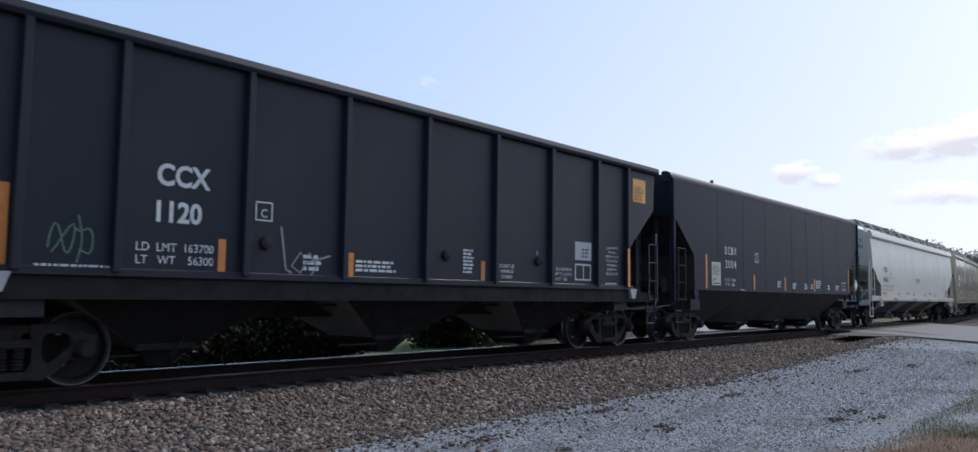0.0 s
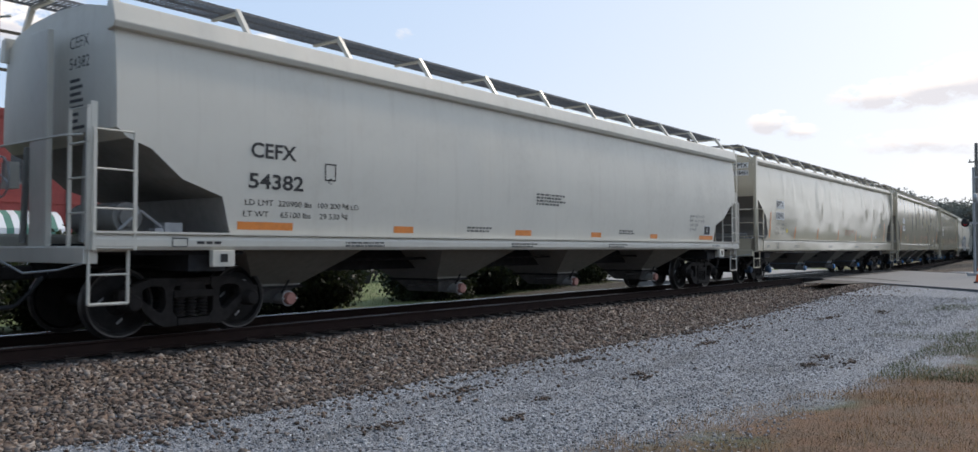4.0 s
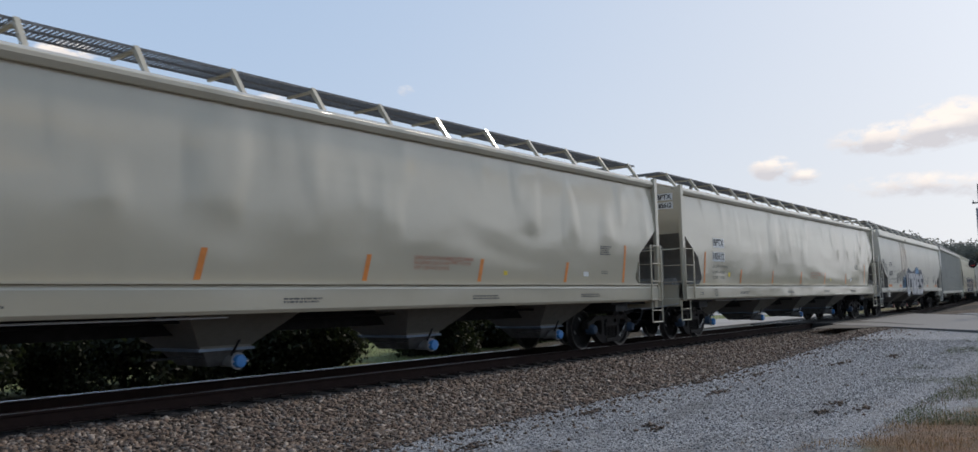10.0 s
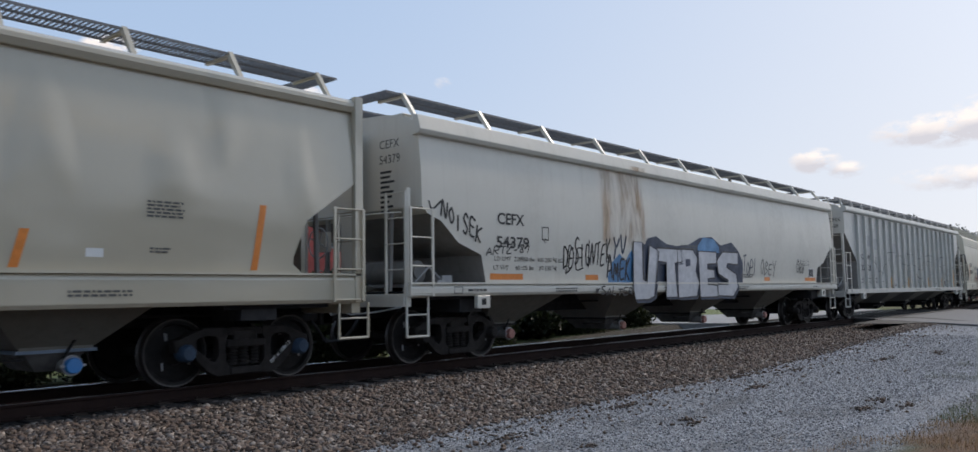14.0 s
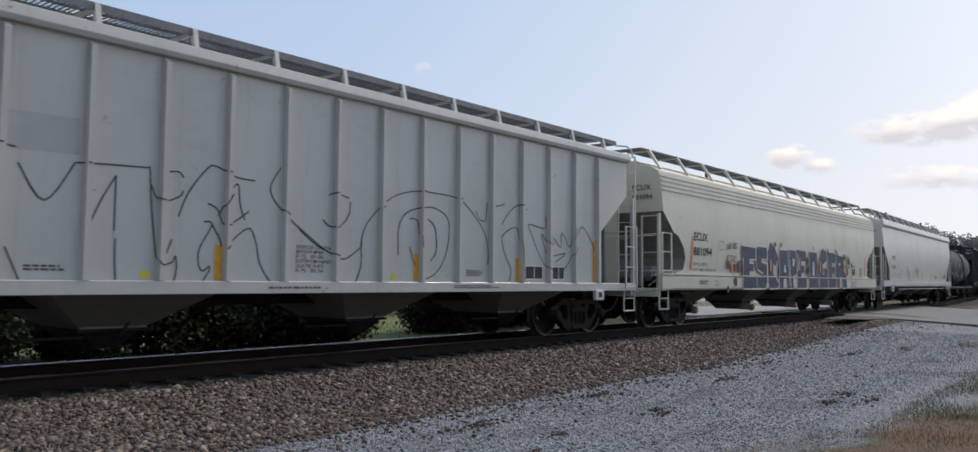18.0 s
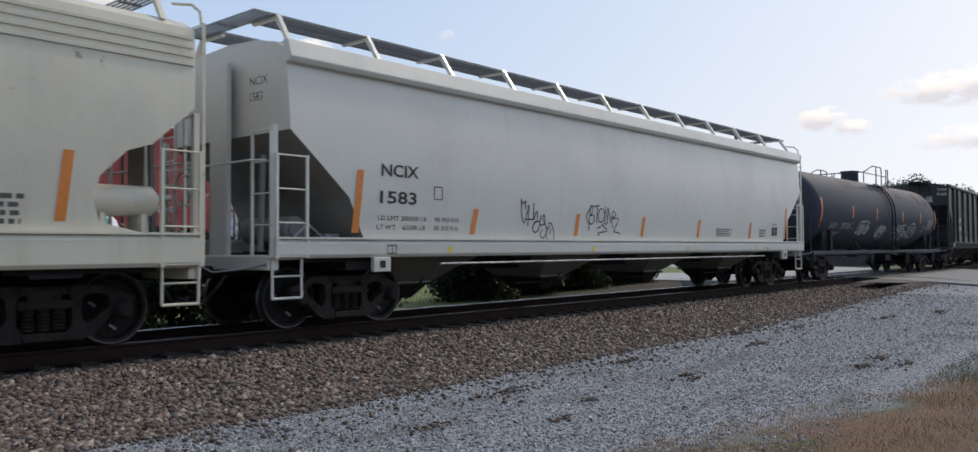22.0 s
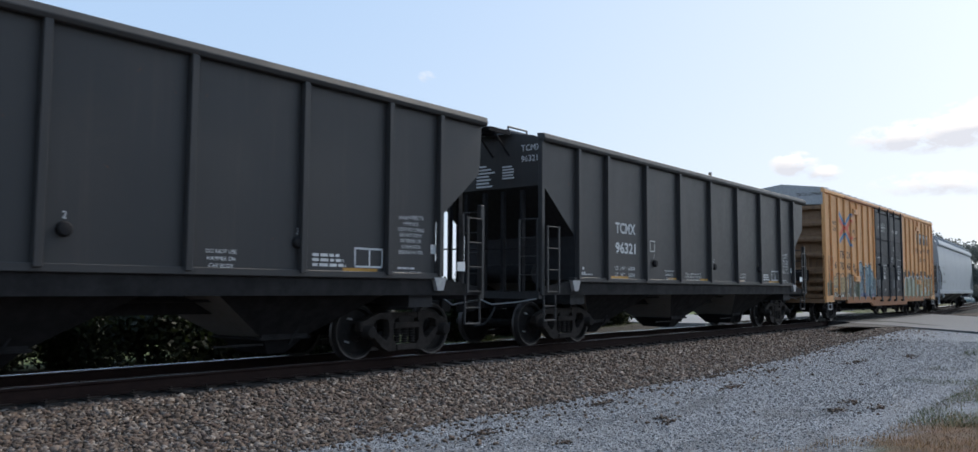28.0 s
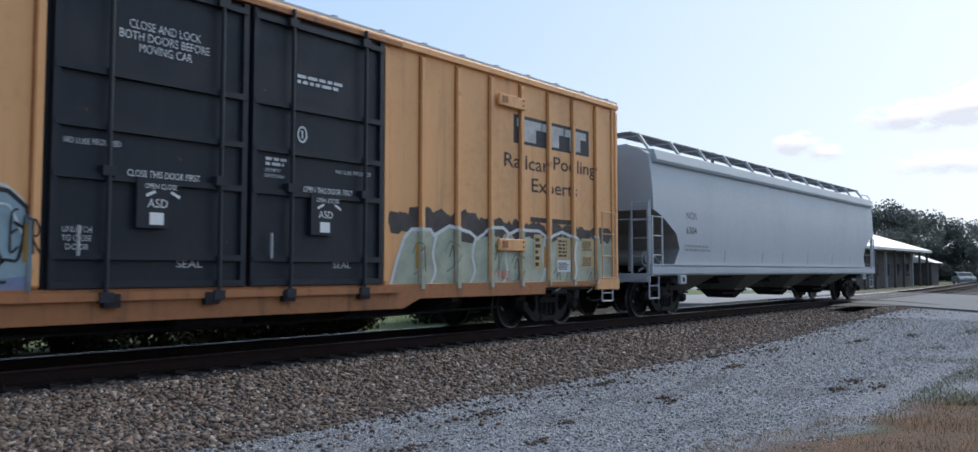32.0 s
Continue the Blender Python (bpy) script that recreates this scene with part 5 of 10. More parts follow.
    M().cyl((L - 1.3, -1.22, 1.78), (L - 0.5, -1.22, 1.78), 0.19, 20).cyl((L - 1.36, -1.22, 1.78), (L - 1.3, -1.22, 1.78), 0.13, 20).cyl((L - 0.5, -1.22, 1.78), (L - 0.44, -1.22, 1.78), 0.13, 20).part("air_reservoir", M_CREAM, car, "cream air tank on the end platform", True)
    M().cyl((L - 0.44, -1.22, 1.82), (L - 0.22, -1.2, 1.84), 0.045, 10).part("valve_body", M_GALV, car, "", True)
    for xx in (L - 1.15, L - 0.65):
        M().box(xx - 0.03, xx + 0.03, -1.4, -1.05, 1.36, 1.62).part("tank_bracket", M_CREAM, car)
    plate_at_end(car, [("ECUX", 0.15), ("881094", 0.14)], 0.045, -0.75, 3.5, 0.2, M_TXT_K)
    # pale hopper with two small tags
    L = 19.5
    car, s, skin = smooth_hopper(185.65, L, "pale grey covered hopper with orange stripes and thin black tags", M_NCIX, "tall", 1.05, 1.32, 4.0,
                                 [(1.6, 1.3), (1.28, 1.95), (0.24, 2.85), (0.22, 4.0)], (3.5, 7.6, 11.8, 15.9), None, M_UNDER, 12, "plate", None)
    s.text("NCIX", 1.9, 2.30, 0.19, M_TXT_K, 0.80, 0.022)
    s.text("1583", 1.88, 1.88, 0.19, M_TXT_K, 0.78, 0.022)
    s.text("LD LMT 200500 LB     90 950 KG", 1.85, 1.62, 0.075, M_TXT_K, 1.8)
    s.text("LT WT    62500 LB     28 350 KG", 1.83, 1.48, 0.075, M_TXT_K, 1.8)
    s.outline(3.05, 1.98, 0.2, 0.22, M_TXT_K, 0.015)
    for x, hh in ((1.34, 0.95), (3.94, 0.45), (7.04, 0.45), (9.62, 0.45), (12.34, 0.45), (15.42, 0.45), (17.95, 0.92)):
        s.patch(x, 1.42, 0.13, hh, M_ORANGE, "reflector_stripe", 0.005, "orange reflective stripe", 0.09)
    s.spray(0.024, M_SPRAYK, [(5.33, 2.1), (5.36, 1.78), (5.43, 1.65), (5.48, 1.74)], [(5.33, 2.09), (5.39, 2.0), (5.46, 2.06), (5.46, 1.9)])
    s.spray(0.024, M_SPRAYK, [(5.48, 1.74), (5.57, 1.99), (5.54, 1.59)], [(5.49, 1.72), (5.72, 1.72)], [(5.71, 2.04), (5.71, 1.71)])
    s.spray(0.024, M_SPRAYK, [(5.72, 1.71), (5.78, 1.85), (5.83, 1.86), (5.81, 1.71), (5.7, 1.59), (5.72, 1.51), (5.8, 1.48), (5.89, 1.56), (5.9, 1.68), (5.72, 1.66)])
    s.spray(0.024, M_SPRAYK, [(5.95, 1.81), (5.91, 1.64), (6.06, 1.64), (6.06, 1.78), (6.02, 1.81), (6.01, 1.71), (6.12, 1.58), (6.13, 1.48), (6.04, 1.38), (5.96, 1.39), (5.94, 1.45), (6.0, 1.53)])
    s.spray(0.024, M_SPRAYK, [(6.17, 1.65), (6.28, 1.65), (6.38, 1.47), (6.35, 1.34), (6.23, 1.3), (6.14, 1.39), (6.14, 1.52), (6.23, 1.61)], [(6.25, 1.55), (6.25, 1.44)])
    s.spray(0.024, M_SPRAYK, [(7.57, 1.53), (7.58, 1.86), (7.63, 2.04), (7.69, 2.04), (7.68, 1.92), (7.61, 1.84), (7.75, 1.86), (7.75, 1.74), (7.65, 1.67), (7.49, 1.76), (7.49, 1.88), (7.66, 2.05)])
    s.spray(0.024, M_SPRAYK, [(7.72, 2.03), (7.95, 2.07)], [(7.87, 2.05), (7.84, 1.69)])
    s.spray(0.024, M_SPRAYK, [(8.01, 2.01), (8.13, 1.94), (8.1, 1.77), (7.97, 1.72), (7.9, 1.84), (7.94, 1.96), (8.01, 2.01)])
    s.spray(0.024, M_SPRAYK, [(8.15, 2.04), (8.21, 1.85), (8.13, 1.71), (8.26, 1.71), (8.26, 2.04), (8.39, 1.7)])
    s.spray(0.024, M_SPRAYK, [(8.47, 1.61), (8.43, 1.89), (8.5, 1.96), (8.58, 1.88), (8.45, 1.81), (8.7, 1.79), (8.53, 1.55), (8.72, 1.5), (8.78, 1.46)])
    s.spray(0.024, M_SPRAYK, [(7.87, 1.58), (8.03, 1.63)], [(8.03, 1.68), (8.25, 1.54), (7.92, 1.49), (7.96, 1.44)])
    s.lines(13.42, 1.46, 1.06, 0.22, 4, M_TXT_T, seed=33)
    s.lines(16.16, 1.46, 0.5, 0.24, 3, M_TXT_T, seed=34)
    s.patch(17.02, 1.48, 0.44, 0.30, M_TXT_K, "data_panel")
    s.outline(17.02, 1.48, 0.44, 0.30, M_DECAL, 0.02, split=True)
    s.lines(17.06, 1.81, 0.38, 0.06, 2, M_TXT_T, seed=36)
    b = Side(car, lambda z: 1.616)
    for x in (3.34, 7.62, 11.72, 15.8):
        b.patch(x, 1.11, 0.1, 0.1, M_SIGNY, "yellow_label")
    b.outline(2.0, 1.1, 0.2, 0.14, M_TXT_K, 0.015, split=True)
    b.lines(16.5, 1.13, 0.28, 0.05, 1, M_TXT_K, seed=35)
    jacking_pads(car, (1.9, L - 1.6), 1.03, M_NCIX)
    M().tube([(3.2, -1.58, 0.93), (16.5, -1.58, 0.93)], 0.018, 6).part("operating_rod", M_GALV, car)
    plate_at_end(car, [("NCIX", 0.13), ("1583", 0.13)], 0.045, -0.9, 3.5, 0.2, M_TXT_K)
    # cool grey last car
    L = 19.45
    car, s, skin = smooth_hopper(281.5, L, "cool grey covered hopper, the last car of the train", M_BLUEGREY, "open", 1.05, 1.30, 4.02,
                                 [(1.2, 1.28), (1.5, 1.72), (1.3, 2.1), (0.55, 2.5), (0.1, 2.65), (0.05, 4.02)], (3.4, 7.6, 11.8, 16.0), None, M_UNDER, 12, "plate", None)
    s.text("NCIX", 1.85, 2.5, 0.19, M_TXT_T, 0.62)
    s.text("6304", 1.85, 2.12, 0.19, M_TXT_T, 0.6)
    s.lines(1.8, 1.66, 1.7, 0.2, 2, M_TXT_G, seed=41)
    for x in (4.2, 7.0, 8.7, 11.1, 13.8, 16.0):
        s.patch(x, 1.4, 0.07, 0.35, M_TXT_G, "faded_stripe", 0.005, "faded reflector stripe", 0.05)
    jacking_pads(car, (1.6, L - 1.6), 1.03, M_BLUEGREY)


def ribbed_hopper():
    """Light grey covered hopper with outside posts."""
    x0, L = 143.25, 20.1
    car = new_car("covered_hopper", "light grey ribbed covered hopper with pencil-thin tag", x0, L, 1.75, "covered hoppers")
    ze, z1, z0 = 4.06, 1.12, 0.97
    flat = [(0.9, 1.50), (4.4, 1.50)]
    skin = hopper_body(car, L, z1, ze, flat, [(1.62, 1.12), (1.60, 2.17), (0.32, 3.17), (0.30, 4.06)], M_GREYRIB)
    for s in (-1, 1):
        M().prism_x([(s * 1.42, ze - 0.10), (s * 1.58, ze - 0.10), (s * 1.61, ze - 0.04), (s * 1.58, ze + 0.1), (s * 1.42, ze + 0.12)], 0.28, L - 0.28).part("top_chord", M_GREYRIB, car, "", False, 0.008)
        M().box(0, L, s * 1.50 - 0.09, s * 1.50 + 0.1, z0, z1 + 0.02).part("side_sill", M_GREYRIB, car, "", False, 0.008)
    xs = [1.67 + 0.932 * i for i in range(19)]
    for i, x in enumerate(xs):
        for s in (-1, 1):
            M().prism_x([(s * 1.49, z1 + 0.02), (s * 1.60, z1 + 0.02), (s * 1.60, ze - 0.18), (s * 1.49, ze - 0.1)], x - 0.036, x + 0.036).part("side_post", M_GREYRIB, car)
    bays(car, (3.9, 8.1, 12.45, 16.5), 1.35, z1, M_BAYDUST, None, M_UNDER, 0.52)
    hopper_ends(car, L, "open", M_GREYRIB, z1, z0 + 0.05, ze, slope_z=3.1)
    roof_walk(car, L, ze + 0.1, M_GREYRIB, posts=15, z_walk=4.50, y0=-1.2, y1=-0.6, x_in=0.85, lean=0.12)
    for s in (-1, 1):
        M().box(0.3, L - 0.3, s * 1.21 - 0.012, s * 1.21 + 0.012, 4.41, 4.51).part("walkway_edge", M_GRATE, car)
    underframe(car, L, 1.75, None, body_z=1.05)
    side = Side(car, skin, 0.0, [(x, 0.038, 0.10) for x in xs])
    xa = 1.80
    side.text("XO", xa + 0.32, 2.26, 0.2, M_TXT_K, 0.34, 0.008)
    side.text("MX", xa + 1.18, 2.26, 0.2, M_TXT_K, 0.42, 0.004)
    side.text("123", xa + 0.18, 1.83, 0.22, M_TXT_K, 0.55, 0.008)
    side.text("628", xa + 1.1, 1.83, 0.22, M_TXT_K, 0.5, 0.008)
    side.text("LD LMT", xa + 0.20, 1.47, 0.085, M_TXT_K, 0.4)
    side.text("LT WT", xa + 0.20, 1.33, 0.085, M_TXT_K, 0.36)
    side.text("201800 LB", xa + 1.05, 1.49, 0.085, M_TXT_K, 0.48)
    side.text("66200 LB", xa + 1.1, 1.35, 0.085, M_TXT_K, 0.42)
    side.text("91550KG", xa + 1.98, 1.49, 0.075, M_TXT_K, 0.44)
    side.text("30050KG", xa + 1.98, 1.36, 0.075, M_TXT_K, 0.44)
    side.text("LD", xa + 2.95, 1.49, 0.075, M_TXT_K)
    side.text("NEW 01-96", xa + 2.95, 1.36, 0.075, M_TXT_K, 0.45)
    side.outline(xa + 2.15, 2.12, 0.22, 0.24, M_TXT_K, 0.015)
    for i, hh in ((0, 0.95), (5, 0.46), (8, 0.46), (12, 0.46), (15, 0.46), (18, 0.9)):
        side.patch(xs[i] + (0.17 if i == 0 else -0.165), 1.15, 0.115, hh, M_AMBER, "reflector_stripe", 0.005, "amber reflective stripe")
    side.lines(6.62, 1.24, 0.48, 0.08, 2, M_TXT_T, seed=55)
    side.lines(14.04, 1.25, 0.48, 0.12, 4, M_TXT_T, seed=57)
    for x in (8.01, 12.23):
        side.patch(x - 0.06, 1.17, 0.12, 0.09, M_SIGNY, "yellow_label")
    low = Side(car, lambda z: 1.602)
    low.lines(9.75, 1.03, 0.95, 0.05, 1, M_TXT_T, seed=58)
    low.lines(13.6, 1.03, 1.4, 0.07, 2, M_TXT_T, seed=59)
    for i, (z, w) in enumerate(((1.2, 0.6), (1.2, 0.45))):
        side.patch(xs[15 + i] + 0.15, z, w, 0.28, M_TXT_K, "data_panel")
        side.outline(xs[15 + i] + 0.15, z, w, 0.28, M_DECAL, 0.02, split=True)
    for k, (a, b) in enumerate(((1, 2), (2, 4), (5, 7))):
        side.patch(xs[a] + 0.06, 2.78 - 0.1 * k, xs[b] - xs[a] - 0.12 if b - a == 1 else 0.78, 0.42, M_PATCHG, "paint_patch", 0.003, "patch of darker grey over an old mark")
    side.spray(0.022, M_SPRAYTHIN, [(3.85, 1.91), (3.94, 2.2), (4.05, 2.23), (4.2, 1.99), (4.53, 1.73), (4.81, 1.64), (5.04, 1.78), (5.41, 2.18), (5.58, 2.36), (5.78, 2.56), (6.14, 2.63), (6.49, 2.59)])
    side.spray(0.022, M_SPRAYTHIN, [(5.46, 1.35), (5.71, 1.75), (5.91, 2.21), (6.03, 2.39), (6.18, 2.05), (6.31, 1.77)])
    side.spray(0.022, M_SPRAYTHIN, [(6.52, 2.42), (6.81, 2.03), (7.13, 2.49)], [(7.13, 2.49), (7.43, 2.51), (8.03, 2.53)])
    side.spray(0.022, M_SPRAYTHIN, [(8.03, 2.55), (8.07, 2.04), (8.14, 1.48), (8.19, 1.34), (8.36, 1.37), (8.41, 1.45), (8.42, 1.23), (8.34, 1.0)], [(8.35, 1.66), (8.27, 1.45)])
    side.spray(0.022, M_SPRAYTHIN, [(7.31, 1.77), (7.44, 2.08), (7.61, 2.39)], [(7.61, 2.39), (7.61, 2.0), (7.61, 1.73)], [(7.63, 1.64), (7.63, 1.41), (7.65, 1.13)])
    side.spray(0.022, M_SPRAYTHIN, [(8.06, 2.32), (8.13, 2.17), (8.27, 2.14), (8.44, 2.21), (8.49, 2.29)], [(8.29, 2.51), (8.42, 2.52), (8.49, 2.45)])
    side.spray(0.022, M_SPRAYTHIN, [(8.43, 1.95), (8.56, 2.27), (8.82, 2.61), (8.96, 2.65), (9.27, 2.54), (9.56, 2.52)])
    side.spray(0.022, M_SPRAYTHIN, [(8.79, 1.91), (8.91, 1.88), (8.74, 1.56), (8.73, 1.36), (8.79, 1.27), (8.89, 1.33), (8.86, 1.23), (8.69, 0.99)], [(8.91, 1.88), (9.03, 1.7), (9.06, 1.59)])
    side.spray(0.022, M_SPRAYTHIN, [(8.84, 2.15), (8.98, 2.09), (9.12, 1.88), (9.47, 2.09)], [(9.0, 2.0), (9.27, 2.45), (9.33, 2.16), (9.41, 1.97)])
    side.spray(0.022, M_SPRAYTHIN, [(9.09, 1.56), (9.46, 1.86), (9.6, 1.66), (9.65, 1.42), (9.8, 1.18), (9.98, 1.01)])
    side.spray(0.022, M_SPRAYTHIN, [(9.98, 2.75), (9.81, 2.41), (10.12, 2.06), (10.8, 1.61)])
    side.spray(0.022, M_SPRAYTHIN, [(6.42, 1.5), (6.5, 1.32), (6.59, 1.11)])
    side.spray(0.022, M_SPRAYTHIN, [(10.33, 1.89), (10.64, 1.68), (11.02, 1.53), (11.21, 1.49), (11.5, 1.67), (11.53, 1.77)], [(11.34, 1.03), (11.48, 1.26), (11.53, 1.48), (11.52, 1.77), (11.64, 2.06), (11.94, 2.35), (12.26, 2.55), (12.71, 2.66), (13.19, 2.67), (13.82, 2.62), (14.23, 2.37), (14.54, 2.05), (14.65, 1.74), (14.64, 1.47)])
    side.spray(0.022, M_SPRAYTHIN, [(10.85, 2.43), (10.99, 2.48), (11.26, 2.42)], [(11.28, 2.37), (11.26, 2.17), (11.1, 1.99), (10.89, 1.97), (10.75, 2.06)])
    side.spray(0.022, M_SPRAYTHIN, [(12.33, 1.58), (12.33, 2.02), (12.49, 2.27), (12.84, 2.39), (13.19, 2.41), (13.51, 2.27), (13.57, 2.0), (13.46, 1.57), (13.21, 1.28), (12.86, 1.16)], [(12.58, 2.19), (12.78, 2.15), (12.82, 1.72)], [(12.59, 1.73), (12.65, 1.55), (12.74, 1.41)], [(13.02, 2.21), (13.2, 2.07), (13.24, 1.69), (13.09, 1.5)])
    side.spray(0.022, M_SPRAYTHIN, [(14.29, 2.44), (14.4, 2.29), (14.57, 2.3), (14.61, 2.62)], [(14.86, 2.57), (15.08, 2.61), (15.14, 2.66)])
    side.spray(0.022, M_SPRAYTHIN, [(15.05, 2.24), (15.31, 2.51), (15.61, 2.65), (15.85, 2.57)], [(15.21, 1.05), (15.35, 1.37), (15.16, 1.67), (15.07, 2.01), (15.5, 2.2), (15.62, 1.87), (15.66, 1.16)])
    side.spray(0.022, M_SPRAYTHIN, [(16.73, 1.32), (16.35, 1.61), (16.02, 2.08), (15.92, 2.29), (16.47, 2.24), (16.47, 2.49)])
    side.spray(0.022, M_SPRAYTHIN, [(16.52, 1.73), (16.35, 2.12), (16.69, 1.86), (16.73, 2.09), (17.04, 1.87), (17.08, 2.18), (17.4, 1.89), (17.5, 2.28)], [(16.78, 1.24), (17.31, 1.53), (17.59, 1.95), (17.88, 2.35), (18.37, 1.87)], [(16.78, 1.69), (17.22, 1.75), (16.86, 1.57)])
    for i, txt in enumerate(("INTERIOR COATING", "EPOXY 8984", "P-75   01-96", "EXTERIOR PAINT", "ALKYD P-415", "P-75   03-94")):
        side.text(txt, 10.28, 1.61 - 0.068 * i, 0.055, M_TXT_K, 0.65 if len(txt) > 13 else 0.5)
    jacking_pads(car, (1.95, L - 1.7), z0, M_GREYRIB)
    plate_at_end(car, [("XOMX", 0.14), ("123628", 0.13)], 0.29, -0.8, 3.6, 0.2, M_TXT_K)


M_PATCHG = plain("overpaint_grey", (0.455, 0.44, 0.415), 0.55, 0.0, 0.15, 2.0, 0.03)
M_SPRAYTHIN = plain("thin_spray", (0.10, 0.105, 0.09), 0.6, 0.0, 0.4, 4.0, 0.02)


def black_hopper(x0, L, ribs, mat, smooth=False):
    """Black steel hopper: outside posts, open slope ends with rows of struts, shallow covered top."""
    car = new_car("coal_hopper", "black ribbed steel hopper with white stencils" if not smooth else "blue-black hopper with white stencils and orange stripes", x0, L, 1.5, "black hoppers")
    ze, z1 = 4.22, 1.38
    prof = [(0.9, 1.50), (4.4, 1.50)]
    skin = hopper_body(car, L, z1, ze, prof, [(1.28, 1.38), (1.25, 2.3), (0.10, 3.28), (0.04, 4.22)], mat, 0.22, None, M_SLOPEK)
    for s in (-1, 1):
        if smooth:
            arc = [(s * (1.28 + 0.225 * math.cos(a)), ze - 0.02 + 0.22 * math.sin(a)) for a in np.linspace(-0.3, 1.5, 8)]
            M().prism_x(arc + [(s * 1.2, ze + 0.18), (s * 1.2, ze - 0.1)], 0.0, L).part("top_chord", mat, car, "rolled eave", True)
            for x in (2.75, 4.55, 6.3, 8.65, 10.1, 11.85, 13.6):
                M().box(x - 0.012, x + 0.012, min(s * 1.495, s * 1.504), max(s * 1.495, s * 1.504), z1, ze - 0.05).part("weld_seam", mat, car)
            continue
        M().prism_x([(s * 1.42, ze - 0.06), (s * 1.60, ze - 0.06), (s * 1.63, ze), (s * 1.60, ze + 0.1), (s * 1.42, ze + 0.12)], 0.0, L).part("top_chord", mat, car, "", False, 0.01)
        M().box(1.15, L - 1.15, s * 1.50 - 0.06, s * 1.50 + 0.09, z1 - 0.05, z1 + 0.05).part("side_sill", mat, car, "", False, 0.008)
        M().prism_y([(0, 1.06), (L, 1.06), (L, 1.2), (L - 1.2, 1.36), (1.2, 1.36), (0, 1.2)], s * 1.46 - 0.04, s * 1.46 + 0.04).part("lower_sill", M_UNDER, car)
    for x in ribs:
        for s in (-1, 1):
            M().box(x - 0.05, x + 0.05, min(s * 1.5, s * 1.605), max(s * 1.5, s * 1.605), z1, ze - 0.05).part("side_post", mat, car, "", False, 0.008)
    n = 3 if not smooth else 4
    half = (L - 3.2) / n / 2
    cs = [1.6 + half * (2 * i + 1) for i in range(n)]
    bays(car, cs, half + 0.05, z1 + 0.02, M_SLOPEK if smooth else M_UNDER, None, M_UNDER, 0.42, 0.02)
    for e, x in ((1, 0.0), (-1, L)):
        at = lambda d: x + e * d
        rng = lambda a, b: (min(at(a), at(b)), max(at(a), at(b)))
        for s in (-1, 1):
            M().box(*rng(0.0, 0.1), s * 1.5 - 0.05, s * 1.5 + 0.05, 1.06, ze if e > 0 or smooth else 2.7).part("corner_post", mat, car, "", False, 0.008)
        for yy in (-1.0, -0.5, 0.0, 0.5, 1.0):
            M().box(*rng(0.03, 0.13), yy - 0.032, yy + 0.032, 1.06, 3.2).part("end_strut", M_UNDER, car)
        ladder(car, *rng(0.12, 0.52), -1.60, 1.10, 2.45, 4, M_UNDER if mat is M_BLACK2 else mat)
        ladder(car, -1.45, -1.0, at(-0.03), 1.06, 2.6, 5, mat, "end_ladder", axis="y")
        M().box(*rng(-0.05, 0.12), -1.5, 1.5, 0.98, 1.12).part("end_sill", mat, car)
        step(car, *rng(0.1, 0.5), -1.52, 0.55, 1.06, mat)
        coupler(car, x, -e)
        if e > 0:
            M().box(0.35, 0.75, 0.45, 0.95, 1.15, 1.62).part("brake_gear_box", M_UNDER, car, "", False, 0.03)
            M().tube([(0.1, -1.45, 2.05), (0.06, -0.6, 2.0), (0.06, 1.45, 2.05)], 0.016, 6).part("end_grab_rail", M_UNDER, car)
        M().prism_y([(at(1.05), 1.36), (at(1.35), 1.36), (at(1.27), 1.14), (at(1.13), 1.14)], -1.58, -1.5).part("jacking_bracket", M_GALV if not smooth else mat, car)
        M().cyl((at(0.7), -0.9, 1.5), (at(0.7), 0.6, 1.5), 0.2, 14).part("air_reservoir", M_UNDER, car, "", True)
        pl = grating(car, *rng(0.05, 0.75), -0.6, 0.6, ze + 0.30, "roof_platform")
        M().tube([(at(0.1), -0.6, ze + 0.1), (at(0.1), -0.6, ze + 0.36), (at(0.75), -0.6, ze + 0.36), (at(0.75), -0.6, ze + 0.1)], 0.02, 6).part("grab_iron", mat, car)
    for i in range(6):
        a = 1.0 + (L - 2.0) * i / 6
        M().prism_x([(-0.55, ze + 0.15), (-0.5, ze + 0.27), (0.5, ze + 0.27), (0.55, ze + 0.15)], a, a + (L - 2.0) / 6 - 0.06).part("hatch_cover", mat, car)
    underframe(car, L, 1.5, None, body_z=1.12)
    s = Side(car, skin)
    return car, s, skin


def notice(s, x, z, w, h, pitch, rows):
    """Centred rows of small stencilled capitals, top row at z; the longest row is w wide."""
    n = max(len(r) for r in rows)
    for i, r in enumerate(rows):
        ww = w * len(r) / n
        s.text(r, x + (w - ww) / 2, z - pitch * i, h, M_TXT_W, ww)


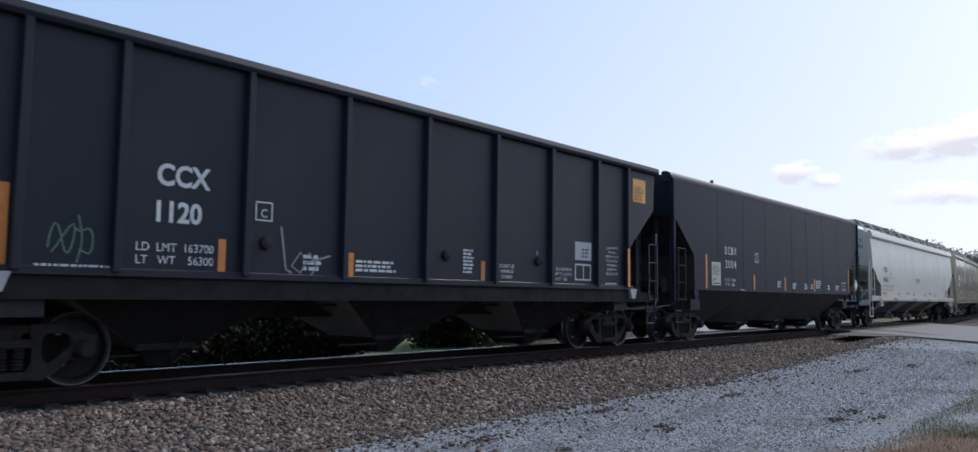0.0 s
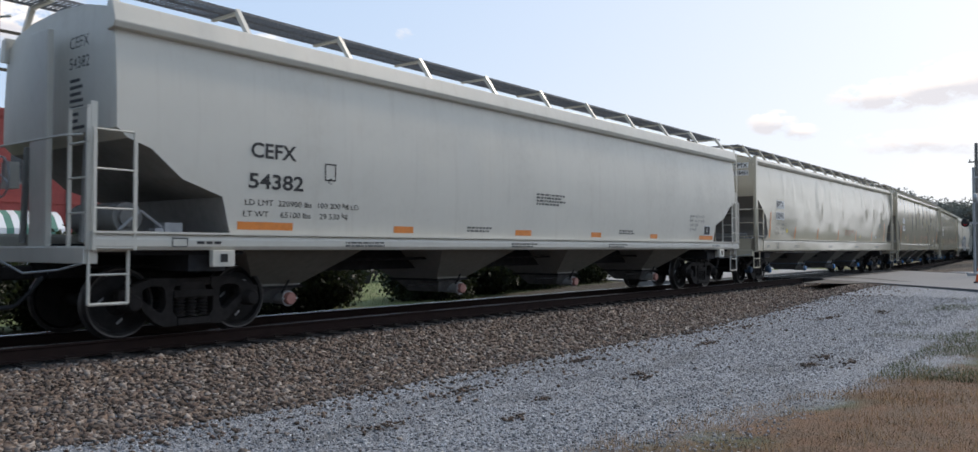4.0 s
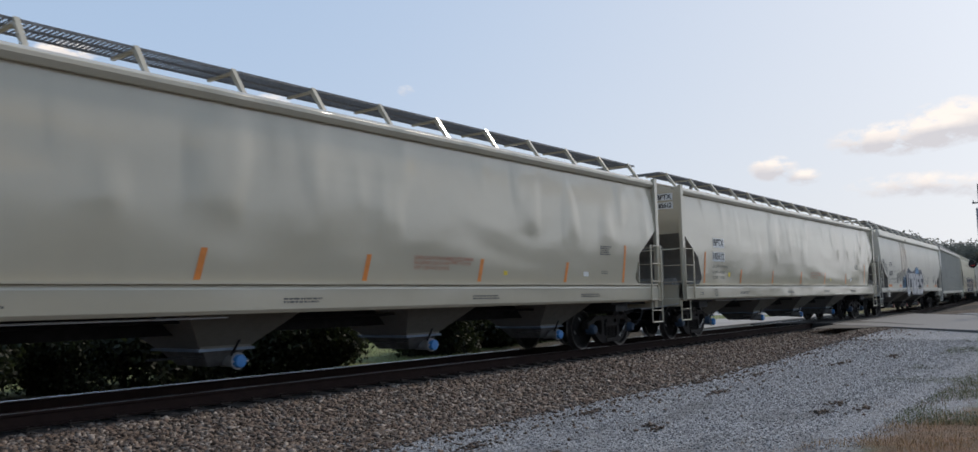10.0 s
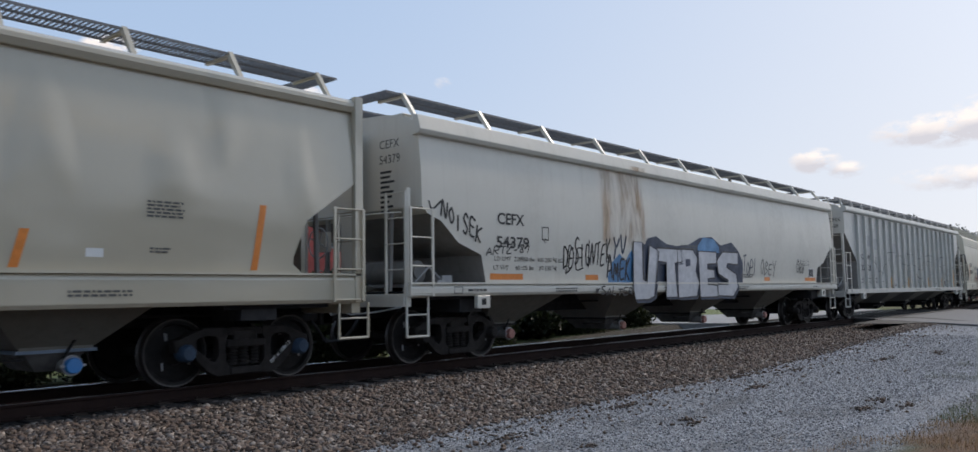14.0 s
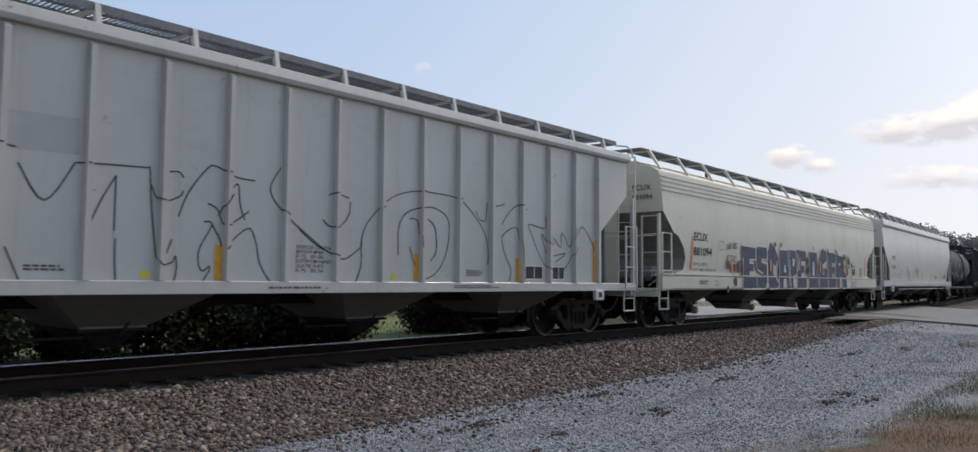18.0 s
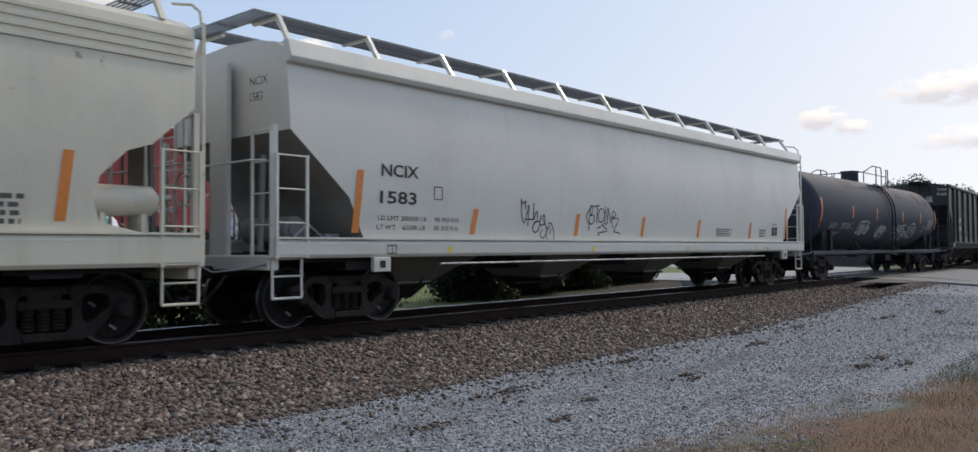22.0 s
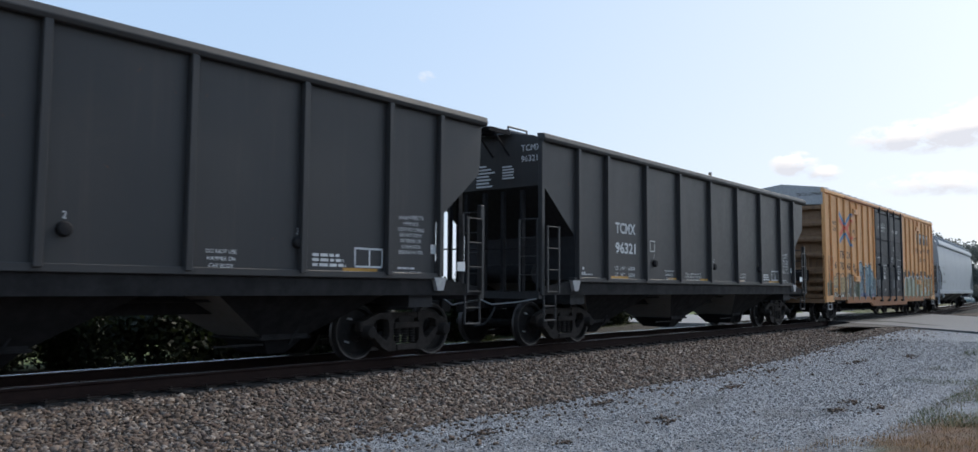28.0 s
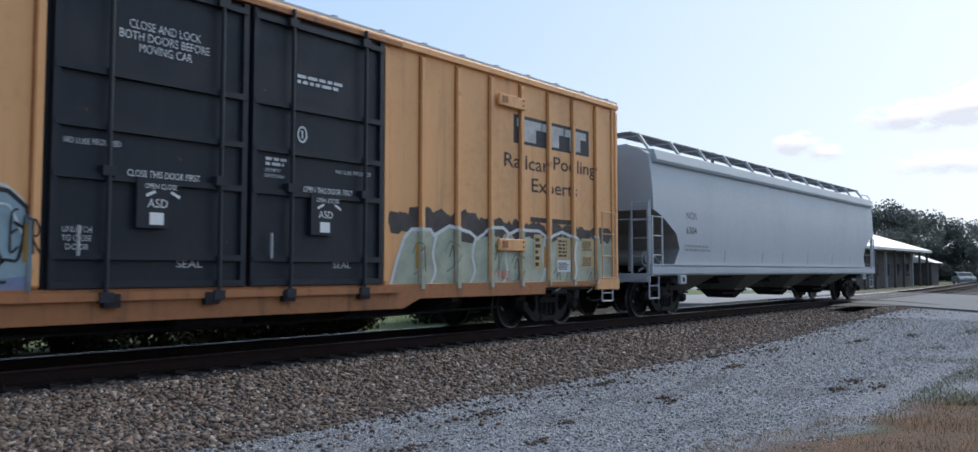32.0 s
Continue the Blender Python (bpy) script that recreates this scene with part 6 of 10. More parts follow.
def build_black():
    # first car of the view
    L = 15.88
    rel = lambda x: x - 2.2
    ribs = [rel(x) for x in (3.58, 4.69, 6.45, 8.18, 9.96, 11.82, 13.61, 15.36, 16.65)]
    car, s, skin = black_hopper(2.17, L, ribs, M_BLACK)
    s.text("CCX", 2.98, 2.48, 0.27, M_TXT_W, 0.74, 0.03)
    s.text("1120", 2.99, 2.02, 0.26, M_TXT_W, 0.62, 0.03)
    s.text("LD  LMT  163700", 2.75, 1.66, 0.11, M_TXT_W, 1.05)
    s.text("LT   WT    56300", 2.75, 1.50, 0.11, M_TXT_W, 1.05)
    for x, z, hh in ((1.2, 1.42, 0.9), (3.87, 1.42, 0.44), (6.1, 1.43, 0.36), (9.25, 1.43, 0.36), (11.47, 1.40, 0.44)):
        s.patch(x, z, 0.11, hh, M_ORANGE, "reflector_stripe", 0.005, "orange reflective stripe")
    s.outline(4.42, 2.15, 0.28, 0.27, M_TXT_W, 0.02)
    s.text("C", 4.51, 2.2, 0.12, M_TXT_W)
    for x, z, w, h, n in ((1.6, 1.42, 1.0, 0.05, 1), (5.25, 1.48, 0.36, 0.26, 3), (6.25, 1.5, 0.9, 0.2, 3), (8.75, 1.55, 0.3, 0.45, 7), (13.55, 1.44, 0.6, 0.05, 1)):
        s.lines(x, z, w, h, n, M_TXT_W, seed=61)
    notice(s, 13.56, 2.23, 0.55, 0.055, 0.095, ("SHARP OBJECTS", "MUST NOT", "CONTACT LINING", "DO NOT STEAM", "INTERIOR OR", "CLEAN WITH", "BOILING WATER"))
    notice(s, 9.79, 1.69, 0.44, 0.07, 0.10, ("DO NOT USE", "HAMMER ON", "CAR BODY"))
    for i, txt in enumerate(("EXW 10-8  EXH 7-9", "EW  9-3   EH 14-10", "CU FT   4220")):
        s.text(txt, 11.62, 1.69 - 0.1 * i, 0.07, M_TXT_W, 0.58 if i < 2 else 0.42)
    s.text("3", 10.95, 1.98, 0.08, M_TXT_W)
    s.patch(12.33, 1.94, 0.64, 0.39, M_LABELG, "grey_label", 0.005, "pale grey owner's label with dark bars")
    s.lines(12.58, 1.99, 0.34, 0.22, 3, M_TXT_T, seed=161, lift=0.009)
    s.outline(12.33, 1.51, 0.62, 0.35, M_TXT_W, 0.03, split=True)
    Side(car, lambda z: 1.606).patch(14.36, 1.40, 0.10, 0.88, M_ORANGE, "reflector_stripe", 0.005, "amber reflective stripe")
    s.patch(14.78, 3.42, 0.60, 0.55, M_AMBER, "orange_placard", 0.006, "orange placard with small writing")
    s.lines(14.84, 3.46, 0.48, 0.34, 6, M_TXT_R, seed=62, lift=0.009)
    s.scribble(1.75, 1.5, 0.5, 0.5, M_SPRAYGREEN, 63, 0.02, 2)
    s.stroke([[(4.85, 2.1), (4.95, 1.5), (5.05, 1.45)], [(5.2, 1.75), (5.05, 1.55), (5.2, 1.45), (5.3, 1.6), (5.2, 1.75)], [(5.35, 1.75), (5.5, 1.55), (5.38, 1.4)], [(5.3, 1.6), (5.75, 1.72)]], 0.03, M_TXT_G)
    for x in (4.6, 8.3, 11.0):
        M().lathe_y([(0.02, -1.56), (0.09, -1.55), (0.1, -1.5)], 14, x, 1.85).part("vibrator_bracket", M_UNDER, car)
    # second
    L = 16.25
    car, s, skin = black_hopper(18.95, L, [], M_BLACK2, True)
    for i, (a, b) in enumerate(zip("DCBX", "2004")):
        s.text(a, 3.22 + 0.215 * i, 2.42, 0.225, M_TXT_W, 0.145, 0.012)
        s.text(b, 3.24 + 0.205 * i, 2.03, 0.225, M_TXT_W, 0.135, 0.012)
    s.patch(2.33, 1.53, 0.58, 0.64, M_NOTICE, "white_notice", 0.005, "white paper notice")
    s.lines(2.38, 1.80, 0.48, 0.30, 9, M_TXT_T, seed=66, lift=0.009)
    s.lines(2.38, 1.64, 0.34, 0.10, 3, M_TXT_T, seed=62, lift=0.009)
    s.patch(2.40, 1.565, 0.44, 0.035, M_TXT_K, "dark_bar", 0.009)
    s.text("LD LMT  164300", 3.22, 1.66, 0.085, M_TXT_W, 0.70)
    s.text("LT WT    55600", 3.22, 1.53, 0.085, M_TXT_W, 0.68)
    s.lines(4.3, 1.40, 0.35, 0.05, 1, M_TXT_W, seed=65)
    s.outline(5.4, 2.27, 0.29, 0.28, M_TXT_W, 0.02)
    s.text("C", 5.49, 2.295, 0.11, M_TXT_W, 0.09, 0.01)
    s.text("PLATE", 5.435, 2.45, 0.05, M_TXT_W, 0.21)
    for x, w, n in ((8.65, 0.36, 3), (9.85, 0.3, 3), (10.48, 0.26, 2), (12.35, 0.25, 2), (13.28, 0.5, 3)):
        s.lines(x, 1.52, w, 0.2, n, M_TXT_W, seed=67)
    s.lines(7.28, 1.54, 0.33, 0.22, 3, M_TXT_W, seed=68)
    s.lines(11.05, 1.56, 0.58, 0.3, 4, M_TXT_W, seed=69)
    s.outline(14.08, 1.53, 0.5, 0.30, M_TXT_W, 0.025, split=True)
    for x, hh in ((1.94, 0.92), (5.3, 0.45), (7.91, 0.45), (10.82, 0.45), (14.9, 0.9)):
        s.patch(x, 1.44, 0.11, hh, M_ORANGE, "reflector_stripe", 0.005, "orange reflective stripe")
    d = M().prism_y([(15.46, 1.54), (15.68, 1.76), (15.46, 1.98), (15.24, 1.76)], -1.64, -1.62)
    d.part("diamond_placard", M_DECAL, car, "white diamond hazard placard")
    # two brown-black hoppers further back
    ribs = [1.32, 2.5, 4.28, 6.05, 7.9, 9.71, 11.5, 13.2, 14.4]
    for x0, num, amber in ((225.5, "96268", False), (242.9, "96321", True)):
        L = 15.6
        car, s, skin = black_hopper(x0, L, ribs, M_BLACK3)
        s.text("TCMX", 2.92, 2.46, 0.24, M_TXT_W, 0.92, 0.028)
        s.text(num, 2.92, 2.0, 0.24, M_TXT_W, 0.92, 0.028)
        s.text("LD  LMT  163800" if amber else "LD LMT  162500", 2.9, 1.62, 0.09, M_TXT_W, 0.9)
        s.text("LT   WT    56200" if amber else "LT  WT    60500", 2.9, 1.47, 0.09, M_TXT_W, 0.9)
        s.outline(4.55, 2.1, 0.24, 0.27, M_TXT_W, 0.02)
        for x, w, h, n in ((1.4, 0.3, 0.2, 2), (1.5, 0.5, 0.04, 1), (11.72, 0.66, 0.22, 3), (13.45, 0.5, 0.05, 1)):
            s.lines(x, 1.48, w, h, n, M_TXT_W, seed=71)
        s.outline(12.52, 1.49, 0.6, 0.31, M_TXT_W, 0.03, split=True)
        s.patch(14.22, 1.76, 0.14, 0.16, M_DECAL, "white_patch", 0.005)
        M().box(14.76, 14.96, -1.64, -1.625, 1.48, 1.64).part("white_plate", M_DECAL, car)
        notice(s, 13.45, 2.30, 0.60, 0.062, 0.094, ("SHARP OBJECTS", "MUST NOT", "CONTACT LINING", "DO NOT STEAM", "INTERIOR OR", "CLEAN WITH", "BOILING WATER"))
        notice(s, 5.30, 1.62, 0.49, 0.055, 0.095, ("DO NOT USE", "HAMMER ON", "CAR BODY"))
        notice(s, 9.99, 1.62, 0.46, 0.055, 0.095, ("DO NOT USE", "HAMMER ON", "CAR BODY"))
        notice(s, 6.42, 1.57, 0.96, 0.045, 0.075, ("SPECIAL INTERIOR EQUIPMENT", "NOTIFY OWNER BEFORE WELDING", "OR BURNING ON CAR BODY"))
        s.text("2 INCH HF COMP SHOES", 13.3, 1.40, 0.05, M_TXT_W, 0.7)
        for i, x in enumerate((4.62, 8.05, 11.3)):
            s.text(str(i + 1), x + 0.12, 1.94, 0.09, M_TXT_W)
            M().lathe_y([(0.02, -1.58), (0.07, -1.575), (0.09, -1.55), (0.09, -1.5)], 12, x + 0.14, 1.82).part("vibrator_bracket", M_UNDER, car)
        if amber:
            for x, w in ((2.57, 0.92), (5.47, 0.45), (7.33, 0.45), (9.91, 0.39), (12.29, 0.88)):
                s.patch(x, 1.40, w, 0.08, M_AMBERD, "reflector_stripe", 0.005, "dirty amber strip along the bottom")
        else:
            for x, w in ((2.57, 0.92), (5.6, 0.3), (12.3, 0.7)):
                s.patch(x, 1.40, w, 0.08, M_AMBERD, "reflector_stripe", 0.005, "dirty amber strip along the bottom")
        end_print(car, 0.03, 0.2, 3.75, 0.5, 0.5, 7, M_TXT_W, 72)
        end_print(car, 0.03, -0.5, 3.7, 0.4, 0.3, 5, M_TXT_W, 73)
        for i in range(9):
            M().box(-0.62 + 0.075 * i, -0.565 + 0.075 * i, -0.7, 0.2, 4.44, 4.47).part("platform_slat", M_UNDER, car)
        for y in (-0.68, -0.25, 0.18):
            M().box(-0.64, 0.06, y - 0.02, y + 0.02, 4.38, 4.44).part("platform_beam", M_UNDER, car)
            M().cyl((-0.5, y, 4.40), (0.02, y, 3.95), 0.022, 6).part("platform_bracket", M_UNDER, car)
        plate_at_end(car, [("TCMX", 0.13), (num, 0.13)], 0.03, -1.0, 4.0, 0.2, M_TXT_W)


M_LABELG = plain("pale_grey_label", (0.42, 0.42, 0.42), 0.5, 0.0, 0.15, 5.0, 0.02)
M_NOTICE = plain("cream_paper", (0.62, 0.58, 0.47), 0.6, 0.0, 0.1, 5.0, 0.02)
M_AMBERD = plain("dirty_amber", (0.58, 0.29, 0.045), 0.6, 0.0, 0.35, 5.0, 0.03)
M_SPRAYGREEN = plain("green_spray", (0.13, 0.22, 0.15), 0.6, 0.0, 0.3, 6.0, 0.02)
M_BLACK3 = paint("warm_black_car_paint", (0.041, 0.0405, 0.041), (0.10, 0.075, 0.065), 0.3, 0.45, 0.8, 0.12, 0.05, 0.0, 0.03)
M_BLACK3.node_tree.nodes["Principled BSDF"].inputs["Specular IOR Level"].default_value = 0.3


def tank_car():
    x0 = 206.27
    L = 17.6
    car = new_car("tank_car", "black tank car with dome platform and white sprayed tags", x0, L, 1.95, "")
    R, zc = 1.42, 2.50
    skin = lambda z: math.sqrt(max(R * R - (z - zc) ** 2, 0.01))
    n = 56
    prof = [(0.52, 0.05), (0.54, 0.5), (0.59, 0.85), (0.67, 1.13), (0.78, 1.31), (0.90, 1.39), (1.04, R)]
    rings = []
    for x, r in prof + [(L * 0.25, R), (L / 2, R), (L * 0.75, R)] + [(L - x, r) for x, r in prof[::-1]]:
        rings.append([(x, r * math.cos(6.28318 * i / n), zc + r * math.sin(6.28318 * i / n)) for i in range(n)])
    M().loft(rings).part("tank", M_TANK, car, "", True)
    for x in (8.95, 9.75):
        ring = [[(x + dx, rr * math.cos(6.28318 * i / n), zc + rr * math.sin(6.28318 * i / n)) for i in range(n)] for dx, rr in ((-0.03, R - 0.01), (-0.02, R + 0.007), (0.02, R + 0.007), (0.03, R - 0.01))]
        M().loft(ring, False).part("weld_seam", M_TANK, car, "", True)
    for s in (-1, 1):
        M().box(0.1, L - 0.1, s * 1.42 - 0.04, s * 1.42 + 0.04, 0.92, 1.04).part("side_rail", M_TANK, car, "", False, 0.008)
        for x in (1.2, L - 1.2):
            M().tube([(x, s * 1.38, 1.0), (x, s * 1.38, 2.1), (x + (0.45 if x < 5 else -0.45), s * 1.38, 2.1)], 0.018, 6).part("grab_iron", M_TANK, car)
        for x in (5.2, 8.0, 10.4):
            M().cyl((x, s * 1.40, 1.02), (x + 0.2, s * 1.1, 1.45), 0.03, 6).part("stay_rod", M_UNDER, car)
    for x in (1.95, L - 1.95):
        M().prism_x([(-1.3, 1.0), (1.3, 1.0), (1.22, 1.7), (0.9, 1.35), (0, 1.1), (-0.9, 1.35), (-1.22, 1.7)], x - 0.35, x + 0.35).part("tank_saddle", M_UNDER, car)
        M().box(x - 0.1, x + 0.06, -1.45, -1.3, 0.95, 1.75).part("saddle_post", M_UNDER, car)
        truck(car, x)
    for e, x in ((1, 0.0), (-1, L)):
        at = lambda d: x + e * d
        M().box(min(at(0), at(3.4)), max(at(0), at(3.4)), -0.3, 0.3, 0.75, 1.12).part("stub_sill", M_UNDER, car)
        M().box(min(at(-0.02), at(1.0)), max(at(-0.02), at(1.0)), -1.42, 1.42, 0.98, 1.05).part("end_platform_deck", M_TANK, car)
        M().tube([(at(0.05), -1.4, 1.05), (at(0.05), -1.4, 2.15), (at(0.05), 1.4, 2.15), (at(0.05), 1.4, 1.05)], 0.018, 6).part("end_railing", M_TANK, car)
        step(car, min(at(0.1), at(0.55)), max(at(0.1), at(0.55)), -1.42, 0.5, 0.95, M_UNDER)
        coupler(car, x, -e)
    xd = 8.3
    dome = M().cyl((xd + 0.38, 0, zc + R - 0.06), (xd + 0.38, 0, zc + R + 0.36), 0.34, 24)
    dome.cyl((xd + 0.38, 0, zc + R + 0.36), (xd + 0.38, 0, zc + R + 0.42), 0.37, 24)
    dome.part("dome", M_TANK, car, "", True)
    M().cyl((xd - 0.75, -0.2, zc + R - 0.05), (xd - 0.75, -0.2, zc + R + 0.16), 0.08, 12).part("vent_valve", M_TANK, car, "", True)
    M().cyl((xd + 1.25, 0.1, zc + R - 0.05), (xd + 1.25, 0.1, zc + R + 0.12), 0.16, 14).part("manway", M_TANK, car, "", True)
    grating(car, xd - 0.2, xd + 1.75, -1.1, -0.5, zc + 1.20, "dome_platform")
    grating(car, xd - 0.2, xd + 1.75, 0.5, 1.1, zc + 1.20, "dome_platform")
    zt = zc + 1.2
    for s in (-1, 1):
        y = 1.1 * s
        M().tube([(xd - 1.5, y, zt), (xd - 1.5, y, zt + 0.42), (xd - 0.3, y, zt + 0.74), (xd + 0.75, y, zt + 0.74), (xd + 0.88, y, zt + 0.66), (xd + 0.88, y, zt)], 0.022, 8).part("platform_railing", M_TANK, car, "", True)
        M().tube([(xd + 0.15, y, zt), (xd + 0.15, y, zt + 0.74)], 0.022, 8).part("railing_post", M_TANK, car, "", True)
        M().tube([(xd - 1.5, y, zt + 0.40), (xd + 1.5, y, zt + 0.40)], 0.018, 8).part("railing_bar", M_TANK, car, "", True)
        M().tube([(xd + 1.55, y, zt), (xd + 1.55, y, zt + 0.70), (xd + 1.80, y, zt + 0.70), (xd + 1.80, y, zt - 0.1)], 0.022, 8).part("ladder_hoop", M_TANK, car, "", True)
    M().tube([(xd - 1.5, -1.1, zt + 0.42), (xd - 1.5, 1.1, zt + 0.42)], 0.02, 8).part("platform_railing", M_TANK, car)
    lad = M()
    for a in (xd + 0.75, xd + 1.2):
        pts = [(a, -(R + 0.12) * math.cos(t), zc + (R + 0.12) * math.sin(t)) for t in np.linspace(1.0, 0.0, 6)] + [(a, -(R + 0.12), 1.0)]
        lad.tube(pts, 0.028, 6)
    lo = lad.part("ladder", M_UNDER, car)
    for t in np.linspace(0.95, 0.05, 5):
        M().cyl((xd + 0.75, -(R + 0.12) * math.cos(t), zc + (R + 0.12) * math.sin(t)), (xd + 1.2, -(R + 0.12) * math.cos(t), zc + (R + 0.12) * math.sin(t)), 0.014, 6).part("rung", M_UNDER, lo)
    for i in range(4):
        M().cyl((xd + 0.75, -(R + 0.12), 1.1 + 0.36 * i), (xd + 1.2, -(R + 0.12), 1.1 + 0.36 * i), 0.014, 6).part("rung", M_UNDER, lo)
    M().box(xd + 0.4, xd + 1.15, -1.6, -1.3, 0.86, 0.90).part("ladder_step", M_UNDER, car)
    s = Side(car, skin)
    s.text("GATX", 2.2, 1.83, 0.21, M_TXT_C, 0.80, 0.006, 0.15)
    s.text("207583", 3.33, 1.83, 0.21, M_TXT_C, 1.10, 0.006, 0.15)
    s.lines(1.95, 1.6, 1.6, 0.14, 2, M_TXT_G, seed=80)
    s.outline(4.55, 1.85, 0.24, 0.22, M_TXT_G, 0.015)
    for x in (1.06, 4.36, 7.33, 11.06, 14.0, 16.72):
        edge = x < 1.5 or x > 16
        s.patch(x, 2.0 if edge else 2.22, 0.11, 0.88 if edge else 0.46, M_ORANGE, "reflector_stripe", 0.012, "orange reflective stripe")
    s.spray(0.032, M_SPRAYW, [(5.75, 2.15), (5.49, 2.09), (5.28, 1.85), (5.35, 1.7), (5.6, 1.74), (5.73, 1.9), (5.65, 2.05)], [(5.8, 1.75), (5.72, 2.03), (5.85, 2.15), (5.99, 2.08), (5.93, 1.83), (5.8, 1.77), (5.84, 1.64), (6.1, 1.71)], [(6.07, 1.76), (5.99, 2.05), (6.15, 2.18), (6.33, 2.1), (6.27, 1.85), (6.35, 1.69)], [(6.45, 1.86), (6.37, 2.08), (6.51, 2.14), (6.62, 1.98), (6.49, 1.84), (6.31, 1.75), (6.6, 1.69), (6.74, 1.93)], label="white sprayed tag")
    s.spray(0.032, M_SPRAYW, [(7.71, 1.99), (7.84, 1.67), (8.05, 1.71), (8.13, 2.01)], [(8.06, 1.65), (8.26, 2.02), (8.36, 1.75), (8.57, 2.01), (8.53, 1.73)], [(8.63, 1.49), (8.57, 1.92), (8.8, 1.96), (8.76, 1.77), (8.58, 1.73)], [(8.02, 1.59), (8.36, 1.66), (8.14, 1.54)], [(8.89, 1.97), (8.99, 1.81), (8.67, 1.52)], label="white sprayed tag")
    s.spray(0.03, M_SPRAYW, [(9.97, 1.75), (10.15, 1.97), (10.17, 1.73), (10.36, 1.92), (10.48, 1.72)], [(10.41, 1.99), (10.66, 1.73), (10.59, 2.13)], [(10.67, 1.91), (10.81, 2.1), (10.95, 1.97), (10.8, 1.84), (10.65, 1.92)], label="white sprayed tag")
    s.spray(0.03, M_SPRAYW, [(10.98, 1.88), (11.04, 2.08), (11.16, 2.0), (10.98, 1.93), (11.22, 1.76)], [(11.46, 2.10), (11.22, 2.02), (11.33, 1.84), (11.52, 1.86)], [(11.26, 1.95), (11.46, 1.98)], [(11.78, 2.08), (11.58, 2.12), (11.5, 1.98), (11.76, 1.86), (11.62, 1.70), (11.48, 1.76)], label="white sprayed tag")
    s.spray(0.03, M_SPRAYW, [(10.7, 1.74), (10.85, 1.86), (11.1, 1.84), (11.3, 1.74), (11.0, 1.72), (11.05, 1.62)], [(11.74, 1.62), (11.95, 1.86)], [(11.8, 1.85), (11.92, 1.62)], [(12.0, 1.78), (12.12, 1.82), (12.12, 1.66), (12.0, 1.68), (12.0, 1.78)], label="white sprayed tag")
    s.spray(0.03, M_SPRAYW, [(12.19, 2.1), (12.28, 1.95), (12.4, 1.87), (12.35, 1.66), (12.23, 1.78), (12.4, 1.95), (12.55, 2.1), (12.98, 2.21), (13.3, 2.1), (13.47, 1.94), (13.38, 1.67)], [(12.98, 2.2), (13.1, 2.05), (13.45, 1.92)], label="white sprayed tag")
    s.spray(0.03, M_SPRAYW, [(12.62, 1.76), (12.55, 1.96), (12.74, 1.98), (12.79, 1.72), (12.66, 1.72)], [(12.93, 1.73), (12.89, 1.99), (13.03, 1.82), (13.07, 2.04), (13.2, 1.76)], [(13.42, 1.8), (13.25, 1.86), (13.1, 1.6), (13.14, 1.48), (13.3, 1.6)], [(12.4, 1.66), (12.7, 1.65), (12.95, 1.6), (12.7, 1.58), (12.55, 1.5)], [(13.42, 1.8), (13.5, 1.6), (13.62, 1.66)], label="white sprayed tag")
    for i, (x, w) in enumerate(((5.4, 1.2), (7.9, 0.95))):
        s.scribble(x, 1.62, w, 0.42, M_SPRAYW, 282 + i, 0.02, 4)
    for x, z, w, h in ((10.6, 3.2, 1.6, 0.5), (13.9, 3.05, 1.0, 0.55), (4.0, 3.3, 2.2, 0.4), (15.2, 3.0, 0.8, 0.4)):
        s.patch(x, z, w, h, M_RUSTD, "rust_stain", 0.004, "dull rust stain high on the tank", 0.0, True)
    s.lines(10.8, 1.45, 1.4, 0.2, 3, M_TXT_G, seed=88)
    s.text("SR 8764", 14.62, 2.02, 0.10, M_TXT_C, 0.5)
    s.text("FRA AIP", 14.52, 1.86, 0.10, M_TXT_C, 0.55)
    s.outline(15.3, 1.96, 1.1, 0.44, M_TXT_G, 0.02)
    s.lines(15.36, 2.0, 1.0, 0.36, 6, M_TXT_C, seed=89)
    s.patch(1.1, 1.86, 0.12, 0.1, M_XRED, "red_label", 0.012)
    v, f = glyphs("GATX 207583", 0.11)
    m = M()
    m.add([(0.545, -0.25 - a * 0.8, 2.95 + b) for a, b in v], f)
    m.part("end_lettering", M_TXT_C, car, "small reporting marks on the tank head")
    M().box(9.9, 10.7, -1.0, -0.6, 0.6, 0.92).part("brake_gear_box", M_UNDER, car)
    M().tube([(2.5, -0.3, 0.85), (L - 2.5, -0.3, 0.85)], 0.03, 6).part("brake_pipe", M_UNDER, car)
    M().cyl((8.8, 0, 0.75), (8.8, 0, 1.15), 0.2, 14).part("bottom_outlet", M_UNDER, car)


M_TXT_C = plain("cream_stencil", (0.40, 0.38, 0.33), 0.6, 0.0, 0.3, 12.0, 0.02)


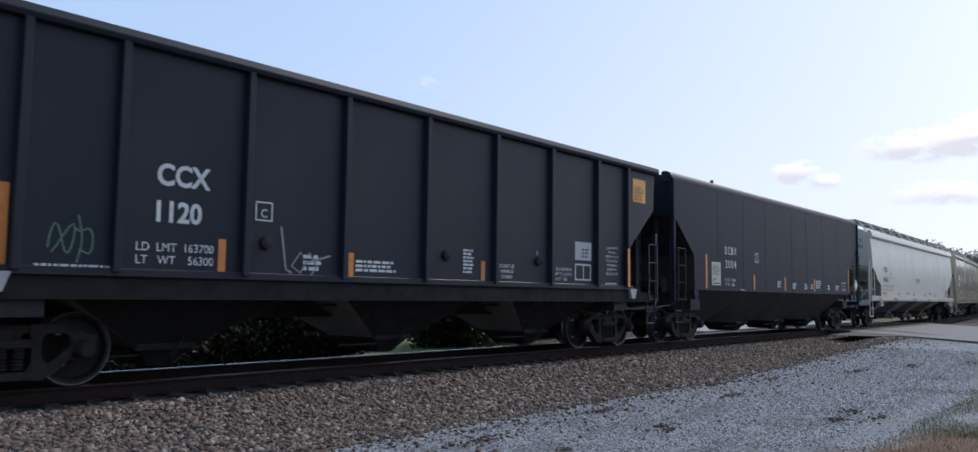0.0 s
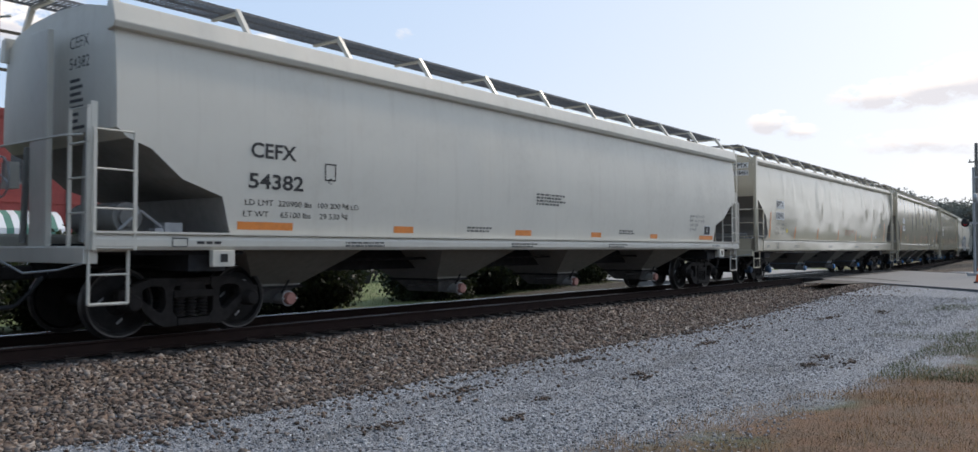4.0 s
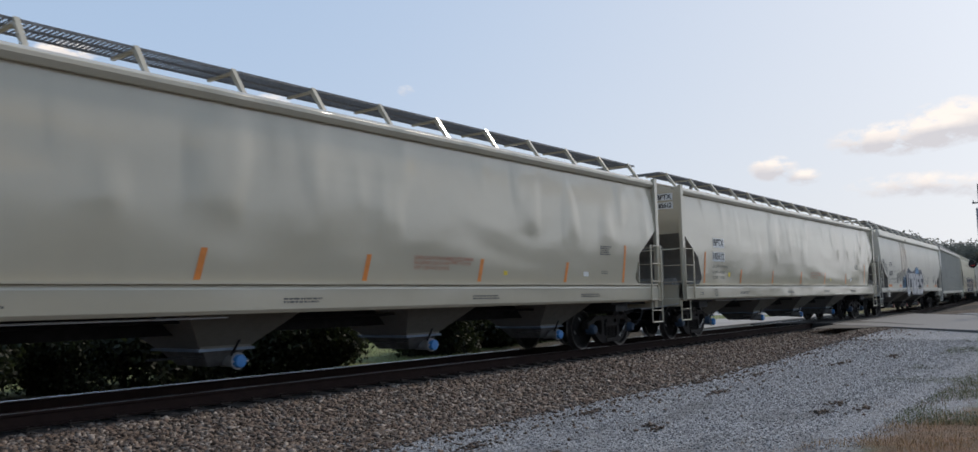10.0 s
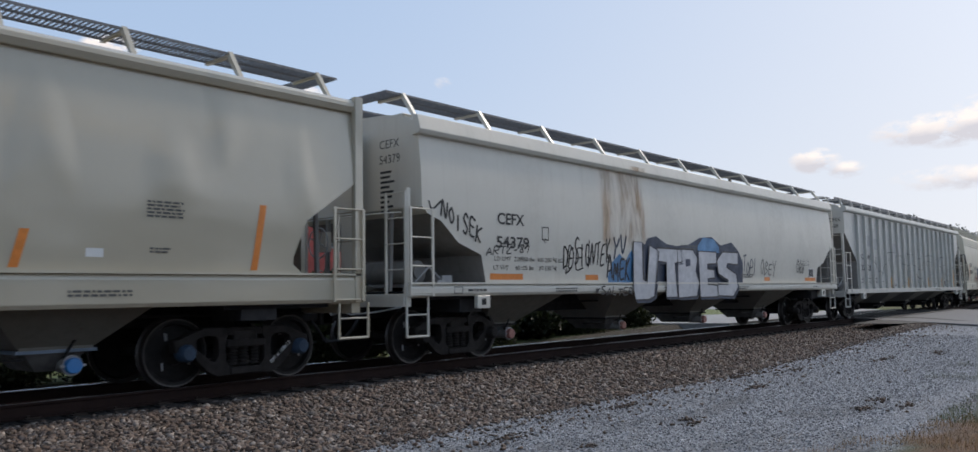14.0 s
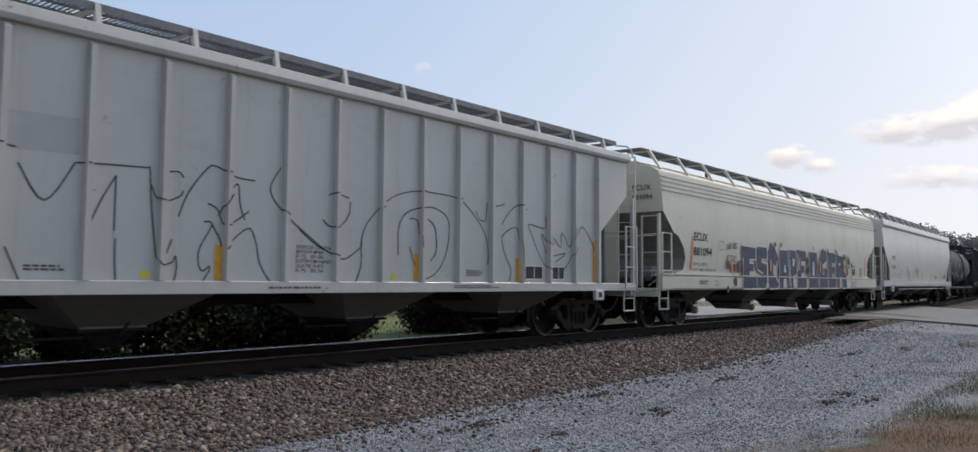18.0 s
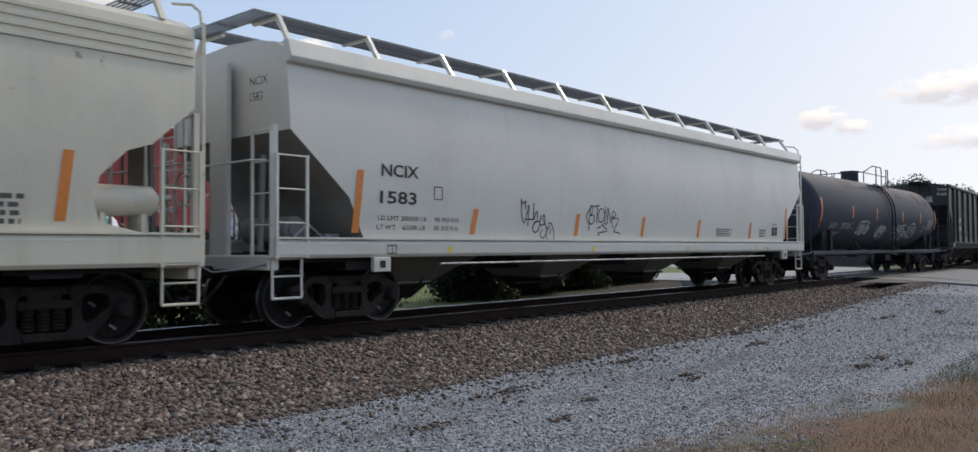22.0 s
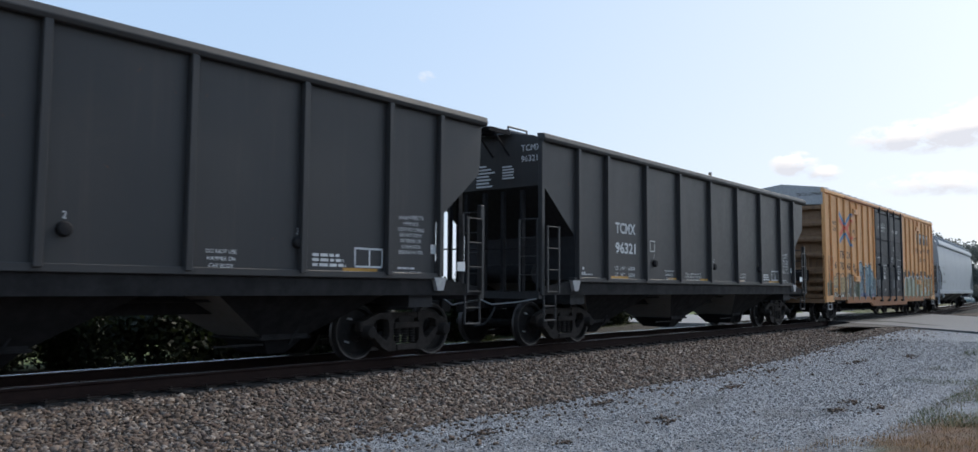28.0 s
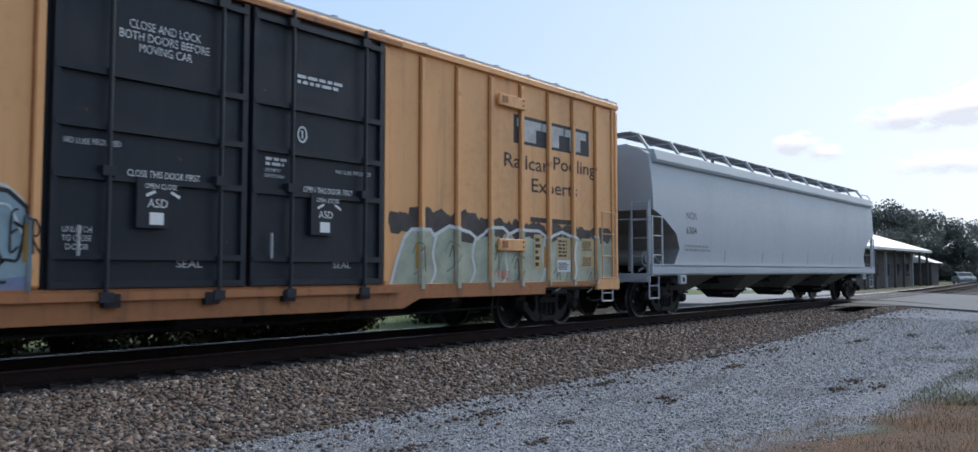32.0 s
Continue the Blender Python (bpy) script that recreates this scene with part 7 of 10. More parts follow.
def boxcar():
    x0, L = 260.63, 19.36
    car = new_car("boxcar", "weathered yellow-orange boxcar with black plug doors and graffiti", x0, L, 2.1, "")
    z0, ze = 0.83, 4.94
    w = 1.50
    ribs = [0.06, 0.83, 1.73, 2.62, 3.50, 4.38, 5.27, 6.17, 6.97, 12.2, 13.05, 13.95, 14.87, 15.80, 16.72, 17.6, 18.5, 19.3]
    for s in (-1, 1):
        for a, b in ((0.0, 7.0), (12.1, L)):
            M().box(a, b, min(s * w, s * (w - 0.05)), max(s * w, s * (w - 0.05)), z0, ze).part("side_panel", M_YELLOW, car)
        M().box(7.0, 12.1, min(s * (w - 0.02), s * (w - 0.08)), max(s * (w - 0.02), s * (w - 0.08)), z0, ze).part("door_back_panel", M_DOOR, car)
        for x in ribs:
            M().prism_x([(s * (w - 0.01), z0 + 0.1), (s * (w + 0.07), z0 + 0.16), (s * (w + 0.07), ze - 0.2), (s * (w - 0.01), ze - 0.14)], x - 0.045, x + 0.045).part("side_post", M_YELLOW, car, "", False, 0.01)
            # dark strips added beside each post: edge shade and dirt put into their colour
            for k in (-1, 1):
                M().box(x + k * 0.056 - 0.011, x + k * 0.056 + 0.011, min(s * w, s * (w + 0.012)), max(s * w, s * (w + 0.012)), z0 + 0.14, ze - 0.14).part("weld_seam", M_SILLY, car)
        M().prism_x([(s * (w - 0.06), ze - 0.12), (s * (w + 0.08), ze - 0.12), (s * (w + 0.08), ze - 0.02), (s * (w + 0.02), ze + 0.06), (s * (w - 0.06), ze + 0.06)], -0.02, L + 0.02).part("top_chord", M_YELLOW, car, "", False, 0.008)
        M().prism_y([(0, z0 + 0.02), (2.7, z0 + 0.02), (2.7, z0 - 0.13), (6.2, z0 - 0.13), (6.6, z0 - 0.28), (12.6, z0 - 0.28), (13.0, z0 - 0.13), (L - 2.8, z0 - 0.13), (L - 2.8, z0 + 0.02), (L, z0 + 0.02), (L, z0 + 0.12), (0, z0 + 0.12)], s * w - 0.05, s * w + 0.03).part("side_sill", M_SILLY, car, "", False, 0.006)
    roof = [(-w - 0.06, ze), (-w - 0.06, ze + 0.05), (0, ze + 0.24), (w + 0.06, ze + 0.05), (w + 0.06, ze)]
    M().prism_x(roof, 0.0, L).part("roof", M_GALV, car)
    for i in range(20):
        x = 0.4 + (L - 0.8) * i / 19
        M().prism_x([(-w - 0.05, ze + 0.04), (-w - 0.05, ze + 0.08), (0, ze + 0.28), (w + 0.05, ze + 0.08), (w + 0.05, ze + 0.04)], x - 0.04, x + 0.04).part("roof_rib", M_GALV, car)
    M().box(0.0, L, -w + 0.02, w - 0.02, z0 - 0.05, z0 + 0.05).part("floor", M_UNDER, car)
    for e, x in ((1, 0.0), (-1, L)):
        at = lambda d: x + e * d
        rng = lambda a, b: (min(at(a), at(b)), max(at(a), at(b)))
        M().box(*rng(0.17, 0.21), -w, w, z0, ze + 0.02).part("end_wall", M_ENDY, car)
        # pressed corrugations: each flares out downwards and is undercut below its lip
        lips = [(4.38, 4.19), (4.14, 3.57), (3.52, 2.99), (2.94, 2.38), (2.33, 1.79), (1.74, 1.46), (1.41, 1.17), (1.12, 0.90)]
        for zt, zb in lips:
            zl = min(zt - 0.02, zb + 0.17)
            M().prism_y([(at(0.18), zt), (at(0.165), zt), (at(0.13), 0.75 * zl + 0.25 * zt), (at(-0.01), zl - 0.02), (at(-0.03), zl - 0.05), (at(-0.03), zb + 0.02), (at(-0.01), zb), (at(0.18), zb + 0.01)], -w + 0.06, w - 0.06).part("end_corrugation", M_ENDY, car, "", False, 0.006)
        M().prism_x([(-w, ze - 0.56), (w, ze - 0.56), (w, ze + 0.07), (0.0, ze + 0.27), (-w, ze + 0.07)], *rng(-0.015, 0.16)).part("end_top_plate", M_GALV, car, "bare grey plate at the top of the end")
        for k in (-1, 1):
            M().box(*rng(-0.01, 0.2), k * (w - 0.01) - 0.045, k * (w - 0.01) + 0.045, z0, ze).part("corner_post", M_YELLOW, car, "", False, 0.008)
        ladder(car, *rng(0.22, 0.74), -1.60, 0.98, 2.47, 4, M_LADY, "ladder", 0.011, 0.012)
        ladder(car, -1.5, -0.94, at(-0.05), 1.0, 2.47, 4, M_ENDY, "end_ladder", 0.011, 0.014, axis="y")
        ladder(car, 0.92, 1.36, at(-0.05), 1.0, 2.47, 4, M_ENDY, "end_ladder", 0.011, 0.014, axis="y")
        M().tube([(at(0.0), -1.42, 2.45), (at(-0.09), -1.40, 2.45), (at(-0.09), 1.33, 2.45), (at(0.0), 1.35, 2.45)], 0.013, 6).part("end_grab_rail", M_ENDY, car)
        step(car, *rng(0.22, 0.66), -1.54, 0.50, z0 - 0.04, M_GALV)
        M().box(*rng(-0.03, 0.9), -1.57, -1.50, 0.76, 1.0).part("corner_plate", M_YELLOW, car)
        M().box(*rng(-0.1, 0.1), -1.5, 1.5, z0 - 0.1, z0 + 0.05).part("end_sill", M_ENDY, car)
        for k in range(8):
            M().box(*rng(-0.55 + 0.065 * k, -0.51 + 0.065 * k), -0.53, 0.98, 1.04, 1.08).part("platform_slat", M_GRATE, car)
        for k in (-0.55, 1.0):
            M().box(*rng(-0.56, 0.0), k - 0.02, k + 0.02, 1.0, 1.08).part("platform_beam", M_GRATE, car)
        M().box(*rng(-0.24, -0.02), -0.95, -0.36, 1.54, 1.96).part("brake_housing", M_UNDER, car, "", False, 0.03)
        coupler(car, at(0.2), -e)
    underframe(car, L, 2.1, None, 0.62, True, z0)
    M().prism_y([(3.6, 0.8), (4.3, 0.36), (L - 4.3, 0.36), (L - 3.6, 0.8)], -0.4, 0.4).part("cushion_sill", M_UNDER, car)
    for x in (5.2, 7.0, 8.6, 10.4, 12.2, 14.0):
        M().prism_x([(-1.42, 0.78), (-1.42, 0.62), (-0.4, 0.38), (0.4, 0.38), (1.42, 0.62), (1.42, 0.78)], x - 0.09, x + 0.09).part("crossbearer", M_UNDER, car)
    M().cyl((8.9, -0.95, 0.52), (9.9, -0.95, 0.52), 0.17, 14).part("air_reservoir", M_UNDER, car, "", True)
    M().tube([(3.3, -0.9, 0.45), (7.5, -0.95, 0.40), (12.0, -0.95, 0.40), (15.9, -0.9, 0.45)], 0.022, 6).part("brake_rod", M_UNDER, car)
    # two plug doors a side
    for s in (-1, 1):
        for a, b in ((7.10, 9.62), (9.70, 12.12)):
            y = s * (w + 0.02)
            dpan = M().box(a, b, min(y, y - s * 0.05), max(y, y - s * 0.05), z0 + 0.12, ze - 0.16).part("plug_door", M_DOOR, car, "black steel plug door with white stencils")
            for z in (z0 + 0.17, z0 + 0.50, z0 + 1.43, z0 + 2.02, z0 + 2.67, ze - 0.26):
                M().box(a + 0.02, b - 0.02, min(y, y + s * 0.07), max(y, y + s * 0.07), z - 0.04, z + 0.04).part("door_rail", M_DOOR, dpan)
            for x in (a + 0.04, b - 0.04):
                M().box(x - 0.04, x + 0.04, min(y, y + s * 0.06), max(y, y + s * 0.06), z0 + 0.12, ze - 0.16).part("door_edge", M_DOOR, dpan)
            for x in (a + 0.63, b - 0.42):
                M().cyl((x, y + s * 0.10, z0 - 0.05), (x, y + s * 0.10, ze - 0.05), 0.03, 8).part("lock_rod", M_DOOR, dpan, "", True)
                for z in (z0 + 0.02, z0 + 1.5, ze - 0.25):
                    M().box(x - 0.08, x + 0.08, min(y, y + s * 0.13), max(y, y + s * 0.13), z - 0.06, z + 0.06).part("rod_bracket", M_DOOR, dpan)
            M().box(a + 0.98, a + 1.40, min(y, y + s * 0.09), max(y, y + s * 0.09), z0 + 0.85, z0 + 1.50).part("lock_housing", M_DOOR, dpan)
            M().tube([(a + 0.3, y + s * 0.1, z0 + 0.5), (a + 0.3, y + s * 0.1, z0 + 0.85)], 0.02, 6).part("door_handle", M_GALV, dpan)
        M().box(6.6, 12.5, min(s * w, s * (w + 0.12)), max(s * w, s * (w + 0.12)), z0 - 0.02, z0 + 0.08).part("door_track", M_SILLY, car)
        M().box(2.5, 12.5, min(s * w, s * (w + 0.10)), max(s * w, s * (w + 0.10)), ze - 0.13, ze - 0.06).part("door_top_track", M_SILLY, car)
        for x in (7.8, 9.1, 10.3, 11.7):
            M().box(x - 0.1, x + 0.1, min(s * w, s * (w + 0.14)), max(s * w, s * (w + 0.14)), z0 - 0.1, z0 + 0.06).part("door_roller", M_UNDER, car)
    s = Side(car, lambda z: w, 0.0, [(x, 0.045, 0.072) for x in ribs])
    s.text("next", 1.10, 3.70, 0.20, M_TXT_B, 0.50)
    s.text("load", 1.14, 3.46, 0.20, M_TXT_B, 0.52)
    s.text("any", 3.80, 3.45, 0.20, M_TXT_B, 0.42)
    s.text("road", 3.76, 3.20, 0.20, M_TXT_B, 0.50)
    # crossed emblem: blue arms round a bowed blue bar, red arms between them
    s.stroke([[(1.97, 4.20), (2.55, 3.84), (2.72, 3.74), (2.80, 3.64), (2.78, 3.52), (2.66, 3.42), (1.97, 3.07)]], 0.16, M_XBLUE, "emblem_bar", "bowed blue bar of a crossed emblem", 0.008)
    s.stroke([[(1.94, 3.98), (2.60, 3.64), (1.94, 3.30)]], 0.17, M_XRED, "emblem_bar", "red arrow of a crossed emblem", 0.006)
    s.stroke([[(2.86, 3.86), (3.50, 4.22)]], 0.16, M_XBLUE, "emblem_bar", "blue bar of a crossed emblem", 0.006)
    s.stroke([[(2.86, 3.40), (3.46, 3.02)]], 0.16, M_XBLUE, "emblem_bar", "blue bar of a crossed emblem", 0.006)
    s.stroke([[(3.54, 4.00), (2.96, 3.64), (3.54, 3.26)]], 0.17, M_XRED, "emblem_bar", "red arrow of a crossed emblem", 0.006)
    for a, b, c, d in ((1.90, 4.26, 2.06, 4.10), (3.42, 4.12, 3.60, 4.30), (1.90, 2.98, 2.06, 3.16), (3.38, 3.14, 3.54, 2.92)):
        s.stroke([[(a, b), (c, d)]], 0.05, M_XBLUE, "emblem_bar", "blue tip of a crossed emblem", 0.009)
    s.text("TB", 1.95, 2.46, 0.27, M_TXT_B, 0.56, 0.012, 0.15)
    s.text("OX", 2.84, 2.45, 0.27, M_TXT_B, 0.58, 0.012, 0.15)
    s.text("6", 1.28, 2.03, 0.26, M_TXT_B, 0.26, 0.012, 0.15)
    s.text("70", 1.97, 2.01, 0.27, M_TXT_B, 0.54, 0.012, 0.15)
    s.text("46", 2.82, 2.0, 0.27, M_TXT_B, 0.58, 0.012, 0.15)
    s.text("8", 3.73, 2.0, 0.28, M_TXT_B, 0.27, 0.012, 0.15)
    # faded pieces on the first bay: a worn tangle, data panels left clean in it
    s.piece([(0.12, 1.1), (0.3, 1.45), (0.7, 1.6), (0.9, 1.3)], [(0.12, 0.84), (0.9, 0.84)], M_SPRAYSAGE, 0.004, "graffiti_fill", "faded green sprayed fill")
    s.piece([(0.9, 1.35), (1.1, 1.5), (1.65, 1.80), (1.92, 1.70), (2.54, 1.72), (3.14, 1.84), (3.8, 1.72), (4.44, 1.60)], [(0.9, 0.84), (4.44, 0.84)], M_SPRAYBEIGE, 0.004, "graffiti_fill", "worn beige sprayed fill")
    s.piece([(3.05, 1.5), (3.12, 1.84), (3.45, 1.82), (3.66, 1.55), (3.7, 1.2)], [(3.05, 1.1), (3.3, 0.95), (3.7, 1.0)], M_SPRAYGREY, 0.006, "graffiti_fill", "grey sprayed block")
    s.piece([(3.62, 1.2), (3.8, 1.32), (4.2, 1.5), (4.44, 1.45)], [(3.62, 0.84), (4.44, 0.84)], M_SPRAYSAGE, 0.006, "graffiti_fill", "grey-green sprayed fill")
    for x, z, ww, hh in ((2.70, 1.05, 0.28, 0.10), (2.78, 1.28, 0.20, 0.16), (2.9, 1.45, 0.12, 0.2), (3.5, 1.05, 0.16, 0.14), (3.30, 1.3, 0.06, 0.4), (2.0, 0.9, 0.3, 0.14), (3.7, 0.88, 0.3, 0.2)):
        s.patch(x, z, ww, hh, M_SPRAYEDGE, "spray_cloud", 0.008, "pale sprayed patch", 0.05)
    s.patch(0.98, 1.40, 0.58, 0.30, M_PALEY, "pale_panel", 0.009)
    s.text("LD LMT", 1.12, 1.58, 0.075, M_TXT_B, 0.36, 0.0, 0.0, 0.012)
    s.text("LT WT", 1.12, 1.44, 0.075, M_TXT_B, 0.32, 0.0, 0.0, 0.012)
    s.patch(1.82, 1.15, 0.74, 0.55, M_PALEY, "pale_panel", 0.009)
    s.text("204400 LB", 2.0, 1.60, 0.07, M_TXT_B, 0.44, 0.0, 0.0, 0.012)
    s.text("81600 LB", 2.04, 1.46, 0.07, M_TXT_B, 0.38, 0.0, 0.0, 0.012)
    s.patch(1.02, 1.15, 0.52, 0.13, M_AMBER, "orange_panel", 0.009)
    s.lines(1.06, 1.17, 0.44, 0.09, 2, M_TXT_B, seed=90, lift=0.012)
    s.patch(2.95, 1.25, 0.11, 0.4, M_AMBERD, "reflector_stripe", 0.012, "amber reflective stripe")
    s.spray(0.03, M_SPRAYK, [(1.0, 1.62), (1.35, 1.75), (1.62, 1.85), (1.78, 1.7), (1.85, 1.35)], [(2.02, 1.78), (2.3, 1.85), (2.55, 1.72)], [(2.7, 1.75), (3.1, 1.86), (3.6, 1.78), (4.2, 1.7)], label="dark sprayed outline", lift=0.010)
    s.spray(0.03, M_SPRAYK, [(2.05, 1.35), (2.1, 1.22), (2.25, 1.25), (2.2, 1.38), (2.45, 1.3), (2.5, 1.15)], [(0.95, 1.0), (1.3, 1.12), (1.6, 0.95), (1.9, 1.1), (2.3, 0.92), (2.6, 1.1), (2.95, 0.95), (3.0, 1.12), (2.75, 1.1)], label="dark sprayed loops", lift=0.011)
    s.spray(0.03, M_SPRAYK, [(2.72, 1.68), (3.0, 1.68), (3.02, 1.42), (2.75, 1.45), (2.72, 1.68)], [(3.7, 1.55), (4.0, 1.5), (4.05, 1.2), (3.75, 1.2)], [(3.9, 1.0), (4.2, 1.35), (4.1, 1.0), (4.4, 1.3)], label="dark sprayed letters", lift=0.011)
    s.spray(0.028, M_SPRAYW, [(0.95, 0.95), (1.2, 1.3), (1.3, 0.9), (1.7, 1.05)], [(3.55, 1.6), (3.52, 1.2), (3.75, 1.0), (3.95, 1.2)], label="pale sprayed lines", lift=0.012)
    s.tag("SORE", 0.14, 0.90, 0.62, 0.16, M_SPRAYK, 0.026, 0.0, 51)
    s.tag("MR", 0.5, 1.2, 0.3, 0.5, M_SPRAYSAGE, 0.022, 0.0, 52)
    s.tag("WKS", 3.92, 1.9, 0.5, 0.18, M_SPRAYK, 0.02, 0.0, 53)
    # blue piece with a jagged top
    top = [(4.48, 1.54), (4.56, 1.75), (4.58, 2.31), (5.0, 2.37), (5.13, 2.18), (5.29, 2.1), (5.42, 1.85), (5.65, 2.29), (5.87, 2.16), (6.23, 2.32), (6.43, 2.28), (6.47, 2.05), (6.7, 2.02), (6.88, 1.86), (6.93, 1.72)]
    s.piece(top, [(4.48, 0.84), (6.93, 0.84)], M_SPRAYICE, 0.005, "graffiti_fill", "ice blue sprayed fill with a jagged top")
    s.piece([(4.5, 1.05), (5.2, 1.12), (6.0, 1.0), (6.9, 1.1)], [(4.5, 0.84), (6.9, 0.84)], M_SPRAYLILAC, 0.007, "graffiti_fill", "lilac sprayed foot of the letters")
    s.stroke([top], 0.05, M_SPRAYK, "graffiti_outline", "dark sprayed outline", 0.011)
    s.stroke([[(a - 0.03, b + 0.06) for a, b in top]], 0.035, M_SPRAYW, "graffiti_outline", "pale sprayed outline", 0.010)
    rnd = random.Random(77)
    for i in range(30):
        cx, cz = rnd.uniform(4.6, 6.8), rnd.uniform(0.95, 1.95)
        pts, a = [(cx, cz)], rnd.uniform(0, 6.28)
        for j in range(5):
            a += rnd.uniform(-1.5, 1.5)
            cx, cz = min(max(cx + 0.13 * math.cos(a), 4.52), 6.9), min(max(cz + 0.17 * math.sin(a), 0.88), 2.1)
            pts.append((cx, cz))
        s.spray(0.034 if i % 3 else 0.024, M_SPRAYK if i % 3 == 1 else M_SPRAYDUSK if i % 3 == 2 else M_SPRAYW, pts, label="curling sprayed line", lift=0.012)
    s.patch(6.86, 1.25, 0.10, 0.42, M_AMBERD, "reflector_stripe", 0.016, "amber reflective stripe")
    s.tag("EIR", 6.72, 1.35, 0.3, 0.4, M_SPRAYK, 0.022, 0.0, 54, "sprayed tag", 0.02)
    # writing on the doors
    dr = Side(car, lambda z: w + 0.02)
    dr.text("CLOSE AND LOCK", 7.98, 4.11, 0.11, M_TXT_W, 0.95)
    dr.text("BOTH DOORS BEFORE", 7.86, 3.97, 0.11, M_TXT_W, 1.2)
    dr.text("MOVING CAR", 8.11, 3.83, 0.11, M_TXT_W, 0.70)
    o2 = Side(car, lambda z: w + 0.112)
    o2.text("CLOSE THIS DOOR FIRST", 7.95, 2.29, 0.085, M_TXT_W, 0.95)
    o2.text("OPEN THIS DOOR FIRST", 10.53, 2.29, 0.085, M_TXT_W, 0.92)
    dr.text("SECURITY", 9.94, 2.54, 0.05, M_TXT_W, 0.26)
    dr.text("DEVICE ONLY", 9.94, 2.46, 0.05, M_TXT_W, 0.33)
    dr.stroke([[(10.57 + 0.075 * math.cos(t), 3.13 + 0.11 * math.sin(t)) for t in np.linspace(0, 6.2832, 19)]], 0.028, M_TXT_W, "ring_mark", "white ring with a figure in it", 0.005)
    dr.patch(10.555, 3.07, 0.03, 0.12, M_TXT_W, "ring_figure", 0.005)
    for a in (8.19, 10.79):
        o2.stroke([[(a + 0.12, 2.13), (a, 2.07)]], 0.035, M_TXT_W, "arrow_mark", "white painted arrow", 0.005)
        o2.stroke([[(a + 0.32, 2.13), (a + 0.44, 2.07)]], 0.035, M_TXT_W, "arrow_mark", "white painted arrow", 0.005)
        o2.text("OPEN CLOSE", a - 0.02, 2.16, 0.065, M_TXT_W, 0.42)
        o2.text("ASD", a + 0.02, 1.93, 0.11, M_TXT_W, 0.26)
        o2.patch(a + 0.05, 1.72, 0.18, 0.15, M_DECAL, "white_patch", 0.004)
    dr.text("SEAL", 8.65, 1.20, 0.10, M_TXT_W, 0.36)
    dr.text("SEAL", 11.16, 1.20, 0.10, M_TXT_W, 0.34)
    dr.text("UNLATCH", 7.26, 1.60, 0.07, M_TXT_W, 0.33)
    dr.text("TO CLOSE", 7.26, 1.50, 0.07, M_TXT_W, 0.33)
    dr.text("DOOR", 7.30, 1.40, 0.07, M_TXT_W, 0.26)
    dr.text("NO LUBE REQUIRED", 7.25, 2.62, 0.07, M_TXT_W, 0.66)
    dr.text("NO LUBE REQUIRED", 11.2, 2.62, 0.06, M_TXT_W, 0.7)
    dr.lines(10.47, 3.86, 0.85, 0.16, 2, M_TXT_W, seed=91)
    dr.lines(9.95, 2.62, 0.4, 0.14, 2, M_TXT_W, seed=92)
    # shipper panel: a dark plate with three blocky light strokes, and the slogan
    s.patch(15.58, 3.63, 2.67, 0.56, M_TXT_K, "logo_plate", 0.004, "dark plate of a block logo")
    lg = M()
    for x in (15.68, 16.48, 17.28):
        lg.box(x, x + 0.84, -w - 0.012, -w - 0.006, 3.96, 4.12).box(x + 0.22, x + 0.62, -w - 0.012, -w - 0.006, 3.69, 3.96)
    lg.part("logo_shape", M_LOGO, car, "pale block shapes of a logo")
    s.text("Railcar Pooling", 15.29, 3.14, 0.28, M_TXT_B, 3.2, 0.006)
    s.text("Experts", 16.16, 2.63, 0.28, M_TXT_B, 1.62, 0.006)
    s.patch(16.12, 2.12, 1.62, 0.10, M_TXT_B, "faded_line", 0.005)
    # hinge blocks and placard boards
    for x, z in ((3.62, 4.27), (15.02, 4.27), (3.62, 1.56), (15.02, 1.54)):
        bd = M().box(x, x + 0.8, -w - 0.12, -w - 0.06, z, z + 0.22).part("placard_board", M_YELLOW, car, "", False, 0.008)
        for k in (0.06, 0.16):
            M().box(x + 0.70, x + 0.74, -w - 0.126, -w - 0.12, z + k, z + k + 0.03).part("bolt_hole", M_DARK, bd)
        M().box(x + 0.08, x + 0.24, -w - 0.128, -w - 0.12, z + 0.05, z + 0.18).part("bracket", M_SILLY, bd)
    # dark puffs above long pale green letters that run down over the sill
    rnd = random.Random(31)
    for i in range(34):
        x = 12.55 + 0.192 * i + rnd.uniform(-0.08, 0.08)
        q = rnd.uniform(0.10, 0.20) if i > 9 else rnd.uniform(0.18, 0.30)
        ring = [(x + q * (1 + 0.2 * math.sin(3 * t + i)) * math.cos(t), 1.94 + rnd.uniform(-0.03, 0.05) + q * math.sin(t)) for t in np.linspace(0, 6.2832, 15)[:-1]]
        m = M()
        m.add([(u, -w - 0.0045 - 0.0002 * i, c) for u, c in ring], [tuple(range(len(ring)))])
        m.part("spray_cloud", M_SPRAYMUD, car, "dark sprayed puff above the letters")
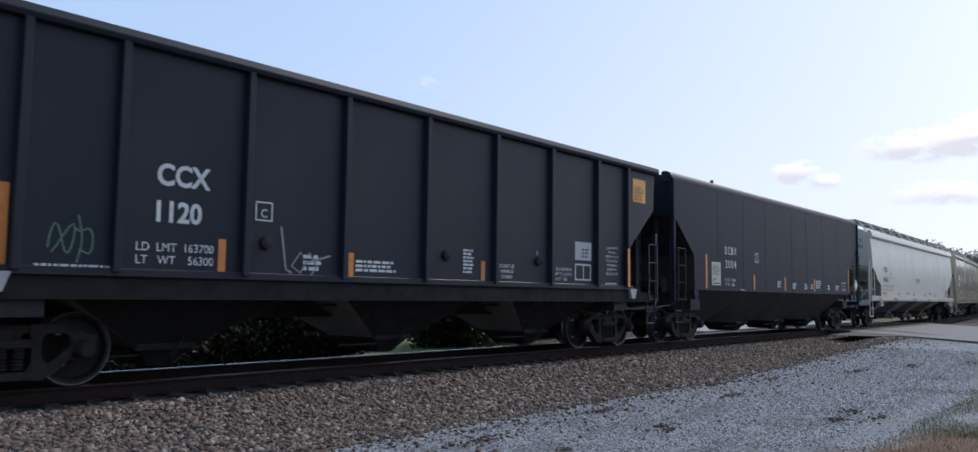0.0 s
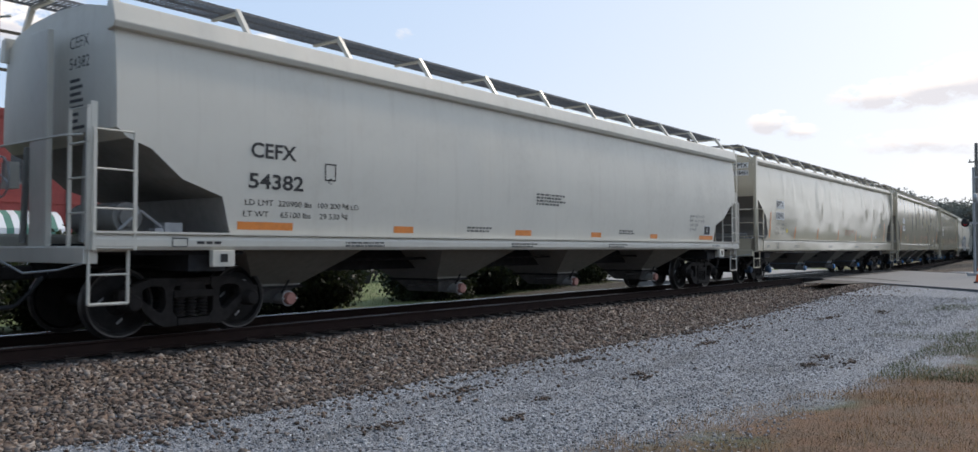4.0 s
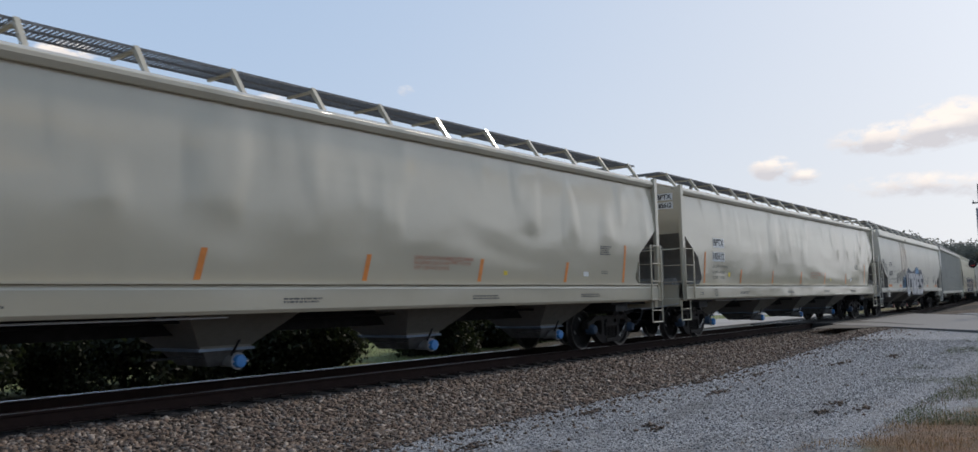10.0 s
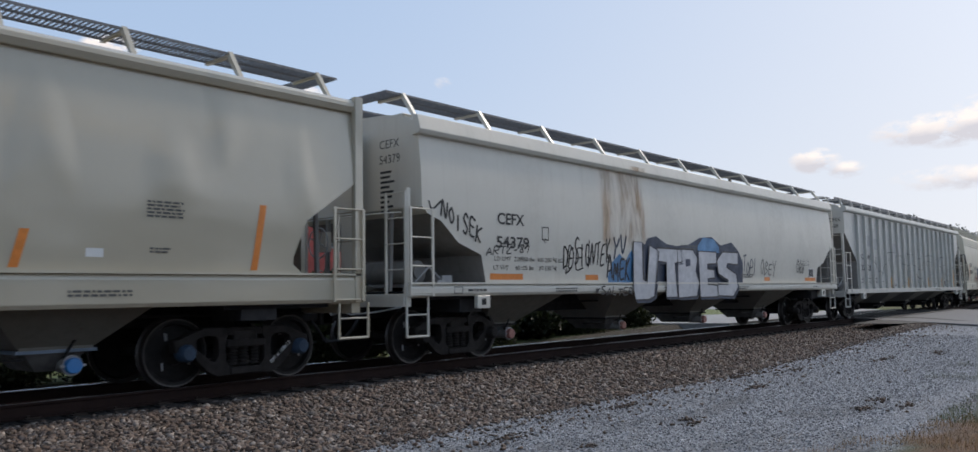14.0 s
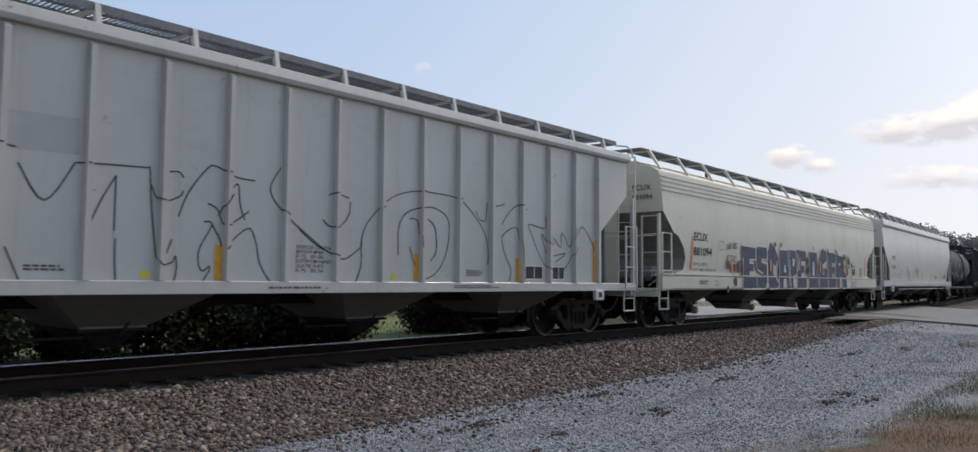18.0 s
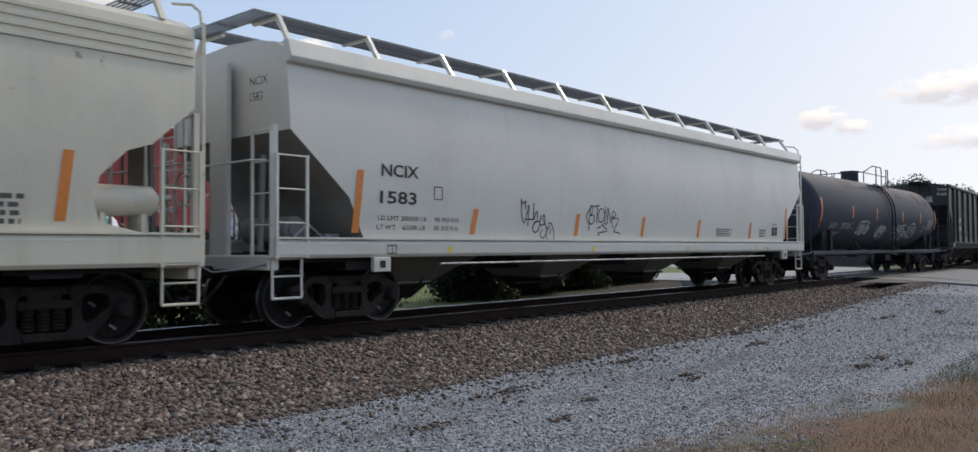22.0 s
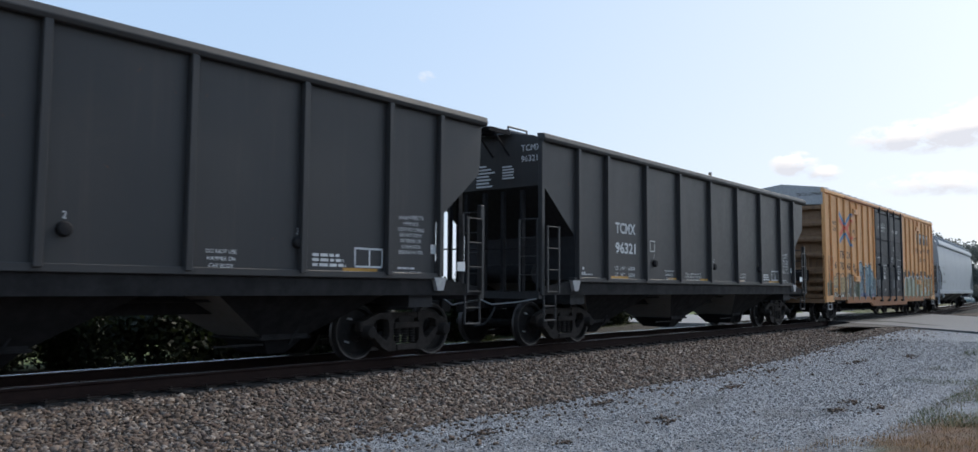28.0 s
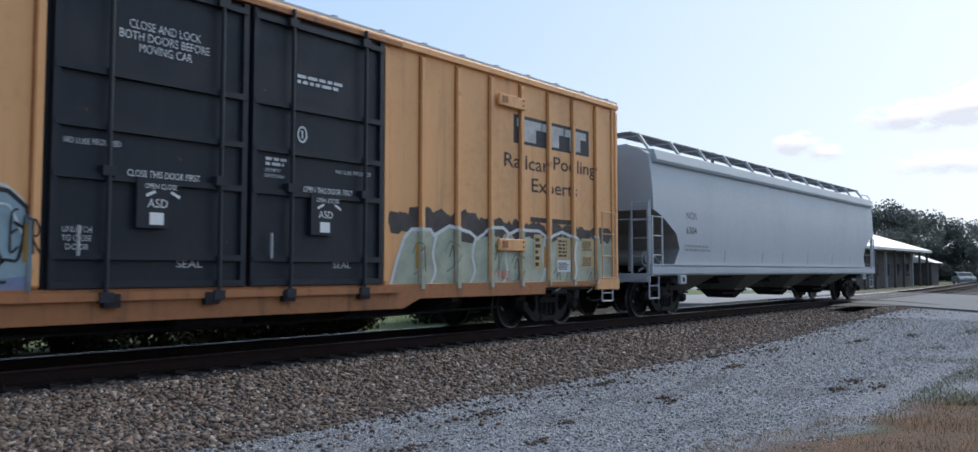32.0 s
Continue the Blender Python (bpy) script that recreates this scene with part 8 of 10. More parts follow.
    top = [(12.36, 0.95), (12.5, 1.35), (12.66, 1.71), (12.83, 1.85), (13.28, 1.86), (13.36, 1.76), (13.75, 1.94), (14.3, 1.85), (14.5, 1.74), (14.68, 1.83), (14.86, 1.96), (15.25, 1.97), (15.45, 1.86), (15.71, 1.95), (16.4, 1.95), (16.7, 1.82), (17.2, 1.96), (17.7, 1.84), (18.2, 1.97), (18.7, 1.84), (19.2, 1.97)]
    s.piece(top, [(12.36, 0.86), (19.2, 0.86)], M_SPRAYG, 0.006, "graffiti_fill", "pale green sprayed fill of long letters")
    low = Side(car, lambda z: w + 0.032)
    low.piece([(12.8, 0.95), (19.2, 0.95)], [(12.8, 0.72), (16.5, 0.71), (16.58, 0.86), (19.2, 0.86)], M_SPRAYG, 0.006, "graffiti_fill", "pale green paint over the sill")
    s.stroke([top], 0.06, M_SPRAYW, "graffiti_outline", "pale sprayed outline", 0.010)
    for x, up in ((13.42, 1.76), (14.45, 1.74), (15.4, 1.86), (16.6, 1.84), (17.65, 1.84), (18.65, 1.84)):
        s.spray(0.055, M_SPRAYW, [(x, up), (x - 0.08, 1.45), (x - 0.02, 1.15), (x - 0.18, 0.88)], label="pale line between letters", lift=0.011)
    for x, z, ww in ((12.85, 1.45, 0.3), (13.65, 1.5, 0.35), (14.9, 1.45, 0.3), (15.5, 1.3, 0.4), (16.9, 1.1, 0.5), (18.1, 1.05, 0.4)):
        s.spray(0.028, M_SPRAYSAGE, [(x, z), (x + 0.4 * ww, z + 0.18), (x + ww, z), (x + 0.6 * ww, z - 0.25), (x + 0.1 * ww, z - 0.35)], label="green inner line", lift=0.011)
        s.spray(0.02, M_SPRAYMUD, [(x + 0.1, z - 0.1), (x + 0.2, z + 0.1), (x + 0.24, z - 0.3)], label="thin dark inner line", lift=0.012)
    s.patch(12.92, 1.20, 0.13, 0.42, M_AMBERD, "reflector_stripe", 0.016, "amber reflective stripe")
    s.patch(16.55, 1.22, 0.09, 0.42, M_AMBERD, "reflector_stripe", 0.016, "amber reflective stripe")
    for x, z, ww, hh in ((16.22, 1.2, 0.26, 0.68), (17.02, 1.4, 0.48, 0.45), (17.02, 1.14, 0.48, 0.24), (17.92, 1.55, 0.48, 0.30), (17.92, 1.22, 0.48, 0.28)):
        s.patch(x, z, ww, hh, M_PALEY if hh > 0.25 else M_DECAL, "pale_panel", 0.013)
        s.lines(x + 0.04, z + 0.04, ww - 0.08, hh - 0.08, 5, M_TXT_B, seed=100, lift=0.017)
    s.tag("TIKE", 14.95, 1.02, 0.5, 0.16, M_XRED, 0.018, 0.0, 55, "small rusty tag", 0.016)
    v, f = glyphs("TBOX 670468", 0.11)
    m = M()
    m.add([(-0.019, -0.55 - a, ze - 0.22 + b) for a, b in v], f)
    m.part("end_lettering", M_TXT_B, car, "small reporting marks on the end wall")


M_TXT_B = plain("worn_black_stencil", (0.055, 0.038, 0.025), 0.65, 0.0, 0.4, 9.0, 0.02)
M_LOGO = plain("worn_white_block", (0.52, 0.51, 0.48), 0.6, 0.0, 0.35, 5.0, 0.02)
M_SPRAYSAGE = plain("sage_spray", (0.27, 0.29, 0.20), 0.6, 0.0, 0.4, 3.0, 0.03)
M_SPRAYGREY = plain("grey_spray", (0.16, 0.15, 0.14), 0.6, 0.0, 0.45, 3.0, 0.03)
M_SPRAYLILAC = plain("lilac_spray", (0.24, 0.27, 0.40), 0.6, 0.0, 0.35, 3.0, 0.03)
M_SPRAYMUD = plain("brown_spray", (0.060, 0.045, 0.038), 0.6, 0.0, 0.4, 4.0, 0.03)
M_SPRAYICE = plain("ice_blue_spray", (0.33, 0.44, 0.47), 0.6, 0.0, 0.45, 2.2, 0.03)
M_SPRAYBEIGE = plain("beige_spray", (0.50, 0.38, 0.25), 0.6, 0.0, 0.5, 2.0, 0.03)
M_PALEY = plain("pale_yellow_panel", (0.60, 0.42, 0.20), 0.6, 0.0, 0.2, 5.0, 0.02)
M_LADY = plain("rusty_yellow_bar", (0.66, 0.38, 0.21), 0.6, 0.0, 0.4, 14.0, 0.1)
M_SILLY = paint("rusted_orange_sill", (0.33, 0.125, 0.04), (0.05, 0.03, 0.02), 0.8, 0.6, 0.9, 0.0, 0.5)
# end walls' paint darkened: dirt and the shade on the ends, in one colour
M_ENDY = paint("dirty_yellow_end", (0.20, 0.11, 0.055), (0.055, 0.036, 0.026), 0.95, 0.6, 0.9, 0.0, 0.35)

build_black()
build_smooth()
ribbed_hopper()
tank_car()
boxcar()

# ---- the setting ----
def bend(x):
    """How far the line swings to +y past the crossing."""
    u = min(max(x - 38.0, 0.0), 28.0)
    return u * u / 640.0 + max(x - 66.0, 0.0) * 28.0 / 320.0


def smooth(a, b, x):
    t = min(max((x - a) / (b - a), 0.0), 1.0)
    return t * t * (3 - 2 * t)


def level(x, y):
    """Height of the ground sheet under the ballast bed and the road."""
    w = smooth(14, 31, x) * (1 - smooth(50, 64, x)) * (1 - smooth(14, 30, abs(y)))
    z = -0.42 + 0.33 * w
    z += 0.03 * noise.noise(Vector((x * 0.35, y * 0.35, 0.3))) * (1 - w)
    if y < -8.0:
        z += 0.10 * smooth(-8.0, -9.6, y) * (1 - 0.5 * w)
    d = abs(y - bend(x))
    if d < 3.6:
        z = min(z, -0.50)
    return z


def ground_material():
    k = Nodes("ground_cover")
    pos = k.where(kind="World")
    sp = k.n.new("ShaderNodeSeparateXYZ")
    k.l.new(pos, sp.inputs[0])
    X, Y = sp.outputs[0], sp.outputs[1]
    n1, n2, n3 = k.noise(pos, 0.45, 5), k.noise(pos, 3.0, 6, 0.7), k.noise(pos, 38.0, 4, 0.75)
    peb = k.cells(pos, 42.0)
    pebf = k.cells(pos, 95.0)
    tone = k.n.new("ShaderNodeSeparateColor")
    k.l.new(peb.outputs["Color"], tone.inputs[0])
    tone2 = k.n.new("ShaderNodeSeparateColor")
    k.l.new(pebf.outputs["Color"], tone2.inputs[0])
    gravel = k.mix(k.ramp(tone.outputs[0], 0.05, 0.95), (0.055, 0.06, 0.07), (0.40, 0.414, 0.438))
    gravel = k.mix(0.45, gravel, k.mix(tone2.outputs[0], (0.062, 0.067, 0.077), (0.43, 0.443, 0.46)))
    gravel = k.mix(k.ramp(n2, 0.62, 0.80, 0.0, 0.55), gravel, (0.085, 0.075, 0.065))
    gravel = k.mix(k.ramp(n1, 0.50, 0.72, 0.0, 0.35), gravel, (0.18, 0.175, 0.17))
    # damp and dirty drifts, drawn out along the track
    drift = k.noise(k.where((0.35, 1.3, 1.0), "World"), 1.1, 6, 0.65, 0.6)
    gravel = k.mix(k.ramp(drift, 0.52, 0.70, 0.0, 0.55), gravel, (0.085, 0.080, 0.078))
    gravel = k.mix(k.ramp(drift, 0.40, 0.28, 0.0, 0.30), gravel, (0.40, 0.40, 0.41))
    dry = k.mix(n3, (0.070, 0.042, 0.025), (0.18, 0.112, 0.066))
    dry = k.mix(k.ramp(n2, 0.42, 0.60), dry, (0.165, 0.085, 0.044))
    dry = k.mix(k.ramp(k.maths("ADD", n1, k.maths("MULTIPLY", k.ramp(X, 9.0, 17.0), 0.10)), 0.50, 0.62), dry, k.mix(n3, (0.040, 0.046, 0.018), (0.10, 0.10, 0.042)))
    lawn = k.mix(n3, (0.10, 0.14, 0.04), (0.19, 0.22, 0.075))
    lawn = k.mix(k.ramp(n2, 0.45, 0.7), lawn, (0.16, 0.15, 0.07))
    edge = k.maths("ADD", Y, k.maths("MULTIPLY", k.maths("SUBTRACT", n1, 0.5), 2.4))
    edge = k.maths("ADD", edge, k.maths("MULTIPLY", k.maths("SUBTRACT", n2, 0.5), 1.2))
    edge = k.maths("ADD", edge, k.maths("MULTIPLY", k.maths("SUBTRACT", k.maths("MINIMUM", X, 11.0), 10.0), 0.28))
    col = k.mix(k.ramp(edge, -9.3, -8.6), dry, gravel)
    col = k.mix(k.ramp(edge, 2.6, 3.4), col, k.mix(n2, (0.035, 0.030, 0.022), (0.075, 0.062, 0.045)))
    col = k.mix(k.ramp(edge, 4.6, 5.2), col, lawn)
    far = k.ramp(X, 60.0, 75.0)
    col = k.mix(far, col, k.mix(k.ramp(n1, 0.4, 0.6), (0.11, 0.12, 0.05), (0.17, 0.15, 0.09)))
    left = k.ramp(X, -25.0, -40.0)
    col = k.mix(left, col, lawn)
    h = k.maths("ADD", k.maths("MULTIPLY", peb.outputs["Distance"], -1.0), k.maths("MULTIPLY", n3, 0.4))
    k.bump(h, 0.9, 0.03)
    return k.done(col, 0.92)


def ground():
    xs = [-1500, -700, -300, -150, -80, -50] + list(np.arange(-30, 70, 0.5)) + list(np.arange(70, 200, 5)) + [220, 260, 320, 400, 600, 900, 1400, 2500]
    ys = [-1500, -600, -250, -100, -60, -40] + list(np.arange(-25, 30, 0.5)) + list(np.arange(30, 100, 5)) + [110, 140, 200, 300, 500, 900, 1500, 2500]
    m = M()
    ny = len(ys)
    v = [(float(x), float(y), level(float(x), float(y))) for x in xs for y in ys]
    f = [(i * ny + j, (i + 1) * ny + j, (i + 1) * ny + j + 1, i * ny + j + 1) for i in range(len(xs) - 1) for j in range(ny - 1)]
    me = bpy.data.meshes.new("ground")
    me.from_pydata(v, [], f)
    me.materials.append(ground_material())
    me.shade_smooth()
    tagged(new("ground", me), "blue-grey gravel lot running into dry grass and lawn", "ground", kind="structure")


def ballast_material():
    k = Nodes("ballast_bed")
    pos = k.where(kind="World")
    c = k.cells(pos, 17.0)
    t = k.n.new("ShaderNodeSeparateColor")
    k.l.new(c.outputs["Color"], t.inputs[0])
    col = k.mix(t.outputs[0], (0.030, 0.023, 0.018), (0.11, 0.085, 0.066))
    col = k.mix(k.ramp(k.noise(pos, 0.8, 4), 0.45, 0.7, 0, 0.6), col, (0.10, 0.075, 0.055))
    # between and close beside the rails: oil, brake dust and train shade put into colour
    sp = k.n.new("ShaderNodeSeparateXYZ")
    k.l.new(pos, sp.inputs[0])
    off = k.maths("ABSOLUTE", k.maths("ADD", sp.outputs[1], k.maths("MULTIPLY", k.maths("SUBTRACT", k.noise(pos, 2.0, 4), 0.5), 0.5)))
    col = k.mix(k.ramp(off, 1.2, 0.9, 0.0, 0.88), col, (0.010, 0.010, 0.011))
    k.bump(k.maths("MULTIPLY", c.outputs["Distance"], -1.0), 1.0, 0.06)
    return k.done(col, 0.95)


def stone_material(name, cols):
    k = Nodes(name)
    r = k.n.new("ShaderNodeNewGeometry").outputs["Random Per Island"]
    ramp = k.n.new("ShaderNodeValToRGB")
    k.l.new(r, ramp.inputs[0])
    el = ramp.color_ramp.elements
    while len(el) < len(cols):
        el.new(0.5)
    for i, c in enumerate(cols):
        el[i].position, el[i].color = i / (len(cols) - 1), (*c, 1)
    pos = k.where(kind="World")
    a = k.noise(pos, 45.0, 4)
    col = k.mix(k.ramp(a, 0.35, 0.7, 0.0, 0.25), ramp.outputs[0], (0.07, 0.055, 0.045))
    k.bump(a, 0.4, 0.01)
    return k.done(col, 0.9)


def scatter(name, label, spots, sizes, mat, rnd, flat=0.7):
    """Loose angular stones, one joined object."""
    n = len(spots)
    cube = np.array([(x, y, z) for x in (-1, 1) for y in (-1, 1) for z in (-1, 1)], float)
    q = np.array([(0, 1, 3, 2), (4, 6, 7, 5), (0, 4, 5, 1), (2, 3, 7, 6), (0, 2, 6, 4), (1, 5, 7, 3)])
    v = cube[None] * rnd.uniform(0.2, 1.0, (n, 8, 3)) * rnd.uniform(0.45, 1.6, (n, 1, 3))
    ang = rnd.uniform(0, 6.28, (n, 3))
    ca, sa = np.cos(ang[:, 2]), np.sin(ang[:, 2])
    x = v[:, :, 0] * ca[:, None] - v[:, :, 1] * sa[:, None]
    y = v[:, :, 0] * sa[:, None] + v[:, :, 1] * ca[:, None]
    cb, sb = np.cos(ang[:, 0])[:, None], np.sin(ang[:, 0])[:, None]
    y, z = y * cb - v[:, :, 2] * sb, y * sb + v[:, :, 2] * cb
    s = sizes[:, None]
    p = np.stack([x * s + spots[:, 0:1], y * s + spots[:, 1:2], z * s * flat + spots[:, 2:3]], 2).reshape(-1, 3)
    f = (q[None] + 8 * np.arange(n)[:, None, None]).reshape(-1, 4)
    me = bpy.data.meshes.new(name)
    me.vertices.add(len(p))
    me.vertices.foreach_set("co", p.ravel())
    me.loops.add(f.size)
    me.loops.foreach_set("vertex_index", f.ravel().astype(np.int32))
    me.polygons.add(len(f))
    me.polygons.foreach_set("loop_start", np.arange(0, f.size, 4, dtype=np.int32))
    me.update(calc_edges=True)
    me.validate()
    me.materials.append(mat)
    return tagged(new(name, me), label, "stones", kind="stuff")


BED = [(-4.5, -0.60), (-4.35, -0.425), (-3.2, -0.34), (-1.9, -0.235), (-1.4, -0.22), (0, -0.21), (1.4, -0.22), (1.9, -0.24), (3.2, -0.36), (4.0, -0.45), (4.1, -0.60)]


def bed_height(y):
    return float(np.interp(y, [p[0] for p in BED], [p[1] for p in BED]))


def along(poly, x0, x1, step, name, mat, kind_label, dy=0.0):
    """Sweep a section (y, z) along the bending line."""
    xs = list(np.arange(x0, x1, step)) + [x1]
    rings = [[(x, y + dy + bend(x), z) for y, z in poly] for x in xs]
    return M().loft(rings).mesh(name, mat)


def track():
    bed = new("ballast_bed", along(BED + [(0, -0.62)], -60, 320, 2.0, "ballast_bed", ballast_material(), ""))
    tagged(bed, "brown stone ballast bed under the track", "ballast", kind="structure")
    rail = [(-0.07, -0.185), (0.07, -0.185), (0.07, -0.172), (0.014, -0.150), (0.010, -0.045), (0.037, -0.034), (0.037, -0.023), (0.0335, -0.009), (0.027, -0.002), (0.02, 0.0), (-0.02, 0.0), (-0.027, -0.002), (-0.0335, -0.009), (-0.037, -0.023), (-0.037, -0.034), (-0.010, -0.045), (-0.014, -0.150), (-0.07, -0.172)]
    def rail_steel(name, low, tone):
        """Rusty web, polished running surface down to the height low."""
        k = Nodes(name)
        pos = k.where(kind="World")
        sp = k.n.new("ShaderNodeSeparateXYZ")
        k.l.new(pos, sp.inputs[0])
        top = k.ramp(sp.outputs[2], low - 0.004, low + 0.004)
        col = k.mix(k.noise(pos, 6, 5), (0.014, 0.0085, 0.008), (0.034, 0.019, 0.015))
        col = k.mix(top, col, (tone, tone, tone))
        m = k.done(col, 0.6)
        k.b.inputs["Specular IOR Level"].default_value = 0.12
        k.l.new(top, k.b.inputs["Metallic"])
        k.l.new(k.ramp(sp.outputs[2], low - 0.004, low + 0.004, 0.85, 0.25), k.b.inputs["Roughness"])
        return m

    # the gauge side of the far head is rubbed bright by the flanges
    # near head's tone lowered in place of the dark car bottoms it mirrors
    steel = {-1: rail_steel("rail_steel", -0.004, 0.22), 1: rail_steel("gauge_side_rail_steel", -0.011, 0.85)}
    tr = thing("railway_track", "steel rails with bright heads on dark timber ties", "track")
    tagged(tr, kind="structure")
    for s in (-1, 1):
        place("rail", along(rail, -60, 320, 1.0, "rail", steel[s], "", s * 0.7535), tr, "rail with polished head and rusty web")
    k = Nodes("creosoted_tie")
    v = k.where((0.4, 6, 6))
    rn = k.n.new("ShaderNodeObjectInfo").outputs["Random"]
    g = k.noise(v, 5, 6, 0.7)
    c = k.mix(g, (0.010, 0.008, 0.007), (0.030, 0.023, 0.019))
    c = k.mix(k.maths("MULTIPLY", rn, 0.5), c, (0.032, 0.022, 0.016))
    k.bump(g, 0.6, 0.02)
    m_tie = k.done(c, 0.9)
    tie = M().box(-0.115, 0.115, -1.3, 1.3, -0.37, -0.19).mesh("tie", m_tie, False, 0.012)
    plate = M().box(-0.09, 0.09, -0.19, 0.19, -0.19, -0.175).box(-0.06, -0.03, -0.12, -0.09, -0.18, -0.15).box(0.03, 0.06, 0.09, 0.12, -0.18, -0.15).mesh("tie_plate", M_RAILRUST)
    rnd = random.Random(4)
    for i in range(240):
        x = -12 + 0.51 * i
        yaw = math.degrees(math.atan((bend(x + 1) - bend(x - 1)) / 2))
        t = place("tie", tie, tr, "", pose(x + rnd.uniform(-0.03, 0.03), bend(x) + rnd.uniform(-0.05, 0.05), rnd.uniform(-0.008, 0.006), 0, 0, yaw + rnd.uniform(-0.8, 0.8)))
        if x < 30:
            for s in (-1, 1):
                place("tie_plate", plate, t, "", pose(0, s * 0.7535, 0))
    return tr


M_RAILRUST = plain("rusty_plate", (0.04, 0.025, 0.017), 0.8, 0.2, 0.4, 12.0, 0.3)


def loose_stones():
    rnd = np.random.default_rng(7)
    n = 56000
    x = 1.0 + 50.0 * rnd.random(n) ** 1.75
    y = -1.15 - 3.3 * rnd.random(n) ** 0.9 - np.where(rnd.random(n) < 0.22, rnd.exponential(0.5, n), 0)
    keep = x < 33.5 + 0.2 * y + rnd.normal(0, 0.4, n)
    x, y = x[keep], y[keep]
    z = np.array([max(bed_height(b), level(a, b)) for a, b in zip(x, y)]) + 0.012
    size = rnd.uniform(0.014, 0.042, len(x)) * np.where(y < -4.4, 0.7, 1.0)
    cols = [(0.040, 0.027, 0.019), (0.152, 0.101, 0.072), (0.056, 0.042, 0.033), (0.20, 0.15, 0.118), (0.096, 0.057, 0.041), (0.14, 0.119, 0.107), (0.34, 0.285, 0.24)]
    scatter("ballast_stones", "angular brown and grey ballast stones beside the rails", np.stack([x, y, z], 1), size, stone_material("ballast_stone", cols), rnd)
    n = 9000
    x = -1.0 + 26 * rnd.random(n) ** 1.3
    y = 1.15 + 2.6 * rnd.random(n)
    z = np.array([bed_height(b) for b in y]) + 0.01
    scatter("ballast_stones", "angular brown ballast stones behind the rails", np.stack([x, y, z], 1), rnd.uniform(0.02, 0.042, n), stone_material("ballast_stone_far", cols), rnd)
    n = 60000
    x = 2.0 + 24 * rnd.random(n) ** 1.4
    y = -3.2 - 5.8 * rnd.random(n) ** 0.8
    x = np.where(x < 3.2, x - rnd.exponential(0.5, n), x)
    keep = (y > -8.9 + np.abs(rnd.normal(0, 0.6, n))) & (x < 25.8 - np.abs(rnd.normal(0, 0.6, n)))
    x, y = x[keep], y[keep]
    n = len(x)
    z = np.array([max(level(a, b), bed_height(b) if b > -4.5 else -9.0) for a, b in zip(x, y)]) + 0.004
    cols = [(0.05, 0.053, 0.060), (0.25, 0.256, 0.268), (0.115, 0.12, 0.13), (0.56, 0.565, 0.58), (0.165, 0.168, 0.174), (0.32, 0.327, 0.34)]
    scatter("gravel_stones", "small blue-grey crushed stones on the lot", np.stack([x, y, z], 1), rnd.uniform(0.006, 0.015, n), stone_material("gravel_stone", cols), rnd)
    # clods of dirt and leaf litter on the gravel
    spots, size = [], []
    for cx, cy, r in ((9.28, -6.24, 0.28), (7.11, -6.25, 0.16), (6.11, -6.6, 0.16), (11.48, -7.67, 0.26), (12.16, -8.03, 0.3), (10.72, -4.3, 0.45), (10.1, -4.2, 0.25), (14.48, -4.6, 0.5), (16.0, -5.06, 0.4), (9.89, -5.01, 0.35), (9.13, -6.44, 0.2), (12.46, -7.59, 0.2), (18.8, -5.9, 0.5), (7.0, -5.3, 0.35), (5.2, -5.9, 0.3), (20.5, -6.6, 0.4), (13.0, -5.6, 0.3)):
        for i in range(int(60 * r / 0.3)):
            a, d = rnd.uniform(0, 6.28), r * abs(rnd.normal(0, 0.55))
            px, py = cx + d * math.cos(a) * 1.8, cy + d * math.sin(a) * 0.5
            spots.append((px, py, level(px, py) + 0.012 + 0.02 * rnd.random()))
            size.append(rnd.uniform(0.006, 0.026))
    scatter("dirt_clods", "dark clods of dirt and dead leaves on the gravel", np.array(spots), np.array(size), stone_material("dirt_clod", [(0.045, 0.034, 0.028), (0.12, 0.075, 0.052), (0.07, 0.058, 0.050)]), rnd, 0.5)


def blades(name, label, roots, heights, widths, mat, rnd, bend_amt=0.5):
    n = len(roots)
    ang = rnd.uniform(0, 6.28, n)
    lean = rnd.uniform(0, bend_amt, n) * heights
    dx, dy = np.cos(ang), np.sin(ang)
    v = np.zeros((n, 4, 3))
    w = widths / 2
    v[:, 0] = roots + np.stack([-dy * w, dx * w, 0 * w], 1)
    v[:, 1] = roots + np.stack([dy * w, -dx * w, 0 * w], 1)
    top = roots + np.stack([dx * lean, dy * lean, heights], 1)
    v[:, 2] = top + np.stack([dy * w * 0.25, -dx * w * 0.25, 0 * w], 1)
    v[:, 3] = top - np.stack([dy * w * 0.25, -dx * w * 0.25, 0 * w], 1)
    f = np.arange(4 * n).reshape(n, 4)
    me = bpy.data.meshes.new(name)
    me.from_pydata(v.reshape(-1, 3).tolist(), [], f.tolist())
    me.materials.append(mat)
    return tagged(new(name, me), label, "grass", kind="stuff")


